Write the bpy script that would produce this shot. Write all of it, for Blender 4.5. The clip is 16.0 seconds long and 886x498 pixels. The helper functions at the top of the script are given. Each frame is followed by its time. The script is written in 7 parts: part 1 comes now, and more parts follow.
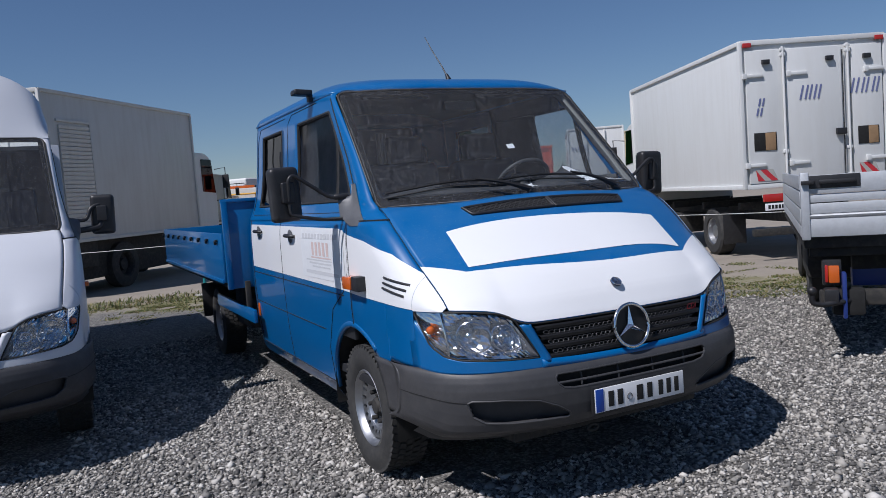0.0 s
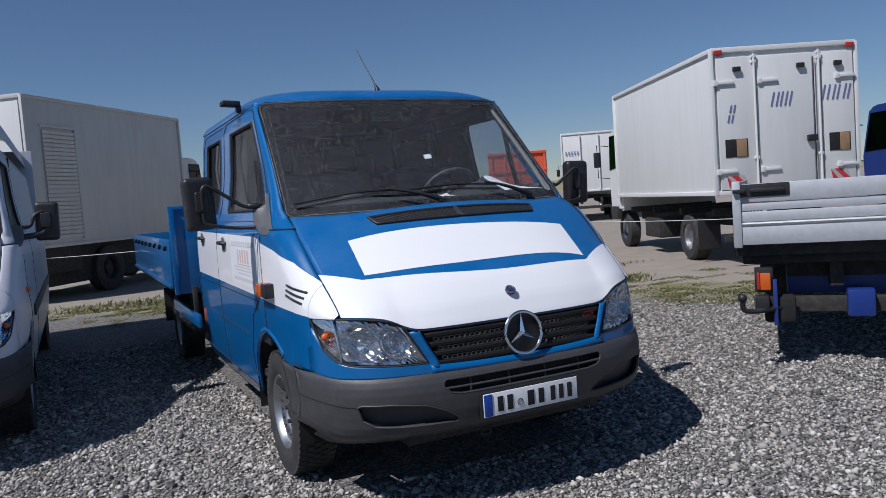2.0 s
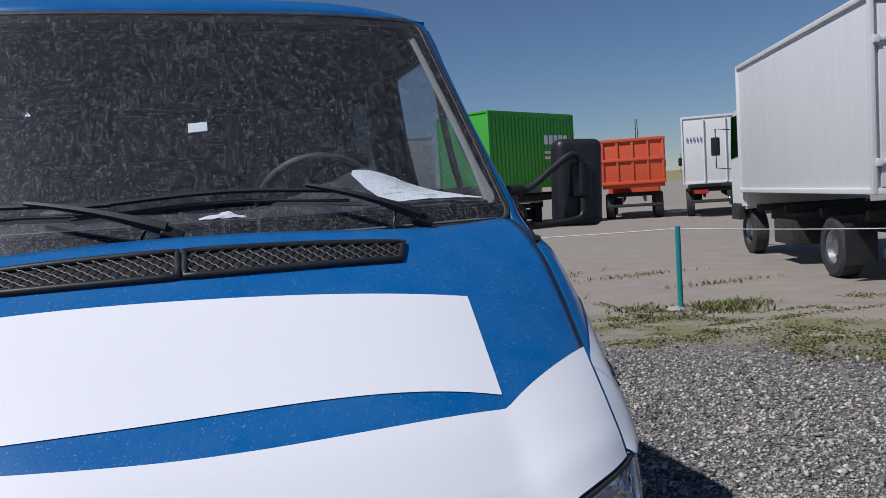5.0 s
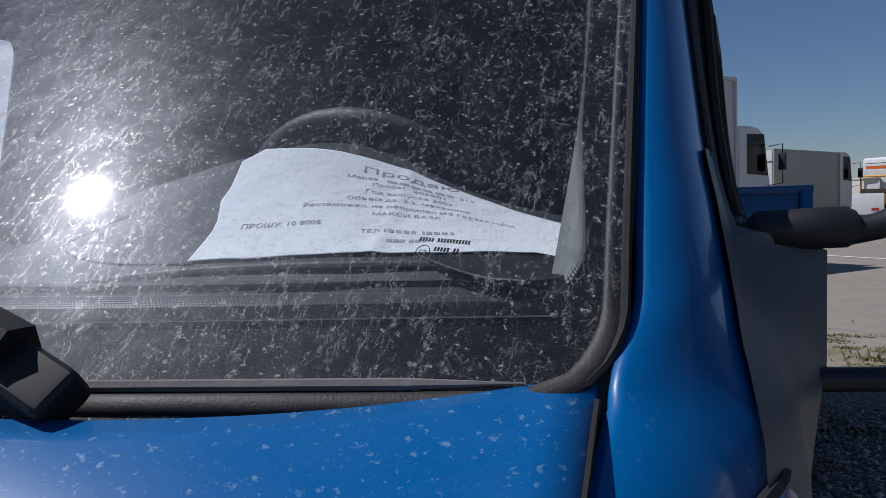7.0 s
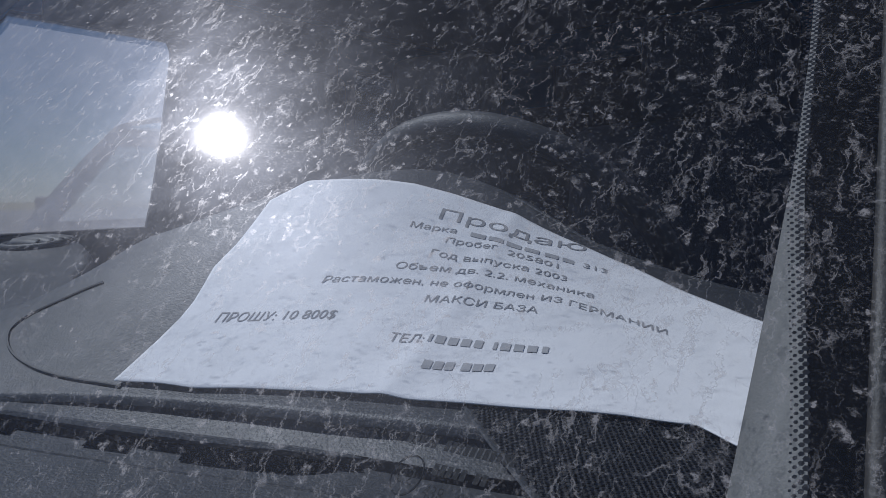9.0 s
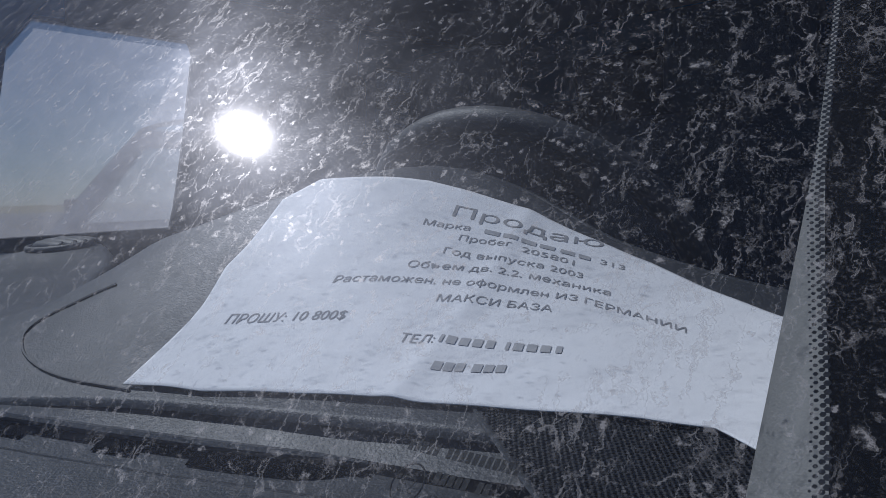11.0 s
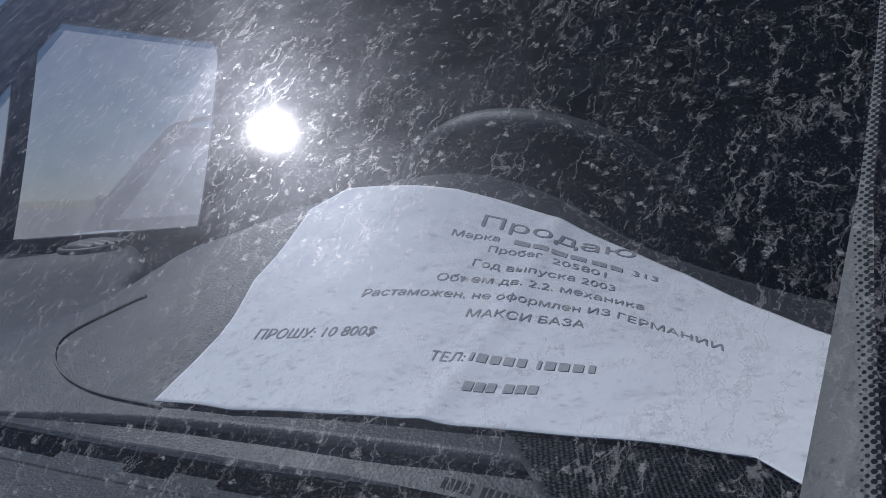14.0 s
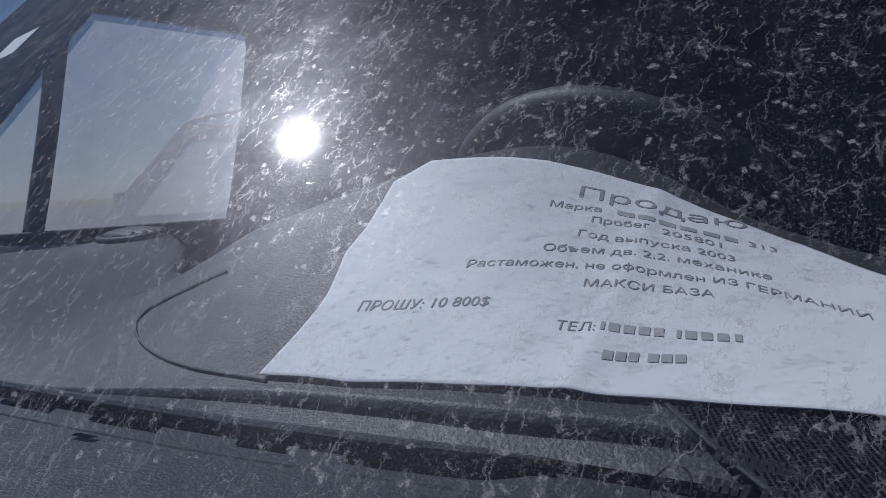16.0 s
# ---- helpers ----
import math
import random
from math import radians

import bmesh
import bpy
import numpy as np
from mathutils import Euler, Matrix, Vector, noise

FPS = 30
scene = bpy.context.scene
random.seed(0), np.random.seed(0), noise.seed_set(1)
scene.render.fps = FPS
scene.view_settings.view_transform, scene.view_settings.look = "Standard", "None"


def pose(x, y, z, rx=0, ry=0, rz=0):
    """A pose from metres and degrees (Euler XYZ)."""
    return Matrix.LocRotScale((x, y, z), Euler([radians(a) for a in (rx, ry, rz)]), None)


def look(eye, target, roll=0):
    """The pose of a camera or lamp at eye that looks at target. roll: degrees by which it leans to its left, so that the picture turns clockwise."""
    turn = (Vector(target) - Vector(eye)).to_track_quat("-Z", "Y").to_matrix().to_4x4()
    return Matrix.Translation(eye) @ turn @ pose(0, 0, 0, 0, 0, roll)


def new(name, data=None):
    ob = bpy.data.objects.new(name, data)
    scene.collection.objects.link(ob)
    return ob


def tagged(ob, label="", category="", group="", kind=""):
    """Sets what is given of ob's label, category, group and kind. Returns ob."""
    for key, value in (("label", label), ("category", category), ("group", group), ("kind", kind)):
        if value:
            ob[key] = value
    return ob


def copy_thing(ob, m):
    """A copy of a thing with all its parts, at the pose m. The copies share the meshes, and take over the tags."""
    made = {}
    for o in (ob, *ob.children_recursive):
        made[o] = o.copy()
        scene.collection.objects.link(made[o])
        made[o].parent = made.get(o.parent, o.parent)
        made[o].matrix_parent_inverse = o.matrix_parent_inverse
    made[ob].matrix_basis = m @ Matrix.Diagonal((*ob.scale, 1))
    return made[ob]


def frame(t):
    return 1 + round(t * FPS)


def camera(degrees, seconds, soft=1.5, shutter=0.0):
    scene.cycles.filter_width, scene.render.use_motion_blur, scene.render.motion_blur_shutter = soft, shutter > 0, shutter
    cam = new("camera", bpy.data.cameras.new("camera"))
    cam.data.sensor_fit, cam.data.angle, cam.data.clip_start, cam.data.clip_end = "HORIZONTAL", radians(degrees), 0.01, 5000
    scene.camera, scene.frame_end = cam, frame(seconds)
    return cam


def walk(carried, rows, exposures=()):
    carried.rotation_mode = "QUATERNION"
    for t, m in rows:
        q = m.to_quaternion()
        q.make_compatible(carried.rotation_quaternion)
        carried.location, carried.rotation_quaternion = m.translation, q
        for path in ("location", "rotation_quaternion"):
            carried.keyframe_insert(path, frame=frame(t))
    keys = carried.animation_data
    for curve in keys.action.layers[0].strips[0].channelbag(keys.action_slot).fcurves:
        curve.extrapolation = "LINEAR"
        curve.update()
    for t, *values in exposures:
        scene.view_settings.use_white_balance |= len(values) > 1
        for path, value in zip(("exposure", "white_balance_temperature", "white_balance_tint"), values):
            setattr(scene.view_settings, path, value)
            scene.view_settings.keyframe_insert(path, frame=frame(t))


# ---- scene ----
cam = camera(60.3, 16.0, 0.75)
PATH = [
    (0, (-2.291, -2.739, 1.47), (-1.408, -0.95, 1.324), -4.3),
    (0.5, (-2.186, -2.712, 1.477), (-1.308, -0.921, 1.34), -4.3),
    (1, (-2.063, -2.834, 1.481), (-1.188, -1.04, 1.355), -4.5),
    (1.5, (-1.942, -3.005, 1.469), (-1.07, -1.209, 1.343), -4.4),
    (2, (-1.875, -3.061, 1.466), (-1.005, -1.265, 1.33), -4.2),
    (2.5, (-1.669, -2.894, 1.458), (-0.804, -1.097, 1.311), -4.3),
    (3, (-1.389, -2.681, 1.47), (-0.531, -0.88, 1.32), -4.3),
    (3.5, (-0.982, -2.378, 1.456), (-0.209, -0.54, 1.31), -4.4),
    (4, (-0.65, -1.954, 1.45), (0.048, -0.085, 1.303), -3.9),
    (4.2, (-0.523, -1.771, 1.478), (0.167, 0.101, 1.334), -3.9),
    (6.3, (0.822, 0.006, 1.499), (0.682, 1.996, 1.354), -1.4),
    (6.5, (0.857, 0.174, 1.5), (0.542, 2.143, 1.356), -1.0),
    (6.8, (0.896, 0.368, 1.516), (0.318, 2.28, 1.401), -2.0),
    (7, (0.92, 0.468, 1.518), (0.186, 2.324, 1.402), -1.7),
    (7.5, (0.96, 0.602, 1.526), (-0.078, 2.307, 1.405), -1.2),
    (8, (0.905, 0.7, 1.549), (-0.241, 2.334, 1.421), -1.2),
    (8.5, (0.869, 0.747, 1.562), (-0.294, 2.369, 1.429), -1.2),
    (9, (0.864, 0.746, 1.565), (-0.312, 2.358, 1.432), -1.4),
    (9.2, (0.872, 0.749, 1.564), (-0.316, 2.353, 1.441), -2.1),
    (11.5, (0.862, 0.758, 1.566), (-0.376, 2.322, 1.42), -2.2),
    (12, (0.86, 0.759, 1.573), (-0.389, 2.314, 1.424), -2.3),
    (12.5, (0.858, 0.758, 1.572), (-0.402, 2.304, 1.421), -2.4),
    (13, (0.859, 0.759, 1.572), (-0.41, 2.298, 1.42), -2.5),
    (13.5, (0.857, 0.757, 1.571), (-0.416, 2.293, 1.42), -2.6),
    (14, (0.86, 0.761, 1.576), (-0.421, 2.288, 1.419), -2.7),
    (14.5, (0.855, 0.767, 1.582), (-0.435, 2.287, 1.421), -2.7),
    (15, (0.845, 0.761, 1.574), (-0.452, 2.275, 1.416), -2.8),
    (15.5, (0.832, 0.747, 1.57), (-0.466, 2.261, 1.412), -2.8),
    (16, (0.807, 0.743, 1.561), (-0.494, 2.254, 1.402), -2.8),
]
walk(cam, [(t, look(eye, target, roll)) for t, eye, target, roll in PATH],
     exposures=[(0.0, -0.05, 5950, 15), (2.5, -0.1, 5950, 15), (3.5, -0.22, 5950, 15), (4.2, -0.37, 5950, 15), (6.3, 0.3, 6000, 15), (7.0, -0.25, 5900, 15), (7.5, -0.3, 5850, 15), (8.5, -0.65, 5780, 16), (12.0, -0.7, 5800, 16), (16.0, -0.7, 5800, 16)])

# ---- world and sun ----
SUN = Vector((-0.57, -0.152, 0.807)).normalized()
world = bpy.data.worlds.new("sky")
scene.world = world
world.use_nodes = True
_sky = world.node_tree.nodes.new("ShaderNodeTexSky")
_sky.sky_type = "NISHITA"
_sky.sun_disc = False
_sky.sun_elevation = math.asin(SUN.z)
_sky.sun_rotation = math.atan2(SUN.x, SUN.y)
_sky.altitude = 0.0
_sky.air_density = 1.0
_sky.dust_density = 0.0
_sky.ozone_density = 6.0
_bg = world.node_tree.nodes["Background"]
_bg.inputs["Strength"].default_value = 0.06
world.node_tree.links.new(_sky.outputs[0], _bg.inputs["Color"])
sun = new("sun", bpy.data.lights.new("sun", "SUN"))
sun.data.energy = 4.6
sun.data.angle = radians(0.53)
sun.data.color = (1.0, 0.95, 0.88)
sun.matrix_world = look((0, 0, 30), tuple(Vector((0, 0, 30)) - SUN))
scene.view_settings.exposure = 0.0

# ---- materials ----
class Shader:
    """A small helper round one node material."""
    def __init__(self, name):
        self.mat = bpy.data.materials.new(name)
        self.mat.use_nodes = True
        self.tree = self.mat.node_tree
        self.bsdf = self.tree.nodes["Principled BSDF"]
        self.out = self.tree.nodes["Material Output"]
        self.coord = self.node("ShaderNodeTexCoord").outputs["Object"]

    def node(self, kind, **values):
        n = self.tree.nodes.new(kind)
        for key, value in values.items():
            if key in n.inputs:
                self.plug(n.inputs[key], value)
        return n

    def plug(self, socket, value):
        if isinstance(value, bpy.types.NodeSocket):
            self.tree.links.new(value, socket)
        else:
            socket.default_value = value

    def set(self, **values):
        for key, value in values.items():
            self.plug(self.bsdf.inputs[key.replace("_", " ")], value)
        return self

    def scaled(self, x, y, z, vector=None):
        n = self.node("ShaderNodeMapping", Vector=vector or self.coord)
        n.inputs["Scale"].default_value = (x, y, z)
        return n.outputs[0]

    def noise(self, scale, detail=4.0, rough=0.55, vector=None, distortion=0.0):
        n = self.node("ShaderNodeTexNoise", Vector=vector or self.coord, Scale=scale, Detail=detail, Roughness=rough, Distortion=distortion)
        return n.outputs[0]

    def voronoi(self, scale, feature="F1", vector=None, out="Distance"):
        n = self.node("ShaderNodeTexVoronoi", Vector=vector or self.coord, Scale=scale)
        n.feature = feature
        return n.outputs[out]

    def ramp(self, value, *stops):
        n = self.node("ShaderNodeValToRGB", Fac=value)
        els = n.color_ramp.elements
        while len(els) < len(stops):
            els.new(0.5)
        for el, (place, c) in zip(els, stops):
            el.position = place
            el.color = (*c, 1) if isinstance(c, tuple) else (c, c, c, 1)
        return n.outputs[0]

    def math(self, op, a, b=0.0):
        n = self.tree.nodes.new("ShaderNodeMath")
        n.operation = op
        self.plug(n.inputs[0], a)
        self.plug(n.inputs[1], b)
        return n.outputs[0]

    def mix(self, fac, a, b):
        n = self.tree.nodes.new("ShaderNodeMix")
        n.data_type = "RGBA"
        for socket, v in ((n.inputs[0], fac), (n.inputs[6], a), (n.inputs[7], b)):
            self.plug(socket, (*v, 1) if isinstance(v, tuple) and len(v) == 3 else v)
        return n.outputs[2]

    def bump(self, height, strength=0.3, distance=0.01):
        n = self.node("ShaderNodeBump", Height=height, Strength=strength, Distance=distance)
        self.plug(self.bsdf.inputs["Normal"], n.outputs[0])
        return self


def car_paint(name, colour, dust=0.35, dust_colour=(0.42, 0.45, 0.48), coat=0.6, rough=0.32, coat_rough=0.06):
    s = Shader(name)
    spots = s.ramp(s.noise(175.0, 3.0, 0.62), (0.61, 0.0), (0.71, 1.0))
    film = s.ramp(s.noise(6.0, 6.0, 0.65), (0.35, 0.0), (0.8, 0.22))
    fine = s.ramp(s.noise(420.0, 2.0, 0.6), (0.62, 0.0), (0.75, 0.35))
    cover = s.math("MINIMUM", s.math("MULTIPLY", s.math("ADD", s.math("ADD", spots, film), fine), dust), 1.0)
    s.set(Base_Color=s.mix(cover, colour, dust_colour), Coat_Weight=coat, Coat_Roughness=coat_rough,
          Roughness=s.math("ADD", s.math("MULTIPLY", cover, 0.4), rough), Specular_IOR_Level=0.22)
    return s.bump(s.noise(3.0, 2.0), 0.02, 0.01).mat


def plastic(name, colour, rough=0.55, grain=900.0, depth=0.12, wear=0.25, wear_colour=None):
    s = Shader(name)
    wc = wear_colour or tuple(min(1.0, c * 1.8 + 0.03) for c in colour)
    w = s.ramp(s.noise(14.0, 7.0, 0.68), (0.45, 0.0), (0.8, wear))
    s.set(Base_Color=s.mix(w, colour, wc), Roughness=s.math("ADD", s.math("MULTIPLY", s.noise(30.0, 4.0), 0.2), rough - 0.1))
    return s.bump(s.noise(grain, 2.0), depth, 0.001).mat


def metal(name, colour, rough=0.25, metallic=1.0):
    s = Shader(name)
    s.set(Base_Color=s.mix(s.ramp(s.noise(20.0, 6.0), (0.4, 0.0), (0.8, 0.3)), colour, tuple(c * 0.6 for c in colour)), Metallic=metallic,
          Roughness=s.math("ADD", s.math("MULTIPLY", s.noise(60.0, 4.0), 0.2), rough))
    return s.mat


def panel_paint(name, colour, dirt=(0.33, 0.29, 0.24), amount=0.4, rough=0.45):
    """Old sheet metal: streaks that run down and blotches of dust."""
    s = Shader(name)
    streak = s.ramp(s.noise(2.2, 6.0, 0.6, s.scaled(3.0, 3.0, 0.35)), (0.42, 0.0), (0.85, amount))
    blot = s.ramp(s.noise(1.1, 5.0, 0.6), (0.45, 0.0), (0.85, amount * 0.6))
    specks = s.ramp(s.noise(28.0, 4.0, 0.7), (0.66, 0.0), (0.76, amount))
    cover = s.math("MINIMUM", s.math("ADD", s.math("ADD", streak, blot), specks), 1.0)
    s.set(Base_Color=s.mix(cover, colour, dirt), Roughness=s.math("ADD", s.math("MULTIPLY", cover, 0.3), rough))
    return s.bump(s.noise(1.6, 3.0), 0.12, 0.03).mat


WIPED = -0.22


def see_through(name, tint, gloss=0.0, rough=0.02, dirt=None, ior=1.5, dust=0.0):
    """Thin glass: what lies behind shows through, with a sharp and a dusty gloss; dirt: its cover from a Shader."""
    s = Shader(name)
    clear = s.node("ShaderNodeBsdfTransparent", Color=(*tint, 1)).outputs[0]
    gloss_node = s.node("ShaderNodeBsdfGlossy", Color=(1, 1, 1, 1), Roughness=rough)
    shine = gloss_node.outputs[0]
    if dirt:
        grain = s.node("ShaderNodeTangent")
        grain.direction_type, grain.axis = "RADIAL", "Z"
        s.plug(gloss_node.inputs["Tangent"], grain.outputs[0])
        gloss_node.inputs["Anisotropy"].default_value = WIPED
    facing = s.node("ShaderNodeLayerWeight", Blend=0.5).outputs["Facing"]
    fres = s.math("ADD", s.math("MULTIPLY", s.math("POWER", facing, 5.0), ior - 0.9), 0.028)
    m = s.node("ShaderNodeMixShader")
    s.plug(m.inputs[0], s.math("ADD", fres, gloss))
    s.plug(m.inputs[1], clear)
    s.plug(m.inputs[2], shine)
    last = m.outputs[0]
    if dust:
        pale = s.node("ShaderNodeMixShader")
        s.plug(pale.inputs[0], s.ramp(s.noise(9.0, 6.0, 0.65), (0.3, dust * 0.8), (0.75, dust * 1.2)))
        s.plug(pale.inputs[1], last)
        s.plug(pale.inputs[2], s.node("ShaderNodeBsdfTranslucent", Color=(0.62, 0.60, 0.60, 1)).outputs[0])
        last = pale.outputs[0]
    if dirt:
        veil = s.node("ShaderNodeMixShader")
        s.plug(veil.inputs[0], s.math("MULTIPLY", s.ramp(s.noise(30.0, 6.0, 0.7), (0.3, 0.4), (0.75, 1.0)), 0.031))
        s.plug(veil.inputs[1], last)
        s.plug(veil.inputs[2], s.node("ShaderNodeBsdfGlossy", Color=(0.85, 0.9, 1.0, 1), Roughness=0.39).outputs[0])
        last = veil.outputs[0]
        cover, colour = dirt(s)
        dull = s.node("ShaderNodeBsdfDiffuse", Color=colour).outputs[0]
        haze = s.node("ShaderNodeBsdfGlossy", Color=(0.9, 0.9, 0.9, 1), Roughness=0.33).outputs[0]
        grime = s.node("ShaderNodeMixShader")
        s.plug(grime.inputs[0], 0.09)
        s.plug(grime.inputs[1], dull)
        s.plug(grime.inputs[2], haze)
        top = s.node("ShaderNodeMixShader")
        s.plug(top.inputs[0], cover)
        s.plug(top.inputs[1], last)
        s.plug(top.inputs[2], grime.outputs[0])
        last = top.outputs[0]
    s.tree.links.new(last, s.out.inputs["Surface"])
    return s.mat


def dried_rain(s):
    """Dried rain on glass: fine grit, torn flecks, kinked hair lines, runs down the slope and a thin film."""
    warp = s.node("ShaderNodeVectorMath")
    warp.operation = "MULTIPLY_ADD"
    s.plug(warp.inputs[0], s.node("ShaderNodeTexNoise", Vector=s.coord, Scale=130.0, Detail=4.0, Roughness=0.65).outputs["Color"])
    warp.inputs[1].default_value = (0.011, 0.011, 0.011)
    s.plug(warp.inputs[2], s.coord)
    bent = warp.outputs[0]

    def both(*parts):
        top = parts[0]
        for q in parts[1:]:
            top = s.math("MAXIMUM", top, q)
        return top

    patch = s.ramp(s.noise(48.0, 4.0, 0.62), (0.40, 0.30), (0.60, 1.0))
    grit = s.math("MULTIPLY", s.ramp(s.noise(1150.0, 3.0, 0.7), (0.52, 0.0), (0.67, 0.28)), patch)
    fleck = s.math("MULTIPLY", s.ramp(s.noise(240.0, 6.0, 0.70, bent), (0.585, 0.0), (0.66, 0.70)), patch)
    cell = s.node("ShaderNodeTexVoronoi", Vector=bent, Scale=76.0)
    spot = s.math("MULTIPLY", s.ramp(cell.outputs["Distance"], (0.09, 0.95), (0.19, 0.0)), s.ramp(s.node("ShaderNodeSeparateColor", Color=cell.outputs["Color"]).outputs[0], (0.50, 0.0), (0.56, 1.0)))
    spot = s.math("MULTIPLY", spot, s.ramp(s.noise(620.0, 3.0, 0.7), (0.42, 0.15), (0.58, 1.0)))
    chip = s.node("ShaderNodeTexVoronoi", Vector=bent, Scale=145.0)
    flake = s.math("MULTIPLY", s.ramp(chip.outputs["Distance"], (0.13, 0.9), (0.23, 0.0)), s.ramp(s.node("ShaderNodeSeparateColor", Color=chip.outputs["Color"]).outputs[1], (0.46, 0.0), (0.60, 1.0)))
    flake = s.math("MULTIPLY", flake, s.ramp(s.noise(700.0, 3.0, 0.7), (0.40, 0.2), (0.56, 1.0)))
    kink = s.ramp(s.voronoi(92.0, "DISTANCE_TO_EDGE", s.scaled(1.7, 0.55, 0.55, bent)), (0.0, 0.62), (0.036, 0.0))
    kink = s.math("MULTIPLY", kink, s.ramp(s.noise(58.0, 3.0, 0.6), (0.53, 0.0), (0.59, 1.0)))
    hair = s.ramp(s.voronoi(200.0, "DISTANCE_TO_EDGE", s.scaled(1.4, 0.65, 0.65, bent)), (0.0, 0.40), (0.05, 0.0))
    hair = s.math("MULTIPLY", hair, s.ramp(s.noise(115.0, 3.0, 0.6), (0.54, 0.0), (0.60, 1.0)))
    drip = s.ramp(s.math("ABSOLUTE", s.math("SUBTRACT", s.noise(52.0, 3.0, 0.6, s.scaled(2.2, 0.33, 0.33, bent)), 0.5)), (0.0, 0.60), (0.014, 0.0))
    run = s.math("MULTIPLY", drip, s.ramp(s.noise(60.0, 2.0, 0.5, s.scaled(1.0, 0.30, 0.30)), (0.47, 0.0), (0.54, 1.0)))
    film = s.ramp(s.noise(7.0, 6.0, 0.6), (0.3, 0.002), (0.8, 0.009))
    cover = s.math("ADD", both(grit, fleck, spot, flake, kink, hair, run), film)
    colour = s.mix(s.noise(40.0, 3.0), (0.36, 0.355, 0.35), (0.60, 0.585, 0.56))
    return s.math("MINIMUM", s.math("MULTIPLY", cover, 0.66), 0.9), colour


BLUE = car_paint("blue_paint", (0.001, 0.104, 0.315), 0.40, (0.26, 0.42, 0.54))
BLUE_SIDE = car_paint("blue_paint_side", (0.001, 0.104, 0.305), 0.10, (0.22, 0.33, 0.42))
WHITE = car_paint("white_paint", (0.78, 0.79, 0.80), 0.16, (0.55, 0.53, 0.50), 0.5, 0.35)
VAN_WHITE = car_paint("van_white_paint", (0.60, 0.62, 0.66), 0.22, (0.42, 0.41, 0.39), 0.35, 0.42, 0.2)
BUMPER = plastic("grey_bumper_plastic", (0.046, 0.046, 0.049), 0.5, 700.0, 0.25, 0.25, (0.13, 0.125, 0.12))
BUMPER_DARK = plastic("dark_bumper_plastic", (0.035, 0.036, 0.04), 0.55, 700.0, 0.25, 0.3)
BLACK = plastic("black_plastic", (0.016, 0.016, 0.018), 0.45, 900.0, 0.15, 0.3)
TRIM_GREY = plastic("grey_mirror_base", (0.10, 0.105, 0.115), 0.5, 1200.0, 0.2, 0.2)
PILLAR_GREY = plastic("light_grey_trim", (0.17, 0.17, 0.165), 0.7, 1200.0, 0.2, 0.15)
DASH = plastic("grained_dash_plastic", (0.035, 0.0375, 0.0425), 0.55, 620.0, 0.5, 0.35, (0.10, 0.10, 0.105))
DASH_DARK = plastic("dark_dash_plastic", (0.018, 0.019, 0.022), 0.6, 620.0, 0.35, 0.25)
RUBBER = plastic("tyre_rubber", (0.028, 0.028, 0.028), 0.8, 300.0, 0.4, 0.45, (0.10, 0.095, 0.085))
SEAL = plastic("rubber_seal", (0.010, 0.010, 0.010), 0.72, 900.0, 0.1, 0.14, (0.12, 0.10, 0.08))
SEAL_LIP = plastic("dusty_grey_rubber", (0.16, 0.15, 0.145), 0.8, 260.0, 0.4, 0.8, (0.30, 0.27, 0.24))
WIPER_BLACK = plastic("wiper_black", (0.009, 0.009, 0.010), 0.6, 900.0, 0.05, 0.1)
SCREEN_SEAL = plastic("worn_screen_rubber", (0.020, 0.019, 0.018), 0.6, 500.0, 0.3, 0.75, (0.10, 0.088, 0.075))
CERAMIC = Shader("black_ceramic_print").set(Base_Color=(0.003, 0.003, 0.0035, 1), Roughness=0.7, Specular_IOR_Level=0.1).mat
# near-black for dark parts and print, and for shade painted behind openings
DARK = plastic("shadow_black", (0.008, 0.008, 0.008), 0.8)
# near-black without gloss, painted in for the shade inside slots and holes
VOID = Shader("slot_shade_black").set(Base_Color=(0.003, 0.003, 0.0035, 1), Roughness=1.0, Specular_IOR_Level=0.0).mat
FABRIC = plastic("dark_seat_fabric", (0.035, 0.037, 0.045), 0.9, 400.0, 0.5, 0.3)
CHROME = metal("chrome", (0.80, 0.80, 0.81), 0.06)
STEEL = metal("wheel_steel", (0.42, 0.43, 0.45), 0.34)
ALU = metal("brushed_aluminium", (0.56, 0.58, 0.60), 0.52, 0.75)
WEB = plastic("grey_black_webs", (0.045, 0.046, 0.05), 0.45)
REFLECTOR = metal("lamp_reflector", (0.70, 0.71, 0.72), 0.03, 0.95)
AMBER = Shader("amber_lens").set(Base_Color=(0.55, 0.11, 0.012, 1), Roughness=0.15, Coat_Weight=0.5).mat
RED = Shader("red_lens").set(Base_Color=(0.42, 0.02, 0.015, 1), Roughness=0.2, Coat_Weight=0.5).mat
RED_TAPE = Shader("red_tape").set(Base_Color=(0.5, 0.03, 0.04, 1), Roughness=0.5).mat
LAMP_GLASS = see_through("lamp_glass", (0.96, 0.97, 0.98), 0.0, 0.01)
SIDE_GLASS = see_through("tinted_glass", (0.56, 0.60, 0.63), 0.0, 0.01, None, 1.32, 0.36)
PRIVACY_GLASS = see_through("dark_privacy_glass", (0.07, 0.08, 0.085), 0.0, 0.01, None, 1.4)
SCREEN_GLASS = see_through("dirty_windscreen_glass", (0.90, 0.94, 0.95), 0.0, 0.060, dried_rain, 1.2)
s_ = Shader("white_paper")
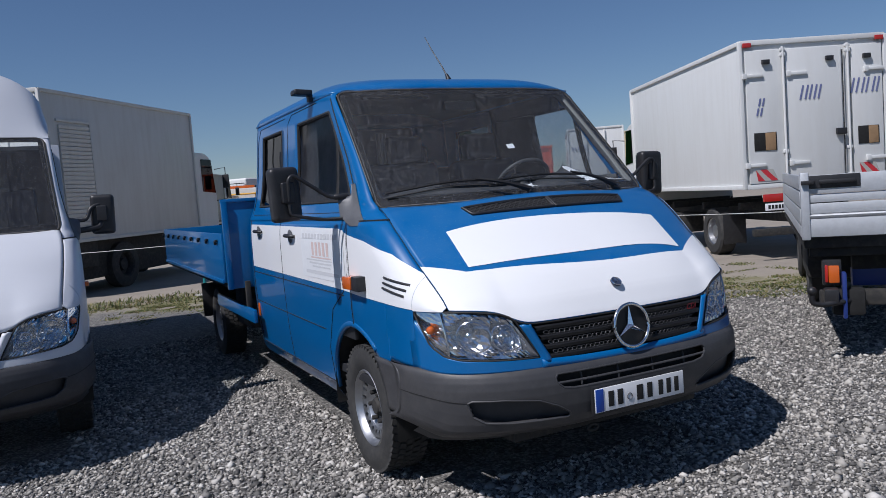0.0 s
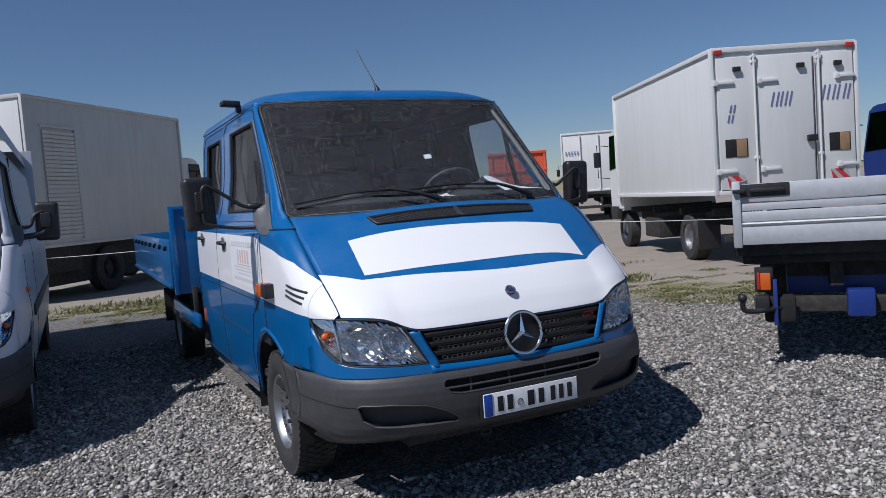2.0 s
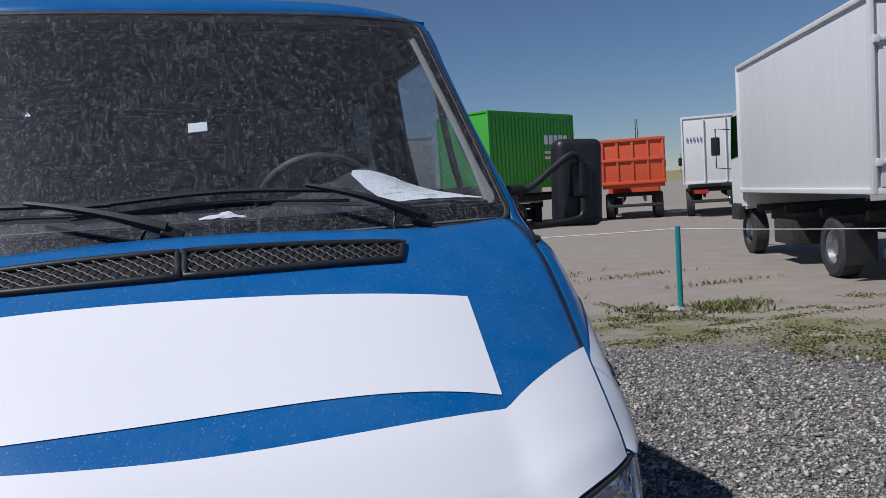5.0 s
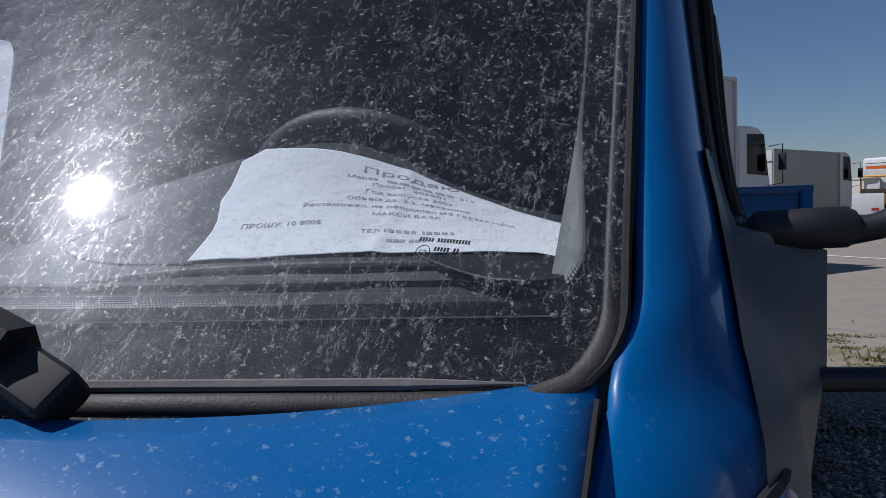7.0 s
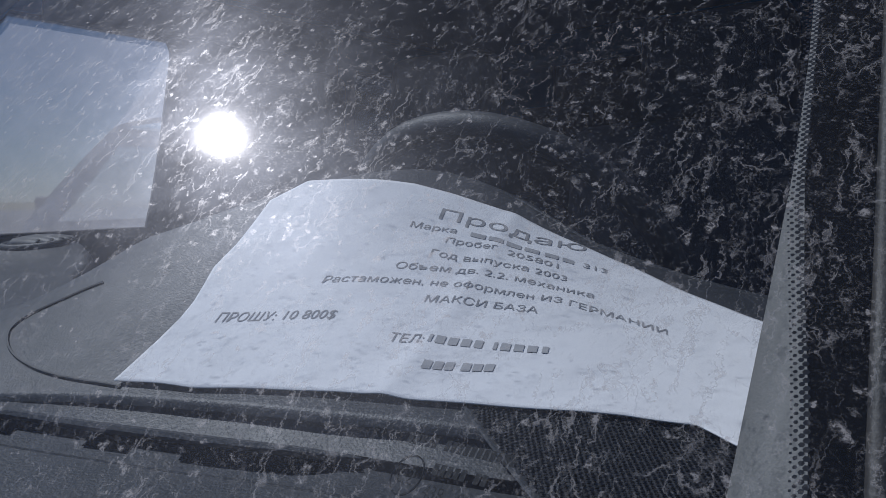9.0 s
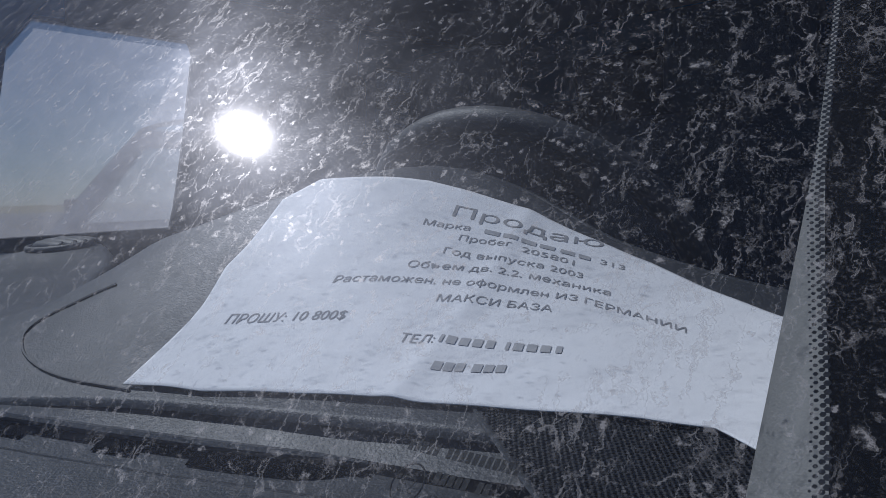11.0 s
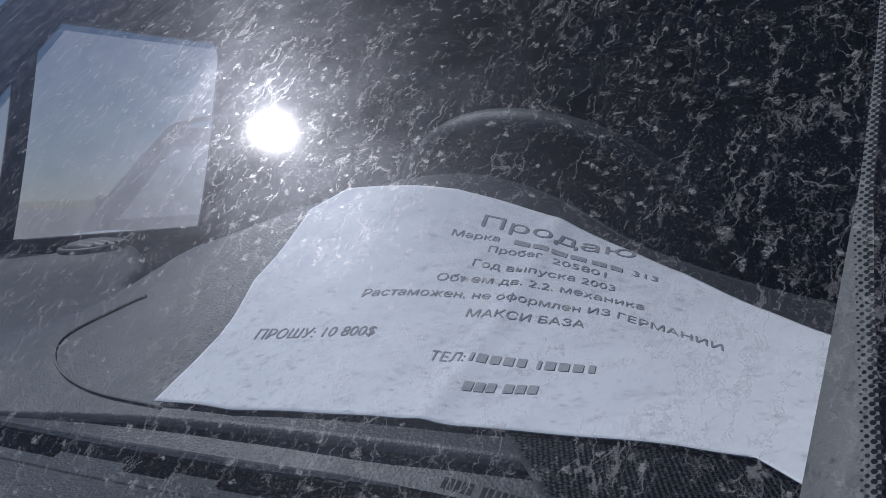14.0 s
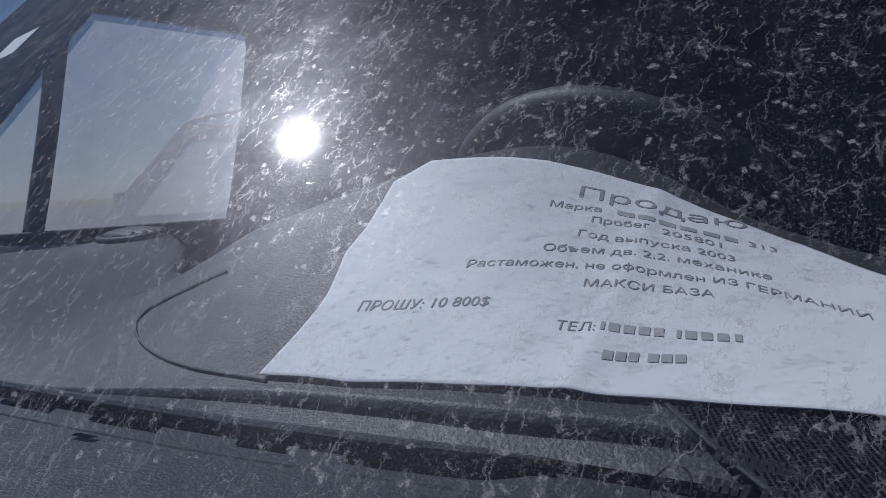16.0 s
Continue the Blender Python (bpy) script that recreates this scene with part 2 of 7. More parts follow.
# grey specks in the colour stand in for shadows of the windscreen's dirt
s_.set(Base_Color=s_.mix(s_.ramp(s_.noise(150.0, 3.0, 0.6, s_.scaled(0.55, 1.0, 1.0)), (0.665, 0.0), (0.71, 0.42)), s_.mix(s_.noise(22.0, 3.0), (0.79, 0.79, 0.81), (0.755, 0.755, 0.78)), (0.42, 0.42, 0.46)), Roughness=0.85)
PAPER = s_.bump(s_.noise(40.0, 3.0), 0.06, 0.004).mat
INK = Shader("grey_ink").set(Base_Color=(0.275, 0.275, 0.29, 1), Roughness=0.9).mat
GRILLE_BLACK = plastic("grille_black", (0.007, 0.007, 0.008), 0.5, 900.0, 0.15, 0.15)
EMBLEM = plastic("dark_enamel", (0.03, 0.04, 0.07), 0.3)
INK_BAR = Shader("pale_ink").set(Base_Color=(0.37, 0.37, 0.385, 1), Roughness=0.9).mat
INK_BLUE = Shader("blue_ink").set(Base_Color=(0.15, 0.17, 0.33, 1), Roughness=0.7).mat
PLATE_BLUE = Shader("plate_blue").set(Base_Color=(0.01, 0.06, 0.35, 1), Roughness=0.4).mat
BOX_WHITE = panel_paint("white_box_panel", (0.66, 0.67, 0.66), (0.45, 0.43, 0.38), 0.22)
BOX_GREY = panel_paint("grey_box_panel", (0.56, 0.56, 0.54), (0.34, 0.31, 0.27), 0.35)
CHASSIS = plastic("dusty_black_chassis", (0.02, 0.02, 0.02), 0.8, 200.0, 0.3, 0.5, (0.11, 0.095, 0.075))
CREAM = panel_paint("cream_cab_paint", (0.62, 0.54, 0.34), (0.35, 0.3, 0.22), 0.25)
ORANGE = panel_paint("orange_tipper_paint", (0.62, 0.085, 0.025), (0.3, 0.14, 0.09), 0.35)
GREEN = panel_paint("green_container_paint", (0.04, 0.36, 0.025), (0.12, 0.22, 0.08), 0.3)
YELLOW = panel_paint("yellow_truck_paint", (0.68, 0.36, 0.02), (0.35, 0.25, 0.12), 0.35)
TRUCK_BLUE = panel_paint("blue_truck_paint", (0.006, 0.03, 0.19), (0.08, 0.08, 0.10), 0.2)
TEAL = panel_paint("teal_post_paint", (0.01, 0.22, 0.24), (0.12, 0.16, 0.15), 0.3)
ROPE = plastic("white_rope", (0.62, 0.62, 0.58), 0.9)
WOOD = plastic("raw_board", (0.30, 0.19, 0.10), 0.8, 100.0, 0.3, 0.5, (0.16, 0.1, 0.05))
TARP = panel_paint("grey_tarpaulin", (0.40, 0.40, 0.37), (0.30, 0.28, 0.24), 0.4, 0.6)


# ---- building blocks ----
def mesh_of(name, verts, faces, material, smooth=True):
    me = bpy.data.meshes.new(name)
    me.from_pydata([tuple(v) for v in verts], [], faces)
    me.validate()
    if smooth:
        me.shade_smooth()
    for m in material if isinstance(material, (list, tuple)) else [material]:
        me.materials.append(m)
    return me


def hang(name, me, parent=None, label="", auto=None):
    ob = new(name, me)
    if parent is not None:
        ob.parent = parent
    if label:
        ob["label"] = label
    if auto:
        me.set_sharp_from_angle(angle=radians(auto))
    return ob


def part(name, bm, material, parent=None, label="", smooth=False, auto=35):
    """Links a bmesh as one mesh object under a thing or a part."""
    bmesh.ops.recalc_face_normals(bm, faces=bm.faces)
    me = bpy.data.meshes.new(name)
    bm.to_mesh(me)
    bm.free()
    if smooth:
        me.shade_smooth()
        me.set_sharp_from_angle(angle=radians(auto))
    me.materials.append(material)
    return hang(name, me, parent, label)


def thing(name, label, category, at=(0, 0, 0), turn=0, group="", kind=""):
    ob = new(name)
    ob.matrix_basis = pose(*at, 0, 0, turn)
    return tagged(ob, label, category, group, kind)


def sheet(fn, us, vs):
    """A grid of the surface fn(u, v)."""
    verts = [fn(u, v) for v in vs for u in us]
    n = len(us)
    faces = [(j * n + i, j * n + i + 1, (j + 1) * n + i + 1, (j + 1) * n + i) for j in range(len(vs) - 1) for i in range(n - 1)]
    return verts, faces


def spread(a, b, n):
    return [a + (b - a) * i / n for i in range(n + 1)]


def surface(name, fn, us, vs, material, parent, label="", thick=0.0, inward=1, auto=None):
    verts, faces = sheet(fn, us, vs)
    ob = hang(name, mesh_of(name, verts, faces, material), parent, label, auto)
    if thick:
        thicken(ob, thick)
    return ob


def thicken(ob, thick, middle=(0, 1.5, 1.0)):
    """Gives a shell its thickness, grown towards the middle of the body."""
    votes = sum(1 if p.normal.dot(Vector(middle) - p.center) > 0 else -1 for p in ob.data.polygons)
    mod = ob.modifiers.new("thickness", "SOLIDIFY")
    mod.thickness, mod.offset = thick, 1 if votes > 0 else -1
    mod.use_even_offset = False


def box_into(bm, size, m=None, bevel=0.0, segments=2):
    """A bevelled box of that size round the middle of m."""
    got = bmesh.ops.create_cube(bm, size=1.0, matrix=(m or Matrix()) @ Matrix.Diagonal((*size, 1)))
    if bevel:
        edges = list({e for v in got["verts"] for e in v.link_edges})
        bmesh.ops.bevel(bm, geom=edges, offset=bevel, segments=segments, affect="EDGES", profile=0.6)
    return bm


def block(name, size, at, material, parent=None, label="", bevel=0.006, turn=(0, 0, 0), segments=2):
    bm = bmesh.new()
    box_into(bm, size, pose(*at, *turn), min(bevel, min(size) * 0.45), segments)
    return part(name, bm, material, parent, label, True)


def tube_into(bm, points, radius, sides=10, closed=False):
    """A round bar along the points; radius: one, or one for each point."""
    pts = [Vector(p) for p in points]
    n = len(pts)
    rad = radius if isinstance(radius, (list, tuple)) else [radius] * n
    rings = []
    up = Vector((0, 0, 1))
    for i, p in enumerate(pts):
        a, b = (pts[(i - 1) % n], pts[(i + 1) % n]) if closed else (pts[max(i - 1, 0)], pts[min(i + 1, n - 1)])
        d = (b - a).normalized()
        side = d.cross(up)
        if side.length < 0.05:
            side = d.cross(Vector((0, 1, 0)))
        side.normalize()
        other = side.cross(d)
        rings.append([bm.verts.new(p + (side * math.cos(k * math.tau / sides) + other * math.sin(k * math.tau / sides)) * rad[i]) for k in range(sides)])
    pairs = list(zip(rings, rings[1:])) + ([(rings[-1], rings[0])] if closed else [])
    for r, q in pairs:
        for k in range(sides):
            bm.faces.new((r[k], r[(k + 1) % sides], q[(k + 1) % sides], q[k]))
    if not closed:
        bm.faces.new(rings[0][::-1])
        bm.faces.new(rings[-1])
    return bm


def tube(name, points, radius, material, parent=None, label="", sides=10, closed=False):
    bm = tube_into(bmesh.new(), points, radius, sides, closed)
    return part(name, bm, material, parent, label, True, 50)


def curve_points(points, n=6):
    """A smooth way (Catmull-Rom) through the points."""
    p = [Vector(points[0]) * 2 - Vector(points[1])] + [Vector(q) for q in points] + [Vector(points[-1]) * 2 - Vector(points[-2])]
    out = []
    for a, b, c, d in zip(p, p[1:], p[2:], p[3:]):
        for k in range(n):
            t = k / n
            out.append(0.5 * (2 * b + (c - a) * t + (2 * a - 5 * b + 4 * c - d) * t * t + (3 * b - a - 3 * c + d) * t ** 3))
    return out + [Vector(points[-1])]


def lathe_into(bm, profile, steps, m, full=True):
    """Turns (axis, radius) pairs round the x axis of m."""
    rings = []
    for k in range(steps):
        a = k * math.tau / steps
        rings.append([bm.verts.new(m @ Vector((x, r * math.cos(a), r * math.sin(a)))) for x, r in profile])
    for k in range(steps):
        p, q = rings[k], rings[(k + 1) % steps]
        for i in range(len(profile) - 1):
            bm.faces.new((p[i], p[i + 1], q[i + 1], q[i]))
    return bm


def interp(t, pts):
    a, b = pts[0]
    if t <= a:
        c, d = pts[1]
        return b + (t - a) * (d - b) / (c - a)
    for (a, b), (c, d) in zip(pts, pts[1:]):
        if t <= c:
            break
    return b + (t - a) * (d - b) / (c - a)


def ease(t):
    t = min(1.0, max(0.0, t))
    return t * t * (3 - 2 * t)


def glyphs(words, size):
    """Corner places and faces of words set in the built-in font."""
    c = bpy.data.curves.new("glyphs", "FONT")
    c.body, c.size, c.resolution_u = words, size, 3
    tmp = bpy.data.objects.new("glyphs", c)
    scene.collection.objects.link(tmp)
    me = bpy.data.meshes.new_from_object(tmp.evaluated_get(bpy.context.evaluated_depsgraph_get()))
    bpy.data.objects.remove(tmp)
    bpy.data.curves.remove(c)
    verts, faces = [(v.co.x, v.co.y) for v in me.vertices], [tuple(p.vertices) for p in me.polygons]
    bpy.data.meshes.remove(me)
    return verts, faces


# letters made of uprights and bars: boxes (x0, x1, y0, y1) and a round "о" (shift, stretch)
BUILT = {"н": ([(0.075, 0.160, 0, 0.542), (0.424, 0.509, 0, 0.542), (0.160, 0.424, 0.235, 0.312)], None),
         "ю": ([(0.075, 0.160, 0, 0.542), (0.160, 0.300, 0.235, 0.312)], (0.242, 1.0)),
         "ф": ([(0.297, 0.386, -0.204, 0.728)], (-0.010, 1.18))}


def lettering(name, words, size, put, material, parent, label="", align="LEFT"):
    """Words as a mesh, laid on a surface by put(x, y)."""
    verts, faces = [], []

    def add(v, f, dx=0.0, wide=1.0):
        faces.extend(tuple(k + len(verts) for k in q) for q in f)
        verts.extend((x * wide + dx, y) for x, y in v)

    def far(text):
        return max(x for x, _ in glyphs(text, size)[0])
    run, k = "", 0
    for k in range(len(words) + 1):
        ch = words[k] if k < len(words) else None
        if ch is not None and ch not in BUILT:
            run += ch
            continue
        if run.strip():
            start = words[:k - len(run)]
            v, f = glyphs(run, size)
            add(v, f, far(start + "|") - far("|") if start else 0.0)
        run = ""
        if ch:
            at = far(words[:k] + "|") - far("|") if k else 0.0
            boxes, ring = BUILT[ch]
            for x0, x1, y0, y1 in boxes:
                add([(x0 * size, y0 * size), (x1 * size, y0 * size), (x1 * size, y1 * size), (x0 * size, y1 * size)], [(0, 1, 2, 3)], at)
            if ring:
                v, f = glyphs("о", size)
                add(v, f, at + ring[0] * size, ring[1])
    return hang(name, mesh_of(name, [put(x, y) for x, y in verts], faces, material, False), parent, label)


def bar_rows(name, put, rows, material, parent, label=""):
    """Plain bars in place of writing, each a piece of its own: (x0, x1, y0, y1), laid on a surface by put(x, y)."""
    for x0, x1, y0, y1 in rows:
        k = max(2, int((x1 - x0) / 0.02))
        verts, faces = sheet(lambda a, t: put(a, y0 + (y1 - y0) * t), spread(x0, x1, k), [0, 1])
        hang(name, mesh_of(name, verts, faces, material, False), parent, label)


# ---- shape of the van's nose and cab (x across, y back from the bumper, z up) ----
CREST = [(0.04, 0.887), (0.05, 0.912), (0.105, 0.998), (0.19, 1.080), (0.275, 1.150), (0.45, 1.290), (0.63, 1.406), (0.70, 1.438), (0.85, 1.478)]


def crest(t):
    """The bonnet's middle line, rounded off."""
    h = min(1.0, max(0.0, (t - 0.05) / 0.09))
    return sum(interp(t + d * h, CREST) * w for d, w in ((-0.07, 0.12), (-0.035, 0.23), (0.0, 0.30), (0.035, 0.23), (0.07, 0.12)))


def nose(x, wide=0.935, deep=0.6):
    r = min(1.0, abs(x) / wide)
    return deep * (1 - (1 - r ** 3) ** (1 / 3))


def hood_z(x, y):
    k = ease((y - 0.1) / 0.7)
    return crest(y - (1 - k) * nose(x) - k * 0.165 * x * x) - 0.05 * x * x


def bow(r):
    """How far the windscreen bends back: nearly flat in the middle, falling off towards the sides."""
    return 0.361 * (r / 0.69) ** 3.94 if r < 0.69 else 0.361 + 2.06 * (r - 0.69)


EDGE = [(1.40, 0.855), (1.50, 0.846), (1.60, 0.838), (1.70, 0.830), (2.10, 0.801)]


def glass_y(x, z):
    d = z - 1.459
    return 0.905 + 0.915 * d + 0.11 * d * d - 0.115 * (1 - bow(abs(x) / 0.83))


def front_y(x, z):
    return 0.033 + nose(x) + 0.15 * (z - 0.817)


def side_x(z):
    return interp(z, [(0.36, 0.925), (0.6, 0.952), (0.9, 0.965), (1.25, 0.963), (1.38, 0.948), (1.46, 0.915), (1.55, 0.892), (1.7, 0.870), (2.0, 0.848), (2.08, 0.836), (2.12, 0.80)])


LID_EDGE = [(0, 0.871), (0.49, 0.872), (0.55, 0.882), (0.59, 0.908), (0.63, 0.930), (0.70, 0.944), (0.80, 0.951), (0.90, 0.955)]


def lid_edge(x):
    """Height of the bonnet's front edge, smoothed."""
    return sum(interp(abs(abs(x) + d), LID_EDGE) for d in (-0.03, -0.015, 0.0, 0.015, 0.03)) / 5


def hood_front(x):
    return front_y(x, lid_edge(x)) + 0.004


def lid_z(x, y):
    y0 = hood_front(x)
    d = lid_edge(x) - hood_z(x, y0)
    return hood_z(x, y) + d * max(0.0, 1 - (y - y0) / (0.30 if d > 0 else 0.16)) ** 2


def hood_rear(x):
    return 0.706 + 0.189 * (abs(x) / 0.85) ** 4


def seam_x(y):
    return interp(y, [(0.25, 0.818), (0.40, 0.835), (0.55, 0.852), (0.667, 0.860), (0.75, 0.858), (0.80, 0.855), (0.865, 0.849), (0.9, 0.847)])


def edge_w(z):
    """Half the width of the windscreen's opening, with its rounded corners."""
    w, r = interp(z, EDGE), 0.045
    for low, s in ((1.414, 1), (2.098, -1)):
        d = (z - low) * s
        if d < r:
            w -= r - math.sqrt(max(0.0, r * r - (r - max(0.0, d)) ** 2))
    return w


def fender_w(y):
    t = min(0.6, max(0.0, y - 0.04))
    return 0.935 * (1 - (1 - t / 0.6) ** 3) ** (1 / 3) + 0.03 * ease((y - 0.35) / 0.7)


WHEEL_Y, WHEEL_Z, ARCH = 1.10, 0.345, 0.445


def fender_low(y):
    if y < 0.405:
        return interp(y, [(0.25, 0.944), (0.405, 0.946)])
    z = 0.685
    if abs(y - WHEEL_Y) < ARCH:
        z = max(0.36, WHEEL_Z + math.sqrt(ARCH ** 2 - (y - WHEEL_Y) ** 2))
    return z


FOOT = [(0.722, 0.846), (0.731, 0.851), (0.762, 0.878), (0.829, 0.912), (0.92, 0.936), (1.09, 0.953)]


def fender(y, v):
    """From the bonnet's seam (v 0) over the shoulder and down (v 1)."""
    xs, w = seam_x(y), fender_w(y)
    if y > 0.7:
        xs = max(xs, interp(y, FOOT))
    zs, low = min(lid_z(xs, y), 1.358), fender_low(y)
    k = ease((y - 0.36) / 0.3)
    drop = min(0.20, (zs - 0.944) * 0.85) * (1 - k) + min(0.20, (zs - low) * 0.85) * k
    w = max(w, xs + 0.004)
    if v < 0.5:
        t = v * 2
        fall = max(lid_z(xs + 0.004, y) - lid_z(xs - 0.004, y), -0.024) / 0.008 * (w - xs)
        x1, z1 = w, zs + max(fall, -drop * 0.8)
        return Vector((xs * (1 - t) ** 2 + x1 * 2 * t * (1 - t) + w * t * t, y, zs * (1 - t) ** 2 + z1 * 2 * t * (1 - t) + (zs - drop) * t * t))
    z = zs - drop + (low - zs + drop) * (v - 0.5) * 2
    belly = (side_x(max(z, 0.36)) - 0.963) * ease((y - 0.35) / 0.6)
    return Vector((w + belly, y, z))


def fender_at(y, z):
    """The fender's outside at that height."""
    a, b = 0.0, 1.0
    for _ in range(24):
        m = (a + b) / 2
        if fender(y, m).z > z:
            a = m
        else:
            b = m
    return fender(y, a)


def band_top(y):
    return interp(y, [(0.44, 1.118), (0.60, 1.200), (0.85, 1.258), (1.10, 1.292), (1.12, 1.318), (3.42, 1.335)])


def band_low(y):
    return interp(y, [(0.40, 0.952), (1.2, 0.985), (3.42, 1.008)])


def flip(fn, s):
    def turned(u, v):
        p = fn(u, v)
        return Vector((p[0] * s, p[1], p[2]))
    return turned


def band_front(z):
    return 0.965 + (z - 1.36) * 0.79


def pillar(u, z):
    if z < 1.41:
        i = Vector((0.848 + (z - 1.352) * 0.09, 0.863 - (1.41 - z) * 2.0, z))
    else:
        w = edge_w(z)
        k = ease((z - 1.41) / 0.06)
        i = Vector((w + 0.012, glass_y(w + 0.012, z) + 0.006, z)) * k + Vector((0.854, 0.863 + (z - 1.41) * 0.9, z)) * (1 - k)
    o = Vector((side_x(z), band_front(z), z))
    c = Vector((min(o.x - 0.002, i.x + 0.042), i.y + 0.010, z))
    return i * (1 - u) ** 2 + c * 2 * u * (1 - u) + o * u * u


def roof(x, t, y1):
    y0 = glass_y(x, 2.10)
    y = y0 + (y1 - y0) * t
    return Vector((x, y, 2.098 + (0.075 * (1 - math.exp(-(y - y0) / 0.06)) + 0.05 * ease((y - y0) / 0.5)) * (1 - min(1.0, abs(x) / 0.836) ** 6) ** 0.6))


def wheel(parent, x, y, s, z=WHEEL_Z, radius=0.345, width=0.215, paint=None):
    """A tyre with tread blocks, on a pierced steel rim; s: the side on which its face looks."""
    hub = tagged(new("wheel"), "dusty tyre on a pierced steel rim")
    hub.parent = parent
    hub.matrix_basis = pose(x, y, z) @ Matrix.Diagonal((s, 1, 1, 1))
    R, W, r = radius, width / 2, radius * 0.575
    bm = bmesh.new()
    lathe_into(bm, [(-W * 0.8, r), (-W, r + 0.03), (-W * 1.05, R * 0.82), (-W * 0.92, R * 0.955), (-W * 0.72, R * 0.985), (W * 0.72, R * 0.985),
                    (W * 0.92, R * 0.955), (W * 1.05, R * 0.82), (W, r + 0.03), (W * 0.8, r)], 64, Matrix())
    for k in range(54):
        for j, (cx, off) in enumerate(((-0.78, 0.5), (-0.39, 0.0), (0.0, 0.5), (0.39, 0.0), (0.78, 0.5))):
            a = (k + off) * math.tau / 54
            box_into(bm, (W * 0.31, R * 0.082, 0.016), Matrix.Rotation(a, 4, "X") @ pose(cx * W, 0, R * (0.985 if abs(cx) < 0.7 else 0.972), 0, 0, 14 * (1 if cx > 0 else -1)))
    part("tyre", bm, RUBBER, hub, "black tyre with worn tread blocks", True, 40)
    bm = bmesh.new()
    lathe_into(bm, [(W * 0.85, r + 0.012), (W * 0.92, r + 0.004), (W * 0.80, r - 0.012), (W * 0.50, r - 0.026), (W * 0.42, r * 0.86)], 48, Matrix())
    lathe_into(bm, [(W * 0.42, r * 0.86), (W * 0.62, r * 0.845)], 48, Matrix())
    # the dished ring, pierced by a row of oval holes
    n, a0, a1 = 18, 0.845, 0.585
    for k in range(n):
        mid, half = (k + 0.5) * math.tau / n, math.pi / n

        def dish(t, q):
            return Vector((W * (0.62 - 0.14 * (a0 - q) / (a0 - a1) + 0.06 * math.sin(math.pi * (a0 - q) / (a0 - a1))), r * q * math.cos(mid + t), r * q * math.sin(mid + t)))
        square = [(x * half, (a0 + a1) / 2 + y * (a0 - a1) / 2) for x, y in ((1, 0), (1, 1), (0.33, 1), (-0.33, 1), (-1, 1), (-1, 0), (-1, -1), (-0.33, -1), (0.33, -1), (1, -1))]
        hole = [(half * 0.52 * math.cos(t), (a0 + a1) / 2 + (a0 - a1) * 0.30 * math.sin(t)) for t in (0, 0.75, 1.25, 1.89, 2.39, math.pi, -2.39, -1.89, -1.25, -0.75)]
        outer, inner = [bm.verts.new(dish(*q)) for q in square], [bm.verts.new(dish(*q)) for q in hole]
        deep = [bm.verts.new(dish(*q) - Vector((0.012, 0, 0))) for q in hole]
        for e in range(10):
            f = (e + 1) % 10
            bm.faces.new((outer[e], outer[f], inner[f], inner[e]))
            bm.faces.new((inner[e], inner[f], deep[f], deep[e]))
    lathe_into(bm, [(W * 0.48, r * 0.585), (W * 0.30, r * 0.50), (W * 0.24, r * 0.30)], 48, Matrix())
    part("rim", bm, paint or STEEL, hub, "silver steel rim with round vent slots", True, 40)
    bm = bmesh.new()
    lathe_into(bm, [(-W * 0.5, r * 0.98), (W * 0.02, r * 0.9), (W * 0.0, 0.001)], 32, Matrix())
    hubcap = lathe_into(bmesh.new(), [(W * 0.22, r * 0.31), (W * 0.44, r * 0.25), (W * 0.56, r * 0.20), (W * 0.58, 0.001)], 24, Matrix())
    part("wheel_hub", hubcap, CHASSIS, hub, "dark dusty wheel hub", True)
    part("brake_drum", bm, DARK, hub, "dark brake behind the rim", True)
    for k in range(6):
        a = k * math.tau / 6
        part("wheel_bolt", lathe_into(bmesh.new(), [(0.0, 0.013), (0.034, 0.013), (0.038, 0.001)], 6, pose(W * 0.26, r * 0.41 * math.cos(a), r * 0.41 * math.sin(a))), CHASSIS, hub, "", True)
    return hub


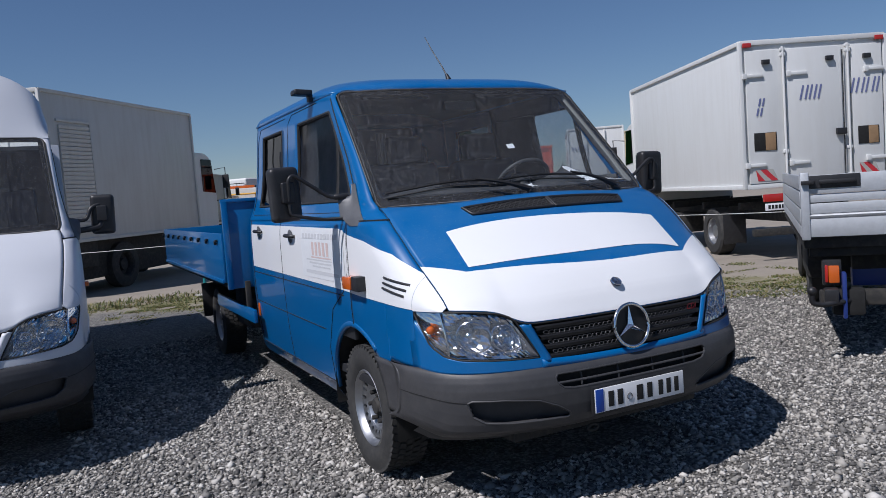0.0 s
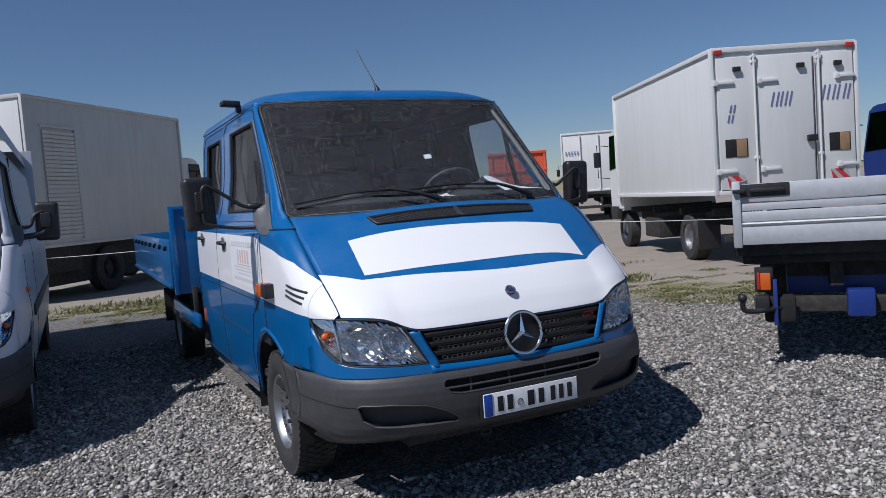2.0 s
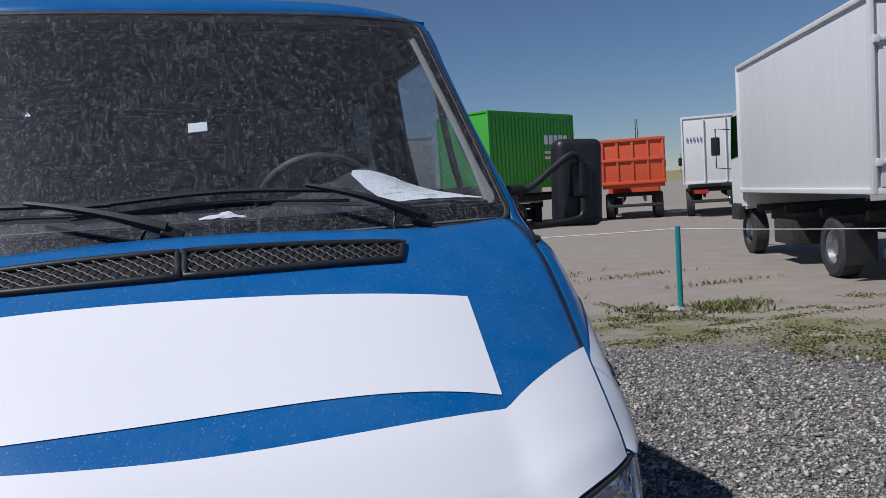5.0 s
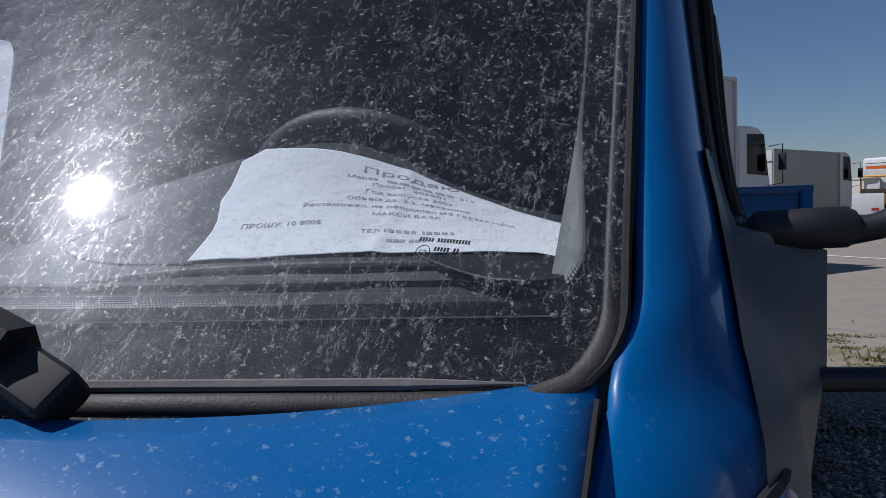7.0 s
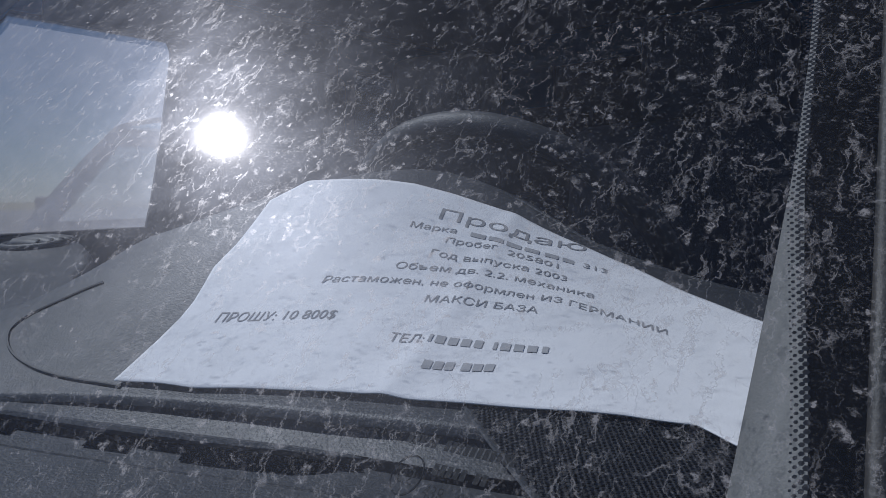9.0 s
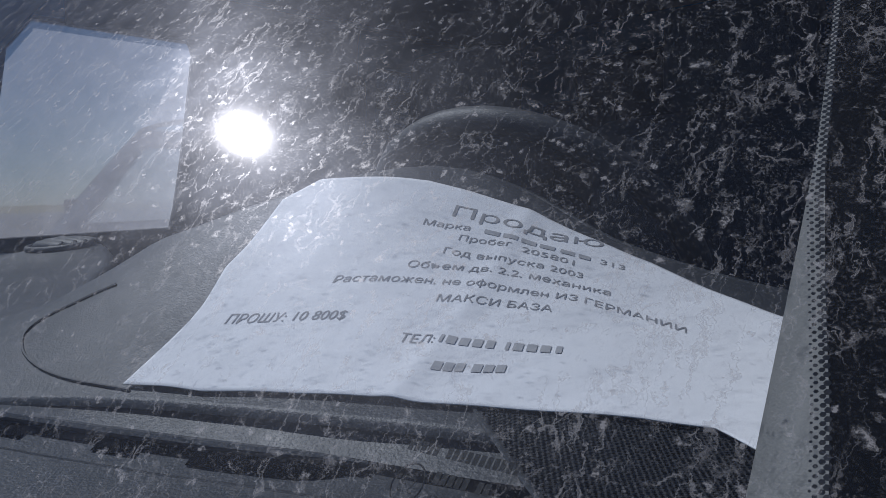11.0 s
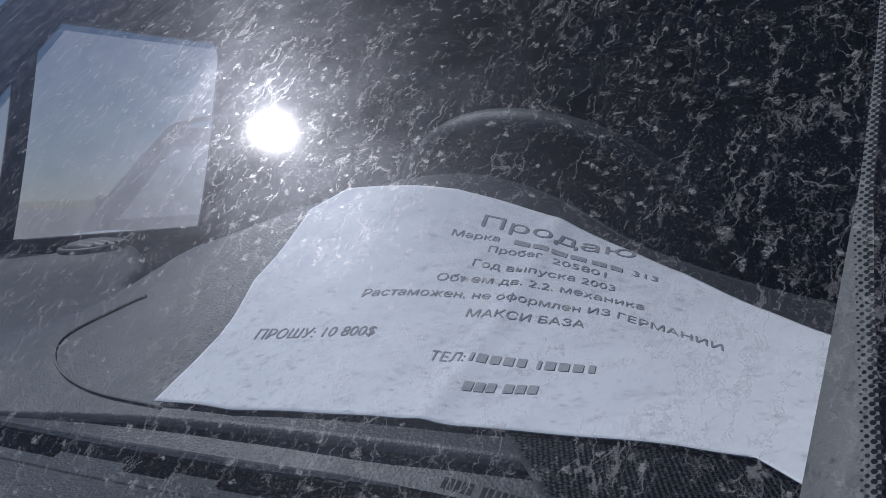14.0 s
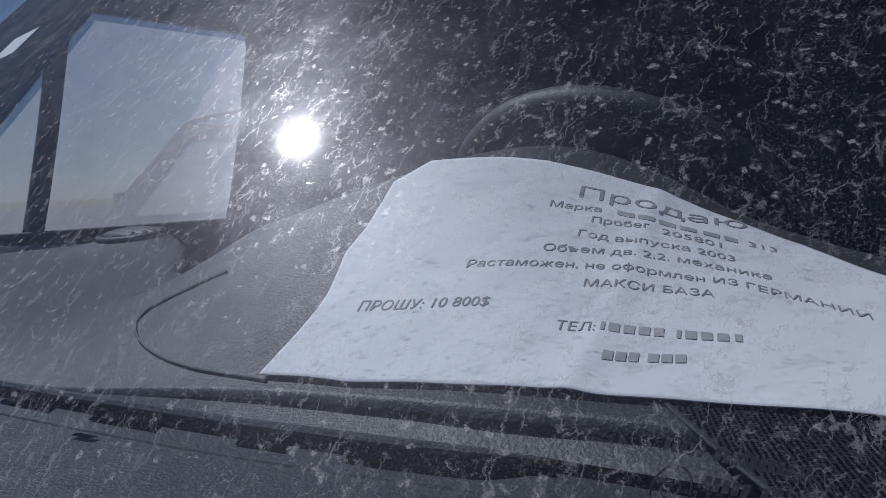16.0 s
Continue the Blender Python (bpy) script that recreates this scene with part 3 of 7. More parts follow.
def mirror(root, s, reach=0.0):
    """A tall black mirror on two bent arms, with its grey base on the door."""
    m = tagged(new("wing_mirror"), "tall black mirror on two bent arms with a grey base")
    m.parent = root
    q = Matrix.Diagonal((s, 1, 1, 1))

    far, up = (0.022, 0.02) if s < 0 and not reach else (0.0, 0.0)

    def at(*p):
        k = ease((p[0] - 1.02) / 0.15)
        return q @ Vector((p[0] + far * k, p[1], p[2] + up * k))
    bm = bmesh.new()
    box_into(bm, (0.160, 0.085, 0.285), pose(1.222 - reach + far, 1.205, 1.502 + up, 0, 2, -6), 0.034, 5)
    for v in bm.verts:
        v.co = q @ v.co
    part("mirror_housing", bm, BLACK, m, "rounded black housing", True)
    bm = bmesh.new()
    box_into(bm, (0.07, 0.03, 0.11), pose(1.214 - reach + far, 1.160, 1.510 + up, 0, 0, -6), 0.01, 3)
    for v in bm.verts:
        v.co = q @ v.co
    part("mirror_clamp", bm, BLACK, m, "black clamp plate", True)
    bm = bmesh.new()
    box_into(bm, (0.128, 0.004, 0.235), pose(1.222 - reach + far, 1.249, 1.502 + up, 0, 2, -6), 0.0)
    for v in bm.verts:
        v.co = q @ v.co
    part("mirror_glass", bm, CHROME, m, "mirror glass")
    if not reach:
        arm = curve_points([at(0.915, 1.120, 1.488), at(1.015, 1.130, 1.492), at(1.10, 1.140, 1.545), at(1.175, 1.145, 1.592), at(1.207, 1.142, 1.580), at(1.212, 1.145, 1.540), at(1.212, 1.150, 1.47)], 5)
        tube("upper_arm", arm, 0.0105, BLACK, m)
        tube("arm_sleeve", [at(0.922, 1.118, 1.490), at(0.930, 1.118, 1.490), at(0.992, 1.126, 1.492), at(1.000, 1.128, 1.493)], [0.010, 0.0165, 0.0165, 0.012], BLACK, m)
        low = curve_points([at(0.940, 1.09, 1.378), at(1.06, 1.135, 1.376), at(1.17, 1.142, 1.384), at(1.208, 1.145, 1.400), at(1.213, 1.148, 1.45)], 5)
        tube("lower_arm", low, 0.0095, BLACK, m)
    else:
        tube("lower_arm", curve_points([at(0.93, 1.12, 1.40), at(1.0, 1.15, 1.40), at(1.10, 1.17, 1.415), at(1.12, 1.18, 1.45)], 5), 0.022, BLACK, m)
        tube("upper_arm", curve_points([at(0.93, 1.12, 1.47), at(1.02, 1.15, 1.475), at(1.06, 1.16, 1.55), at(1.13, 1.18, 1.58)], 5), 0.014, BLACK, m)
    # the base fills the door's front corner and stands out behind it
    def foot(u, z):
        front = band_front(z) + 0.012
        back = max(front + 0.004, interp(z, [(1.335, 1.03), (1.36, 1.075), (1.388, 1.118), (1.478, 1.126), (1.490, 1.10), (1.56, 1.118)]))
        out = max(0.003, interp(z, [(1.335, 0.962), (1.36, 0.970), (1.388, 0.979), (1.474, 0.980), (1.484, 0.955), (1.495, 0.915), (1.56, 0.85)]) - side_x(z) - 0.004)
        if u < 0.3:
            p = pillar(0.80 + 0.6 * u, z)
            return at(p.x + 0.004, p.y - 0.003 + 0.015 * u / 0.3, z)
        if u <= 1:
            k = (u - 0.3) / 0.7
            return at(side_x(z) + 0.004 + out * k ** 1.6, front + (back - front) * k, z)
        return at(side_x(z) + 0.004 + out - (out + 0.03) * (u - 1), back + 0.014 * math.sin((u - 1) * 1.57), z)
    verts, faces = sheet(foot, spread(0, 1, 10) + [1.12, 1.4, 2.0], spread(1.335, 1.388, 6) + spread(1.40, 1.474, 6) + [1.480, 1.486, 1.490, 1.495] + spread(1.51, 1.555, 4))
    bm = bmesh.new()
    ring = [bm.verts.new(v) for v in verts]
    for f in faces:
        bm.faces.new([ring[k] for k in f])
    n = 13
    bm.faces.new(ring[:n])
    bm.faces.new(ring[-n:])
    part("mirror_base", bm, TRIM_GREY, m, "grey triangular plastic base", True)
    return m


def headlight(root, s):
    lamp = tagged(new("headlight"), "clear headlight with chrome reflectors")
    lamp.parent = root
    top = [(0.487, 0.732), (0.532, 0.820), (0.567, 0.884), (0.592, 0.908), (0.635, 0.926), (0.730, 0.940), (0.822, 0.946), (0.912, 0.950)]
    low = [(0.487, 0.722), (0.6, 0.724), (0.7, 0.728), (0.80, 0.736), (0.850, 0.752), (0.886, 0.795), (0.912, 0.935)]

    def glass(x, v, back=0.0, shrink=0.0):
        a, b = interp(x, low), interp(x, top)
        z = a + (b - a) * (shrink + v * (1 - 2 * shrink))
        return Vector((s * x, front_y(x, z) - 0.012 * math.sin(math.pi * v) + back, z))
    xs = spread(0.487, 0.912, 36)
    lens = surface("lens", glass, xs, spread(0, 1, 12), LAMP_GLASS, lamp, "clear ribbed lens")
    lens.visible_shadow = False

    rnd = random.Random(23)
    jitter = [[rnd.uniform(-0.0045, 0.0045) for _ in range(60)] for _ in range(20)]

    def bowl(x, v):
        cx = min(((0.612, 0.075), (0.735, 0.085), (0.872, 0.045)), key=lambda c: abs(x - c[0]) / c[1])
        r2 = ((x - cx[0]) / cx[1]) ** 2 + ((v - 0.48) * 0.20 / cx[1]) ** 2
        depth = 0.080 * max(0.0, 1 - r2) + 0.024
        k = jitter[int(v * 14) % 20][int((x - 0.48) * 70) % 60]
        return glass(x, v, depth + (k if x < 0.83 else k * 0.25))
    verts, faces = sheet(bowl, spread(0.505, 0.91, 30), spread(0.02, 0.98, 14))
    hang("reflector", mesh_of("reflector", verts, faces, REFLECTOR, False), lamp, "faceted chrome reflector bowls")
    surface("lamp_bezel", lambda u, v: glass(0.489 + (0.05 + 0.02 * v) * u, v, 0.010 + 0.02 * u), spread(0, 1, 6), spread(0.02, 0.98, 8), TRIM_GREY, lamp, "grey trim at the lamp's inner end")
    for cx, r in ((0.612, 0.058), (0.735, 0.064)):
        tube("bowl_edge", [glass(cx + r * math.cos(t * math.tau / 30), min(0.97, max(0.03, 0.48 + r / 0.20 * math.sin(t * math.tau / 30))), 0.024) for t in range(30)], 0.003, REFLECTOR, lamp, "bright edge of a bowl", 5, True)
    for cx, mat, r in ((0.615, CHROME, 0.013), (0.745, CHROME, 0.017), (0.868, AMBER, 0.020)):
        bm = bmesh.new()
        bmesh.ops.create_uvsphere(bm, u_segments=14, v_segments=8, radius=r, matrix=Matrix.Translation(glass(cx, 0.5, 0.055)))
        part("bulb", bm, mat, lamp, "amber indicator bulb" if mat is AMBER else "bulb cap", True)
    tube("bowl_divider", [glass(0.832 + 0.012 * v, v, 0.012) for v in spread(0.02, 0.98, 10)], 0.006, REFLECTOR, lamp, "bright divider", 6)
    tube("lamp_ring", [glass(0.615, 0.52, 0.03) + Vector((s * 0.028 * math.cos(t * math.tau / 24), 0.0, 0.028 * math.sin(t * math.tau / 24))) for t in range(24)], 0.005, CHROME, lamp, "chrome ring", 6, True)
    ring = [glass(x, 1.0, -0.001) for x in xs] + [glass(x, 0.0, -0.001) for x in xs[::-1]]
    tube("lamp_seal", ring, 0.0045, SEAL, lamp, sides=6, closed=True)
    return lamp


def star_badge(root, centre, radius, tilt, ring=True, name="grille_badge"):
    """A plain chrome ring with three spokes."""
    b = tagged(new(name), "round chrome badge")
    b.parent = root
    b.matrix_basis = pose(*centre, tilt, 0, 0)
    bm = bmesh.new()
    for k in range(3):
        a = math.radians(90 + 120 * k)
        d, n = Vector((math.cos(a), 0, math.sin(a))), Vector((-math.sin(a), 0, math.cos(a)))
        tip = bm.verts.new(d * radius * 0.93 + Vector((0, -0.006, 0)))
        l, r_ = bm.verts.new(n * radius * 0.15 + d * radius * 0.06), bm.verts.new(-n * radius * 0.15 + d * radius * 0.06)
        c = bm.verts.new(Vector((0, -0.022 * radius / 0.1, 0)))
        bm.faces.new((l, tip, c))
        bm.faces.new((tip, r_, c))
    part("spokes", bm, CHROME, b, "three chrome spokes")
    tube("ring", [(radius * math.cos(t * math.tau / 40), -0.008, radius * math.sin(t * math.tau / 40)) for t in range(40)], radius * 0.085, CHROME, b, "chrome ring", 8, True)
    bm = bmesh.new()
    bmesh.ops.create_cone(bm, cap_ends=True, segments=32, radius1=radius * 0.98, radius2=radius * 0.98, depth=0.006, matrix=pose(0, 0.010, 0, 90))
    part("disc", bm, GRILLE_BLACK, b, "black disc")
    return b


def within(x, z, loop):
    inside = False
    for (x0, z0), (x1, z1) in zip(loop, loop[1:] + loop[:1]):
        if (z0 > z) != (z1 > z) and x < x0 + (z - z0) * (x1 - x0) / (z1 - z0):
            inside = not inside
    return inside


SLOT = [(-0.437, 0.632), (-0.425, 0.645), (0.425, 0.645), (0.437, 0.632), (0.436, 0.612), (0.405, 0.584), (0.350, 0.575), (-0.350, 0.575), (-0.405, 0.584), (-0.436, 0.612)]
RECESS = [(0.802, 0.550), (0.785, 0.560), (0.66, 0.558), (0.52, 0.542), (0.43, 0.505), (0.372, 0.468), (0.370, 0.452), (0.385, 0.445), (0.47, 0.447), (0.64, 0.450), (0.735, 0.458), (0.785, 0.490)]


def bumper(root, material):
    b = tagged(new("front_bumper"), "grey plastic front bumper with dark air slots")
    b.parent = root
    prof = [(0.37, 0.11), (0.383, 0.075), (0.395, 0.045), (0.415, 0.020), (0.45, 0.002), (0.50, -0.010), (0.56, -0.017), (0.60, -0.017), (0.635, -0.011), (0.66, 0.0), (0.675, 0.012), (0.685, 0.030), (0.692, 0.065)]

    def skin(x, z, back=0.0):
        lift = 0.055 * ease((abs(x) - 0.84) / 0.13) * min(1.0, max(0.0, (0.64 - z) / 0.26))
        return Vector((x, -0.012 + interp(z, prof) + nose(x, 0.972, 0.74) + back, z + lift))
    xs = spread(0, 0.84, 120) + spread(0.84, 0.968, 36)[1:]
    us = [-x for x in xs[:0:-1]] + xs
    zs = spread(0.37, 0.692, 64)
    verts, faces = sheet(skin, us, zs)
    mirrored = [(-x, z) for x, z in RECESS]

    def kept(f):
        c = sum((Vector((us[i % len(us)], zs[i // len(us)])) for i in f), Vector((0, 0))) / 4
        return not any(within(c.x, c.y, loop) for loop in (SLOT, RECESS, mirrored))
    ob = hang("bumper_skin", mesh_of("bumper_skin", verts, [f for f in faces if kept(f)], material), b, "", 45)
    thicken(ob, 0.014)

    def rim(loop, name, r, inset):
        way = [(x0 + (x1 - x0) * k / 8, z0 + (z1 - z0) * k / 8) for (x0, z0), (x1, z1) in zip(loop, loop[1:] + loop[:1]) for k in range(8)]
        tube(name, [skin(x, z, inset) for x, z in way], r, material, b, "rounded edge", 6, True)
    rim(SLOT, "slot_edge", 0.0055, 0.0035)
    for side in (-1, 1):
        def wrap(u, v):
            z = 0.40 + 0.288 * v
            a = skin(0.9655, z)
            lift = a.z
            back = WHEEL_Y - math.sqrt(max(0.01, (ARCH + 0.004) ** 2 - (lift - WHEEL_Z) ** 2))
            return Vector((side * (0.9655 + 0.004 * u), a.y - 0.012 + (back - a.y + 0.012) * u, lift))
        surface("bumper_end", wrap, spread(0, 1, 6), spread(0, 1, 12), material, b, "bumper end wrapping to the wheel arch", 0.012)
        tube("bumper_seam", [skin(side * x, interp(x, [(0.80, 0.552), (0.968, 0.560)]), -0.0005) for x in spread(0.80, 0.966, 20)], 0.0022, DARK, b, "dark seam in the bumper", 5)
    # black sheet added behind the slots, its colour stands in for shade
    surface("slot_back", lambda x, z: skin(x, z, 0.05), spread(-0.47, 0.47, 20), spread(0.56, 0.66, 4), DARK, b, "black sheet for the shade behind the slots")
    tube("slot_bar", [skin(x, 0.606, 0.006) for x in spread(-0.436, 0.436, 30)], 0.0055, material, b, "slim bar between the slots", 6)
    for x in (-0.30, -0.1, 0.1, 0.30):
        tube("slot_web", [skin(x, z, 0.022) for z in (0.577, 0.61, 0.643)], 0.005, BUMPER_DARK, b, "dark web", 5)
    for side, loop in ((1, RECESS), (-1, mirrored)):
        rim(loop, "recess_edge", 0.006, 0.004)
        surface("recess_back", lambda x, z: skin(x * side, z, 0.045 - 0.03 * ease((0.48 - x) / 0.12)), spread(0.35, 0.83, 16), spread(0.43, 0.57, 6), BUMPER_DARK, b, "dark recess")
    surface("valance", lambda x, v: skin(x * 0.96, 0.385, 0.03 + 0.10 * v) - Vector((0, 0, 0.05 * v)), spread(-0.95, 0.95, 40), spread(0, 1, 4), BUMPER_DARK, b, "dark lower valance")
    tube("tow_eye", [(-0.20 + 0.028 * math.cos(a), 0.075, 0.345 + 0.014 * math.sin(a)) for a in spread(0, math.tau, 14)[:-1]], 0.007, CHASSIS, b, "bent dark tow eye under the bumper", 8, True)
    return b


def nose_panels(root, paint, white=None, low=None, bumper_material=BUMPER):
    """Bonnet, wings, grille and lamps."""
    low = low or paint

    def lid(u, v):
        x = u * (seam_x(0.25 + 0.645 * v) - 0.002)
        y0 = hood_front(x)
        y1 = hood_rear(x)
        y = y0 + (y1 - y0) * v
        return Vector((x, y, lid_z(x, y)))
    surface("bonnet", lid, spread(-1, 1, 72), spread(0, 0.2, 12) + spread(0.225, 1, 32), paint, root, "sloping bonnet", 0.02, -1)
    tube("bonnet_edge_gap", [Vector((x, hood_front(x) + 0.003, lid_edge(x) - 0.005)) for x in spread(-0.82, 0.82, 60)], 0.005, DARK, root, "dark gap under the bonnet edge", 6)
    for s in (-1, 1):
        ys = spread(0.252, 0.40, 10) + [0.4049, 0.4051] + spread(0.42, 0.655, 12) + spread(0.657, 1.085, 24)
        surface("wing", lambda y, v: flip(fender, s)(y, v), ys, spread(0, 1, 28), low, root, "front wing", 0.004, s)
        tube("bonnet_gap", [Vector((s * (seam_x(y) - 0.0008), y, lid_z(seam_x(y), y) + 0.0004)) for y in spread(0.26, 0.862, 34)], 0.0018, DARK, root, "dark gap", 6)
        headlight(root, s)

        def cheek(u, v):
            z = 0.700 + 0.170 * v
            a, c = interp(z, [(0.70, 0.425), (0.725, 0.433), (0.788, 0.466), (0.87, 0.503)]), interp(z, [(0.70, 0.475), (0.732, 0.482), (0.820, 0.527), (0.884, 0.562)])
            x = a + (c - a) * u
            return Vector((s * x, front_y(x, z) - 0.012 * math.sin(math.pi * min(1.0, u * 1.15)) - 0.002, z))
        surface("lamp_surround", cheek, spread(0, 1, 10), spread(0, 1, 12), low, root, "painted strip between lamp and grille", 0.012, s)

        def skirt(x, v):
            z = 0.676 + v * (interp(x, [(0.44, 0.044), (0.5, 0.044), (0.7, 0.050), (0.80, 0.057), (0.85, 0.073), (0.886, 0.118), (0.93, 0.29)]))
            return Vector((s * x, front_y(x, z) - 0.004 if x < 0.9 else front_y(x, z), z))
        surface("lamp_skirt", skirt, spread(0.44, 0.925, 34), spread(0, 1, 8), low, root, "strip under the headlight", 0.015, s)

        def lip(k, v):
            a = math.radians(k)
            r = ARCH + 0.002 + 0.03 * v
            y, z = WHEEL_Y + r * math.cos(a), WHEEL_Z + r * math.sin(a)
            return Vector((s * ((fender_at(min(y, 1.08), z).x if y < 1.08 else side_x(z)) + 0.007 * math.sin(math.pi * (0.15 + v * 0.85))), y, z))
        surface("wheel_arch_lip", lip, spread(20, 128, 36), [0, 0.2, 0.5, 0.8, 1], low, root, "raised lip round the wheel arch", 0.012, s)

        def liner(k, v):
            a = math.radians(k)
            return Vector((s * (0.94 - 0.36 * v), WHEEL_Y + (ARCH + 0.01) * math.cos(a), WHEEL_Z + (ARCH + 0.01) * math.sin(a)))
        surface("arch_liner", liner, spread(-8, 188, 24), [0, 1], DARK, root, "black inner arch")
    # grille
    def field(u, v, back=0.0):
        x = u * interp(v, [(0, 0.43), (1, 0.50)])
        z = 0.700 + v * (interp(abs(x), [(0, 0.172), (0.45, 0.172), (0.5, 0.168)]))
        return Vector((x, front_y(x, z) + back, z))
    # the shade behind the grille is a near-black sheet
    surface("grille_back", lambda u, v: field(u, v, 0.05), spread(-1.06, 1.06, 30), spread(-0.05, 1.1, 6), DARK, root, "black sheet for the shade behind the grille")
    bm = bmesh.new()
    for k in range(4):
        v0 = 0.03 + k * 0.25
        ring = []
        for u in spread(-0.985, 0.985, 40):
            ring.append([bm.verts.new(field(u, v0 + dv, d)) for dv, d in ((0.0, 0.03), (0.02, 0.0), (0.10, -0.004), (0.13, 0.0), (0.14, 0.03))])
        for a, c in zip(ring, ring[1:]):
            for i in range(4):
                bm.faces.new((a[i], c[i], c[i + 1], a[i + 1]))
    part("grille_slat", bm, GRILLE_BLACK, root, "four black grille slats", True)
    for k in range(3):
        v0 = 0.03 + k * 0.25 + 0.19
        for row in range(2):
            bm = bmesh.new()
            n = 34
            for sign in (-1, 1):
                way = []
                for j in range(n):
                    u = -0.93 + 1.83 * (j + 0.5 * row) / n
                    way += [field(u, v0 - 0.05 * row, 0.004 + 0.012 * row), field(u + 0.012, v0 - 0.05 * row + sign * 0.042, 0.003 + 0.012 * row), field(u + 0.042, v0 - 0.05 * row + sign * 0.042, 0.003 + 0.012 * row)]
                tube_into(bm, way, 0.0017, 4)
            part("grille_mesh", bm, BLACK if row else WEB, root, "chain of honeycomb webs between the slats", True)

    def under(u, v):
        x, z = u * 0.478, 0.662 + 0.040 * v + 0.012 * u * u
        return Vector((x, front_y(x, z) - 0.010 * math.sin(math.pi * v) - 0.004, z))
    surface("grille_surround", under, spread(-1, 1, 40), spread(0, 1, 8), low, root, "painted strip under the grille", 0.012)
    star_badge(root, (0, 0.012, 0.800), 0.098, -8)
    b = bumper(root, bumper_material)
    for s in (-1, 1):
        way = [Vector((interp(y, FOOT), y, 1.358)) for y in spread(0.735, 1.06, 24)]
        tube("pillar_foot_gap", [Vector((s * (p.x + 0.002), p.y - 0.001, p.z + 0.0015)) for p in way], 0.0045, DARK, root, "dark gap at the pillar's foot", 5)
    # cowl gap under the windscreen
    surface("cowl", lambda u, v: Vector((u, hood_rear(u) - 0.03 + 0.10 * v, 1.375 - 0.035 * v - 0.05 * u * u + 0.02)), spread(-0.85, 0.85, 24), spread(0, 1, 4), BLACK, root, "black cowl under the wiper arms")
    return b


def door_lines(root, s, lines, material=DARK):
    for pts in lines:
        way = []
        for (y0, z0), (y1, z1) in zip(pts, pts[1:]):
            for k in range(8):
                y, z = y0 + (y1 - y0) * k / 8, z0 + (z1 - z0) * k / 8
                way.append(Vector((s * (side_x(z) + 0.0005), y, z)))
        y, z = pts[-1]
        way.append(Vector((s * (side_x(z) + 0.0005), y, z)))
        tube("door_gap", way, 0.0028, material, root, "dark gap round a door", 5)


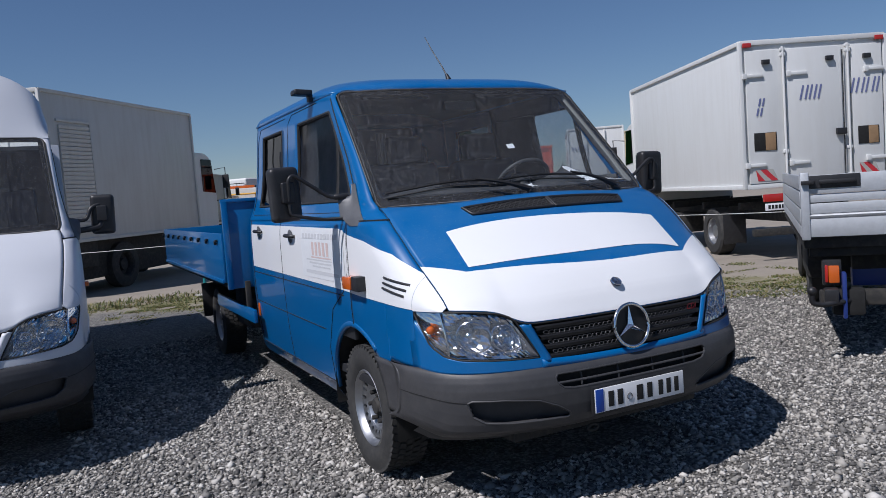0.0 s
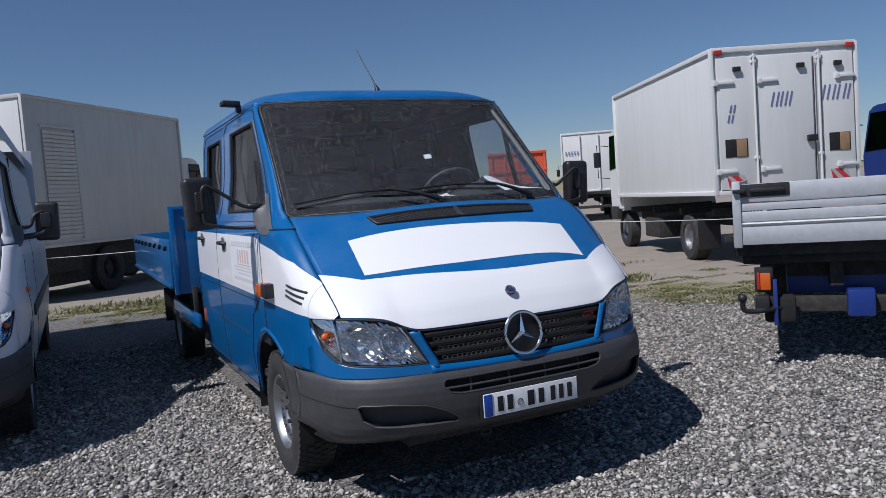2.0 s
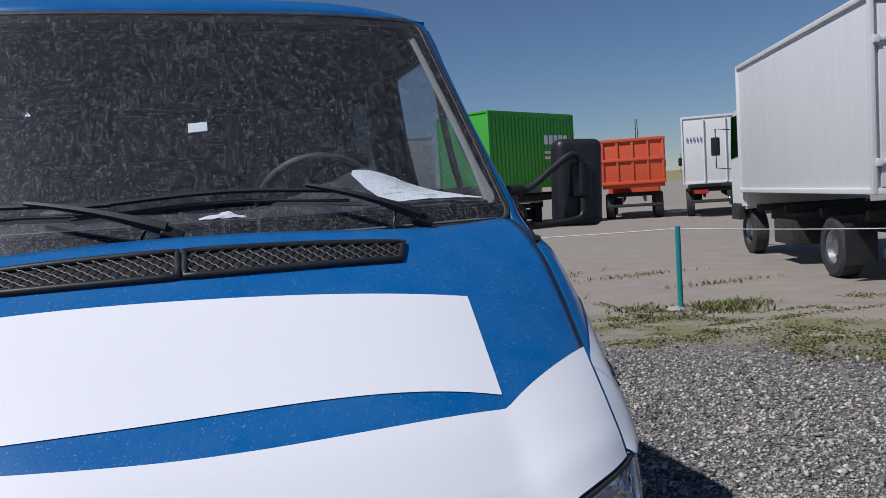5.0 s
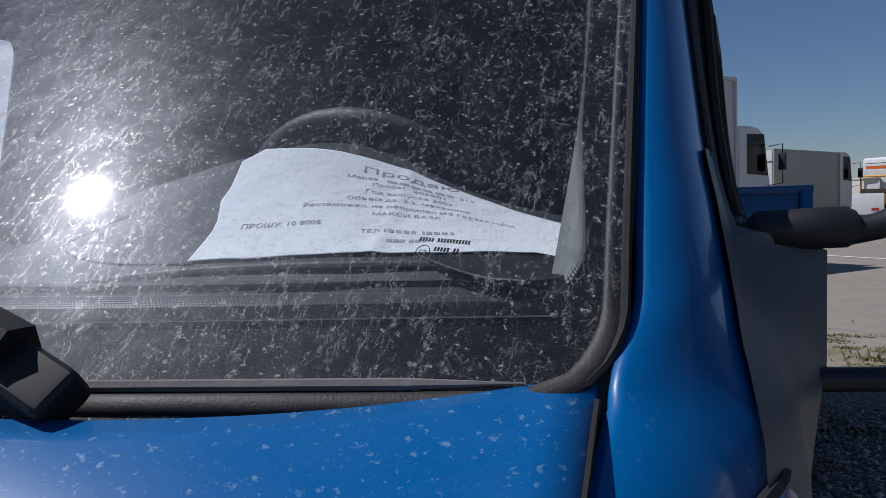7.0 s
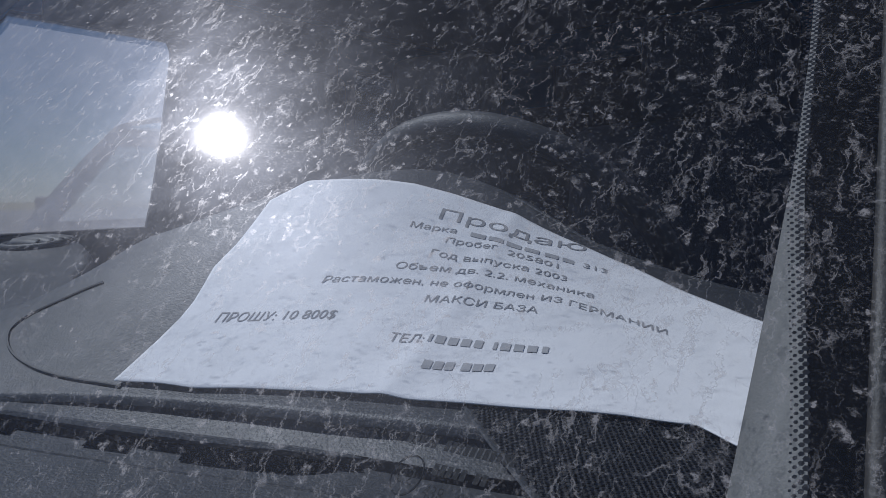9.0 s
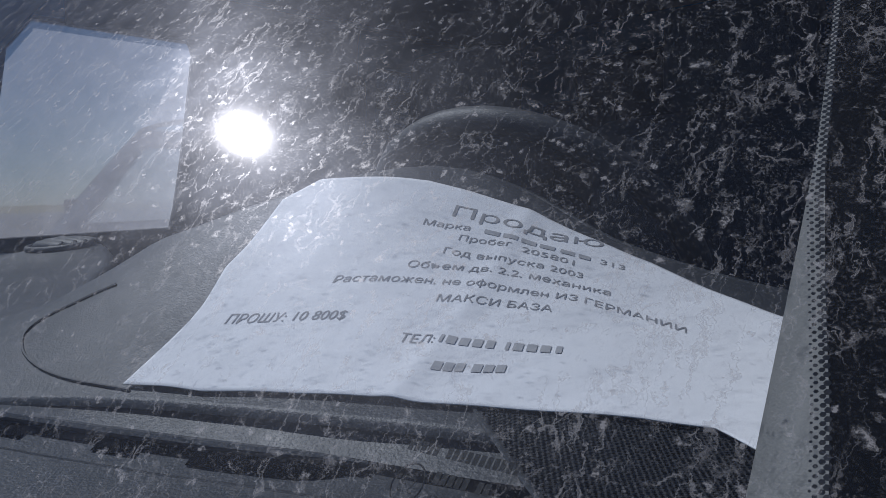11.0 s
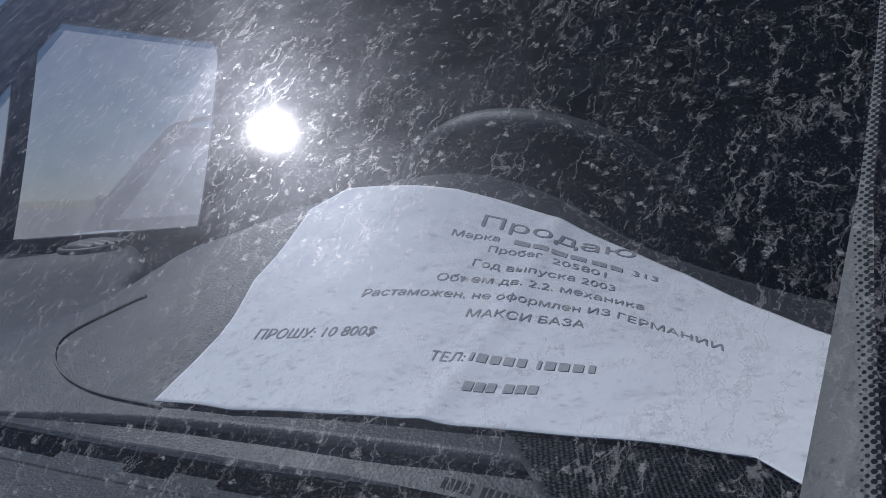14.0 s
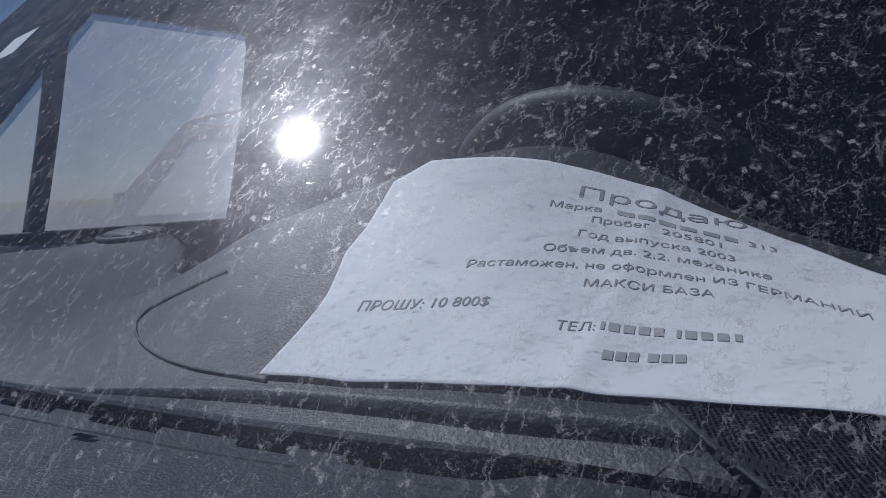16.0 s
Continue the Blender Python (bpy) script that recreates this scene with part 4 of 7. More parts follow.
def cab_shell(root, paint, roof_paint, end_y, windows, door_y=2.47, high=False):
    """Pillars, doors' skin, roof and back of the cab; windows: (front foot, front head, rear) along y."""
    for s in (-1, 1):
        surface("windscreen_pillar", flip(pillar, s), spread(0, 1, 10), spread(1.352, 1.53, 24) + spread(1.54, 2.02, 16) + spread(2.03, 2.104, 10), paint, root, "windscreen pillar", 0.02, s)

        def low_side(y, v):
            z0 = 0.375
            if abs(y - WHEEL_Y) < ARCH:
                z0 = max(z0, WHEEL_Z + math.sqrt(ARCH ** 2 - (y - WHEEL_Y) ** 2))
            z = z0 + (1.36 - z0) * v
            return Vector((s * side_x(z), y, z))
        surface("body_side", low_side, spread(1.086, 1.56, 30) + spread(1.6, end_y, 24), spread(0, 1, 24), paint, root, "painted body side", 0.02, s)
        # window band: columns slope with the pillars
        cols = [(band_front(1.36), band_front(2.10))]
        holes = []
        for a, b_, c, d in windows:
            cols += [(a, b_), (c, d)]
            holes.append(len(cols) - 2)
        cols.append((end_y, end_y - 0.06))
        rows = [1.36, 1.465, 1.985, 2.10]
        verts, faces = [], []
        for ci in range(len(cols) - 1):
            for ri in range(3):
                if ci in holes and ri == 1:
                    continue
                base = len(verts)
                nu, nv = 6, 8
                for j in range(nv + 1):
                    z = rows[ri] + (rows[ri + 1] - rows[ri]) * j / nv
                    f = (z - 1.36) / 0.74
                    ya, yb = cols[ci][0] + (cols[ci][1] - cols[ci][0]) * f, cols[ci + 1][0] + (cols[ci + 1][1] - cols[ci + 1][0]) * f
                    for i in range(nu + 1):
                        verts.append(Vector((s * side_x(z), ya + (yb - ya) * i / nu, z)))
                for j in range(nv):
                    for i in range(nu):
                        k = base + j * (nu + 1) + i
                        faces.append((k, k + 1, k + nu + 2, k + nu + 1))
        ob = hang("window_band", mesh_of("window_band", verts, faces, paint), root, "painted frame round the side windows")
        bm = bmesh.new()
        bm.from_mesh(ob.data)
        bmesh.ops.remove_doubles(bm, verts=bm.verts, dist=0.0005)
        bm.to_mesh(ob.data)
        bm.free()
        thicken(ob, 0.03)
        for a, b_, c, d in windows:
            def pane(u, v):
                z = 1.455 + 0.540 * v
                f = (z - 1.36) / 0.74
                ya, yb = a + (b_ - a) * f, c + (d - c) * f
                return Vector((s * (side_x(z) - 0.014), ya + (yb - ya) * u, z))
            win = surface("side_window", pane, spread(-0.01, 1.01, 4), spread(-0.01, 1.01, 8), SIDE_GLASS if a < 2.0 else PRIVACY_GLASS, root, "tinted side window")
            win.visible_shadow = False
            for v0, sign in ((0.02, 1), (0.98, -1)):
                bm = bmesh.new()
                fan = [pane(1.005, v0)] + [pane(1 - 0.11 * (1 - math.sin(t)), v0 + sign * 0.11 * (1 - math.cos(t))) for t in spread(0, math.pi / 2, 6)]
                near, back = [[bm.verts.new(p + Vector((s * d, 0, 0))) for p in fan] for d in (0.012, -0.016)]
                for k in range(1, 7):
                    bm.faces.new((near[0], near[k], near[k + 1]))
                    bm.faces.new((back[0], back[k], back[k + 1]))
                    bm.faces.new((near[k], back[k], back[k + 1], near[k + 1]))
                part("window_corner", bm, SEAL, win, "rounded rubber corner")
            edge = [pane(u, 0.02) for u in spread(0, 1, 8)] + [pane(1, v) for v in spread(0.04, 0.96, 8)] + [pane(u, 0.98) for u in spread(1, 0, 8)] + [pane(0, v) for v in spread(0.96, 0.04, 8)]
            tube("window_seal", [Vector((p.x + s * 0.008, p.y, p.z)) for p in edge], 0.012, SEAL, win, "black rubber seal", 6, True)
    if not high:
        surface("roof", lambda x, t: roof(x, t, end_y), spread(-0.836, 0.836, 48), spread(0, 0.3, 16) + spread(0.34, 1, 12), roof_paint, root, "low painted roof", 0.02, -1)
        surface("headliner", lambda x, t: roof(x, 0.02 + 0.96 * t, end_y) - Vector((0, 0, 0.045)), spread(-0.80, 0.80, 12), spread(0, 1, 8), DASH, root, "dark headliner")
    # windscreen with seal
    screen = surface("windscreen", lambda u, z: Vector((u * (edge_w(z) + 0.006), glass_y(u * (edge_w(z) + 0.006), z), z)), spread(-1, 1, 64), spread(1.400, 2.108, 32), SCREEN_GLASS, root, "dusty windscreen with dried rain marks")
    rim = []
    for z in spread(1.414, 2.098, 80):
        rim.append((edge_w(z), z))
    loop = [(x, z) for x, z in rim] + [(x, 2.098) for x in spread(rim[-1][0], -rim[-1][0], 30)[1:-1]] + [(-x, z) for x, z in rim[::-1]] + [(x, 1.414) for x in spread(-rim[0][0], rim[0][0], 30)[1:-1]]
    def place(x, z):
        return Vector((x, glass_y(x, z) - 0.002, z - 0.003))
    rings = []
    for k, (x, z) in enumerate(loop):
        (xa, za), (xb, zb) = loop[k - 1], loop[(k + 1) % len(loop)]
        along_ = (place(xb, zb) - place(xa, za)).normalized()
        up_ = (place(x + 0.004, z) - place(x - 0.004, z)).cross(place(x, z + 0.004) - place(x, z - 0.004)).normalized()
        out_ = along_.cross(up_)
        turn = 0.95 * ease((z - 1.43) / 0.06) * (1 - ease((z - 1.95) / 0.1)) * ease((abs(x) - 0.70) / 0.05)
        wide_, high_ = out_ * math.cos(turn) - up_ * math.sin(turn), up_ * math.cos(turn) + out_ * math.sin(turn)
        base_ = place(x, z) + out_ * (0.003 * math.sin(turn)) - out_ * 0.0074 + wide_ * 0.0074
        rings.append([base_ + wide_ * (0.0074 * math.cos(q * math.tau / 10)) + high_ * (0.0042 * math.sin(q * math.tau / 10)) for q in range(10)])
    faces = [(k * 10 + q, k * 10 + (q + 1) % 10, (k + 1) % len(rings) * 10 + (q + 1) % 10, (k + 1) % len(rings) * 10 + q) for k in range(len(rings)) for q in range(10)]
    hang("screen_seal", mesh_of("screen_seal", [v for r in rings for v in r], faces, SCREEN_SEAL), screen, "worn rubber seal round the windscreen")
    tube("seal_groove", [Vector((x * (1 + 0.0070 / max(0.2, abs(x))), glass_y(x, z) - 0.001, z - 0.003)) for x, z in rim], 0.0030, DARK, screen, "dark groove beside the seal", 6)
    tube("seal_groove", [Vector((-x * (1 + 0.0070 / max(0.2, abs(x))), glass_y(x, z) - 0.001, z - 0.003)) for x, z in rim], 0.0030, DARK, screen, "dark groove beside the seal", 6)
    tube("seal_lip", [Vector((x, glass_y(x, 1.421) - 0.003, 1.4205)) for x in spread(-0.81, 0.81, 50)], [0.0005, 0.002] + [0.0036] * 47 + [0.002, 0.0005], SEAL_LIP, screen, "dusty grey lip along the foot of the glass", 6)
    return screen


FRIT = [(1.40, 0.838), (1.47, 0.832), (1.51, 0.8258), (1.56, 0.8155), (1.70, 0.802), (2.10, 0.761)]


def ceramic_edge(screen):
    """The black printed edge inside the windscreen, breaking up into dots."""
    def at(x, z, back=0.004):
        return Vector((x, glass_y(x, z) + back, z))

    def inner(z):
        w, r = interp(z, FRIT), 0.032
        d = z - 1.460
        if d < r:
            w -= r - math.sqrt(max(0.0, r * r - (r - max(0.0, d)) ** 2))
        return w
    verts, faces = [], []
    low = spread(-1, 1, 60)
    v, f = sheet(lambda u, t: at(u * (edge_w(1.402 + 0.058 * t) + 0.006), 1.402 + 0.058 * t), low, [0, 0.25, 0.5, 0.75, 1])
    verts, faces = v, f
    for s in (-1, 1):
        v, f = sheet(lambda t, z: at(s * (inner(z) + (edge_w(z) + 0.006 - inner(z)) * t), z), [0, 0.5, 1], spread(1.460, 1.498, 14) + spread(1.51, 2.108, 20))
        faces += [tuple(i + len(verts) for i in q) for q in f]
        verts += v
    v, f = sheet(lambda u, t: at(u * (edge_w(2.062 + 0.046 * t) + 0.006), 2.062 + 0.046 * t), low, [0, 0.3, 0.6, 1])
    faces += [tuple(i + len(verts) for i in q) for q in f]
    verts += v
    band = hang("ceramic_band", mesh_of("ceramic_band", verts, faces, CERAMIC), screen, "black printed edge of the glass")
    verts, faces = [], []

    def dot(x, z, r):
        n = len(verts)
        verts.extend(at(x + r * math.cos(a * math.tau / 6), z + r * 0.72 * math.sin(a * math.tau / 6)) for a in range(6))
        faces.append(tuple(range(n, n + 6)))
    for row, (off, r) in enumerate(((0.0003, 0.00092), (0.0016, 0.00078), (0.0029, 0.0006), (0.0041, 0.0004))):
        x = -0.79
        while x < 0.79:
            dot(x + 0.0011 * (row % 2), 1.460 + off, r)
            x += 0.0022
        for s in (-1, 1):
            z = 1.465
            while z < 2.06:
                dot(s * (inner(z) - off * 0.95), z + 0.0009 * (row % 2), r)
                z += 0.0018
    tagged(hang("ceramic_dots", mesh_of("ceramic_dots", verts, faces, BLACK, False), screen, "fading rows of printed dots"), kind="stuff")
    return band


# ---- the blue and white crew-cab pickup ----
pickup = thing("pickup_truck", "blue and white crew-cab pickup with dusty windscreen parked on gravel", "pickup truck")
nose_panels(pickup, BLUE, WHITE, BLUE_SIDE)
FRONT_WINDOWS = [(1.03, 1.63, 2.18, 2.20), (2.60, 2.60, 3.20, 3.14)]
screen = cab_shell(pickup, BLUE_SIDE, BLUE, 3.42, FRONT_WINDOWS)
ceramic_edge(screen)
for s in (-1, 1):
    door_lines(pickup, s, [[(1.10, 1.36), (1.11, 1.10), (1.20, 0.98), (1.42, 0.86), (1.56, 0.62), (1.575, 0.40)], [(2.47, 0.41), (2.47, 1.36), (2.44, 2.02), (2.36, 2.07), (1.80, 2.075)],
                           [(1.575, 0.405), (3.35, 0.405)], [(3.36, 0.41), (3.36, 1.36), (3.32, 1.95), (3.24, 2.06), (2.52, 2.065)], [(1.20, 0.955), (3.36, 0.965)], [(1.60, 0.72), (3.36, 0.735)]])
    tube("pillar_gap", [flip(pillar, s)(0.97, z) + Vector((s * 0.001, 0, 0)) for z in spread(1.55, 2.06, 18)], 0.004, DARK, pickup, "dark gap beside the pillar", 5)
    tube("wing_gap", [fender(1.086, v) * 1.0 if s > 0 else flip(fender, -1)(1.086, v) for v in spread(0.2, 1, 20)], 0.0035, DARK, pickup, "dark gap behind the wing", 5)
    mirror(pickup, s)
    surface("window_divider", lambda u, z: Vector((s * (side_x(z) - 0.006 - 0.012 * abs(u - 0.5)), 1.368 + 0.044 * u + 0.165 * (z - 1.47), z)), [0, 0.15, 0.5, 0.85, 1], spread(1.45, 1.99, 8), SEAL, pickup, "dark upright bar dividing the door window", 0.012)

    def lining(u, z):
        front = 1.848 + 0.145 * (z - 1.49) - (0.06 - math.sqrt(max(0.0, 0.06 ** 2 - max(0.0, z - 1.925) ** 2)))
        return Vector((s * (side_x(z) - 0.035 - 0.02 * math.sin(math.pi * u)), front + (2.50 - front) * u, z))
    surface("pillar_lining", lining, spread(0, 1, 8), spread(1.20, 1.925, 8) + spread(1.93, 1.984, 8), DASH, pickup, "dark lining of the door pillar", 0.012)
    surface("frame_lining", lambda y, z: Vector((s * (side_x(z) - 0.034), y, z)), spread(1.60, 2.5, 10), [1.970, 2.0, 2.04, 2.09], DASH, pickup, "dark lining over the side window", 0.010)
    surface("sill_lining", lambda y, z: Vector((s * (side_x(z) - 0.036 - 0.03 * max(0.0, 1.47 - z)), y, z)), spread(1.10, 2.45, 10), [1.36, 1.42, 1.47, 1.512], DASH_DARK, pickup, "dark ledge under the side window", 0.012)
    # white band along the side
    def band(y, v):
        z = band_low(y) + (band_top(y) - band_low(y)) * v
        p = fender_at(y, z) if y < 1.083 else Vector((side_x(z), y, z))
        n = Vector((1, -0.25 if y < 0.6 else 0, 0.2))
        return Vector((s * (p.x + 0.0022), p.y - (0.0015 if y < 0.9 else 0), p.z + 0.001))
    surface("white_stripe", band, spread(0.407, 0.60, 16) + spread(0.62, 1.08, 16), spread(0, 1, 14), WHITE, pickup, "white stripe along the wing")
    for y0, y1 in ((1.095, 2.464), (2.476, 3.354)):
        surface("white_stripe", band, spread(y0, y1, 10), spread(0, 1, 6), WHITE, pickup, "white stripe across a door")
    # stripe on the shoulder between the seam and the stripe
    def shoulder(y, v):
        zt = lid_z(seam_x(y), y)
        z0, z1 = (0.948 if y < 0.407 else band_low(y)), zt - 0.001
        if y > 0.44:
            z1 = min(z1, band_top(y))
        z = z0 + (z1 - z0) * v
        p = fender_at(y, z)
        return Vector((s * (p.x + 0.0018), p.y - 0.0016, p.z + 0.001))
    surface("white_corner", shoulder, spread(0.2525, 0.406, 14), spread(0, 1, 14), WHITE, pickup, "white corner above the headlight")
    # side lamp, slits, handles
    lamp = tagged(new("side_indicator"), "amber side lamp in a dark housing")
    lamp.parent = pickup
    block("lamp_housing", (0.055, 0.085, 0.075), (s * 0.985, 0.90, 1.045), BLACK, lamp, "dark housing", 0.008)
    block("lamp_lens", (0.062, 0.125, 0.068), (s * 0.988, 1.008, 1.043), AMBER, lamp, "amber lens", 0.012)
    for k in range(3):
        y0, z0 = 0.44 + 0.012 * k, 1.062 - k * 0.026
        pts = [fender_at(y, z0 + (y - y0) * 0.14) for y in spread(y0, y0 + 0.20, 8)]
        tube("wing_slit", [Vector((s * (p.x + 0.003), p.y, p.z)) for p in pts], 0.0062, BLACK, pickup, "black slit in the wing", 6)
    for y, z in ((2.17, 1.262), (3.06, 1.280)):
        hnd = tagged(new("door_handle"), "black door handle over a recess")
        hnd.parent = pickup
        bm = bmesh.new()
        # the hollow's shade is put in as a shallow grey oval on the door
        bmesh.ops.create_uvsphere(bm, u_segments=16, v_segments=8, radius=1.0, matrix=pose(s * 0.966, y + 0.03, z) @ Matrix.Diagonal((0.004, 0.06, 0.045, 1)))
        part("handle_recess", bm, TRIM_GREY, hnd, "grey oval painted as the recess's shade", True)
        tube("grip", curve_points([(s * 0.968, y - 0.075, z), (s * 0.992, y - 0.05, z + 0.004), (s * 0.996, y + 0.05, z + 0.006), (s * 0.970, y + 0.085, z + 0.004)], 4), 0.012, BLACK, hnd, "black grip", 8)
    wheel(pickup, s * 0.820, WHEEL_Y, s)
    wheel(pickup, s * 0.860, 5.22, s)
    surface("sill", lambda y, v: Vector((s * (0.925 - 0.05 * v), y, 0.375 - 0.07 * math.sin(v * 1.6))), spread(1.55, 3.42, 6), spread(0, 1, 5), BLUE_SIDE, pickup, "door sill")

# sign on the passenger door: faded writing as bars
def on_door(x, y):
    yy, zz = 1.95 - x, 1.022 + y
    return Vector((-(side_x(zz) + 0.0048), yy, zz))
sign = surface("door_sign", lambda u, v: on_door(u, v) + Vector((0.0008, 0, 0)), spread(0.0, 0.80, 8), spread(0.0, 0.29, 4), plastic("faded_sign", (0.66, 0.68, 0.70), 0.5), pickup, "faded white magnetic sign with worn grey lettering")
FADED = Shader("faded_print").set(Base_Color=(0.52, 0.53, 0.55, 1), Roughness=0.7).mat
FADED_RED = Shader("faded_red_print").set(Base_Color=(0.58, 0.45, 0.43, 1), Roughness=0.7).mat
bar_rows("sign_bar", on_door, [(0.03 + 0.062 * k, 0.075 + 0.062 * k, 0.235, 0.265) for k in range(11)] + [(0.10, 0.60, 0.105, 0.112), (0.16, 0.58, 0.085, 0.095), (0.22, 0.56, 0.065, 0.074), (0.08, 0.70, 0.025, 0.045)], FADED, sign, "worn grey bars of writing")
bar_rows("emblem_bar", on_door, [(0.22 + 0.07 * k, 0.26 + 0.07 * k, 0.135, 0.215) for k in range(5)] + [(0.20, 0.58, 0.120, 0.128)], FADED_RED, sign, "pale red emblem bars")

# white field and lower white on the bonnet
def on_hood(x, y, lift=0.0018):
    return Vector((x, y - lift * 0.6, lid_z(x, y) + lift))


def poly(x, *c):
    return sum(k * x ** i for i, k in enumerate(c))


def field_panel(u, v):
    x = -0.650 + (1.227 + 0.013 * v) * u
    low, top = poly(x, 0.2640, 0.0107, 0.1116, -0.1187), poly(x, 0.4929, -0.0450, 0.0750, 0.0392)
    return on_hood(x, low + (top - low) * v)


surface("white_field", field_panel, spread(0, 1, 96), spread(0, 1, 24), WHITE, pickup, "white field on the bonnet")


def lower_white(u, v):
    x = u * (0.815 + 0.024 * v)
    q = min(0.577, max(-0.669, u * 0.839))
    y_top = poly(q, 0.2046, -0.0283, 0.2153) + abs(u * 0.839 - q) * (0.73 if u > 0 else 0.81)
    y0 = hood_front(x) + 0.001
    return on_hood(x, y0 + (y_top - y0) * v)


surface("white_nose", lower_white, spread(-1, 1, 120), spread(0, 1, 40), WHITE, pickup, "white lower part of the bonnet")
b = thing("bonnet_badge", "", "")
b.parent = pickup
tagged(b, "small round emblem on the bonnet")
b.matrix_basis = pose(0, 0.098, hood_z(0, 0.105) + 0.004, 40, 0, 0)
bm = bmesh.new()
bmesh.ops.create_cone(bm, cap_ends=True, segments=28, radius1=0.027, radius2=0.024, depth=0.008)
part("emblem_disc", bm, EMBLEM, b, "dark enamel disc", True)
tube("emblem_ring", [(0.024 * math.cos(t * math.tau / 24), 0.024 * math.sin(t * math.tau / 24), 0.004) for t in range(24)], 0.003, CHROME, b, "chrome rim", 6, True)
tube("emblem_spokes", [(0, 0.021, 0.005), (0, 0, 0.007), (0.018, -0.010, 0.005), (0, 0, 0.007), (-0.018, -0.010, 0.005)], 0.002, CHROME, b, "chrome spokes", 5)
# small red letters on the grille
lettering("model_letters", "CDI", 0.040, lambda x, y: Vector((0.372 + x * 1.05 + y * 0.25, front_y(0.4 + x, 0.83) - 0.010, 0.818 + y)), RED_TAPE, pickup, "small slanted red letters on the grille")

# number plate
plate = tagged(new("number_plate"), "white plate with a blue edge, dark bars")
plate.parent = pickup
block("plate_holder", (0.545, 0.016, 0.128), (0, -0.022, 0.496), BLACK, plate, "black plate holder", 0.005)
block("plate_sheet", (0.520, 0.006, 0.108), (0, -0.031, 0.497), plastic("plate_white", (0.74, 0.75, 0.76), 0.4), plate, "white reflective sheet", 0.004)
block("plate_edge", (0.042, 0.003, 0.102), (-0.236, -0.0355, 0.497), PLATE_BLUE, plate, "blue edge", 0.001)
for x, w in ((-0.172, 0.030), (-0.120, 0.030), (-0.006, 0.036), (0.052, 0.030), (0.118, 0.026), (0.166, 0.026), (0.214, 0.026)):
    block("plate_bar", (w, 0.002, 0.070), (x, -0.0355, 0.496), DARK, plate, "", 0.0005)
tube("plate_seal", [(-0.066 + 0.014 * math.cos(t * math.tau / 20), -0.0355, 0.488 + 0.014 * math.sin(t * math.tau / 20)) for t in range(20)], 0.0022, TRIM_GREY, plate, "small round seal", 5, True)

# bonnet vents with honeycomb
vents = tagged(new("bonnet_vent"), "black honeycomb air vent on the bonnet")
vents.parent = pickup
for s in (-1, 1):
    def slot(u, v, lift):
        x = s * (0.007 + (0.465 + 0.02 * v - 0.005 * (1 - v)) * u)
        y = 0.555 + 0.040 * u * u + v * (0.077 - 0.017 * u * u)
        return on_hood(x, y, lift)
    ring = [slot(u, 0, 0.004) for u in spread(0, 1, 16)] + [slot(1, v, 0.004) for v in (0.3, 0.6)] + [slot(u, 1, 0.004) for u in spread(1, 0, 16)] + [slot(0, v, 0.004) for v in (0.6, 0.3)]
    tube("vent_frame", ring, 0.0080, BLACK, vents, "black frame", 8, True)
    # black backing laid on the bonnet as the shade under the mesh
    surface("vent_back", lambda u, v: slot(u, v, 0.0015), spread(0, 1, 16), [0, 0.5, 1], DARK, vents, "black sheet for the shade behind the mesh")
    bm = bmesh.new()
    nx, ny = 34, 6
    for i in range(nx):
        for j in range(ny):
            if (i + j) % 2 == 0:
                u0, v0 = i / nx, j / ny
                for du, dv in ((1, 1), (1, -1)):
                    if 0 <= j + dv <= ny:
                        tube_into(bm, [slot(u0, v0, 0.006), slot(u0 + 0.5 * du / nx, v0 + 0.18 * dv / ny, 0.0062), slot(u0 + du / nx, v0 + dv / ny, 0.006)], 0.0013, 4)
    part("honeycomb", bm, BUMPER, vents, "black plastic honeycomb", True)

# wipers
def on_glass(x, z, off=0.03):
    n = Vector((0.33 * x, -1, 1)).normalized()
    return Vector((x, glass_y(x, z), z)) + n * off


for pivot, elbow, blade in (((-0.030, 1.425), (-0.32, 1.500), ((-0.80, 1.470), (-0.45, 1.507), (-0.15, 1.500))), ((0.556, 1.415), (0.290, 1.505), ((-0.235, 1.497), (0.10, 1.515), (0.40, 1.500)))):
    w = tagged(new("windscreen_wiper"), "black wiper arm and blade resting on the glass")
    w.parent = pickup
    px, pz = pivot
    ex, ez = elbow
    arm = [on_glass(px + (ex - px) * t, pz + (ez - pz) * t, 0.045 + 0.012 * math.sin(t * 3)) for t in spread(0, 1, 8)]
    tube("wiper_arm", arm, [0.017, 0.016, 0.0135, 0.011, 0.010, 0.009, 0.008, 0.007, 0.006], WIPER_BLACK, w, "tapered black arm", 6)
    bm = bmesh.new()
    box_into(bm, (0.050, 0.030, 0.028), Matrix.Translation(on_glass(px + 0.010, pz - 0.008, 0.034)) @ pose(0, 0, 0, 45, 25, 0), 0.007, 3)
    part("wiper_knuckle", bm, WIPER_BLACK, w, "black knuckle at the spindle", True)
    tube("blade_bow", [on_glass(*p, 0.026) for p in curve_points([(*q, 0) for q in blade], 8) for p in [(p.x, p.y)]], 0.0065, WIPER_BLACK, w, "blade bow", 6)
    tube("blade_rubber", [on_glass(p.x, p.y - 0.012, 0.008) for p in curve_points([(*q, 0) for q in blade], 8)], 0.0045, RUBBER, w, "rubber lip", 6)
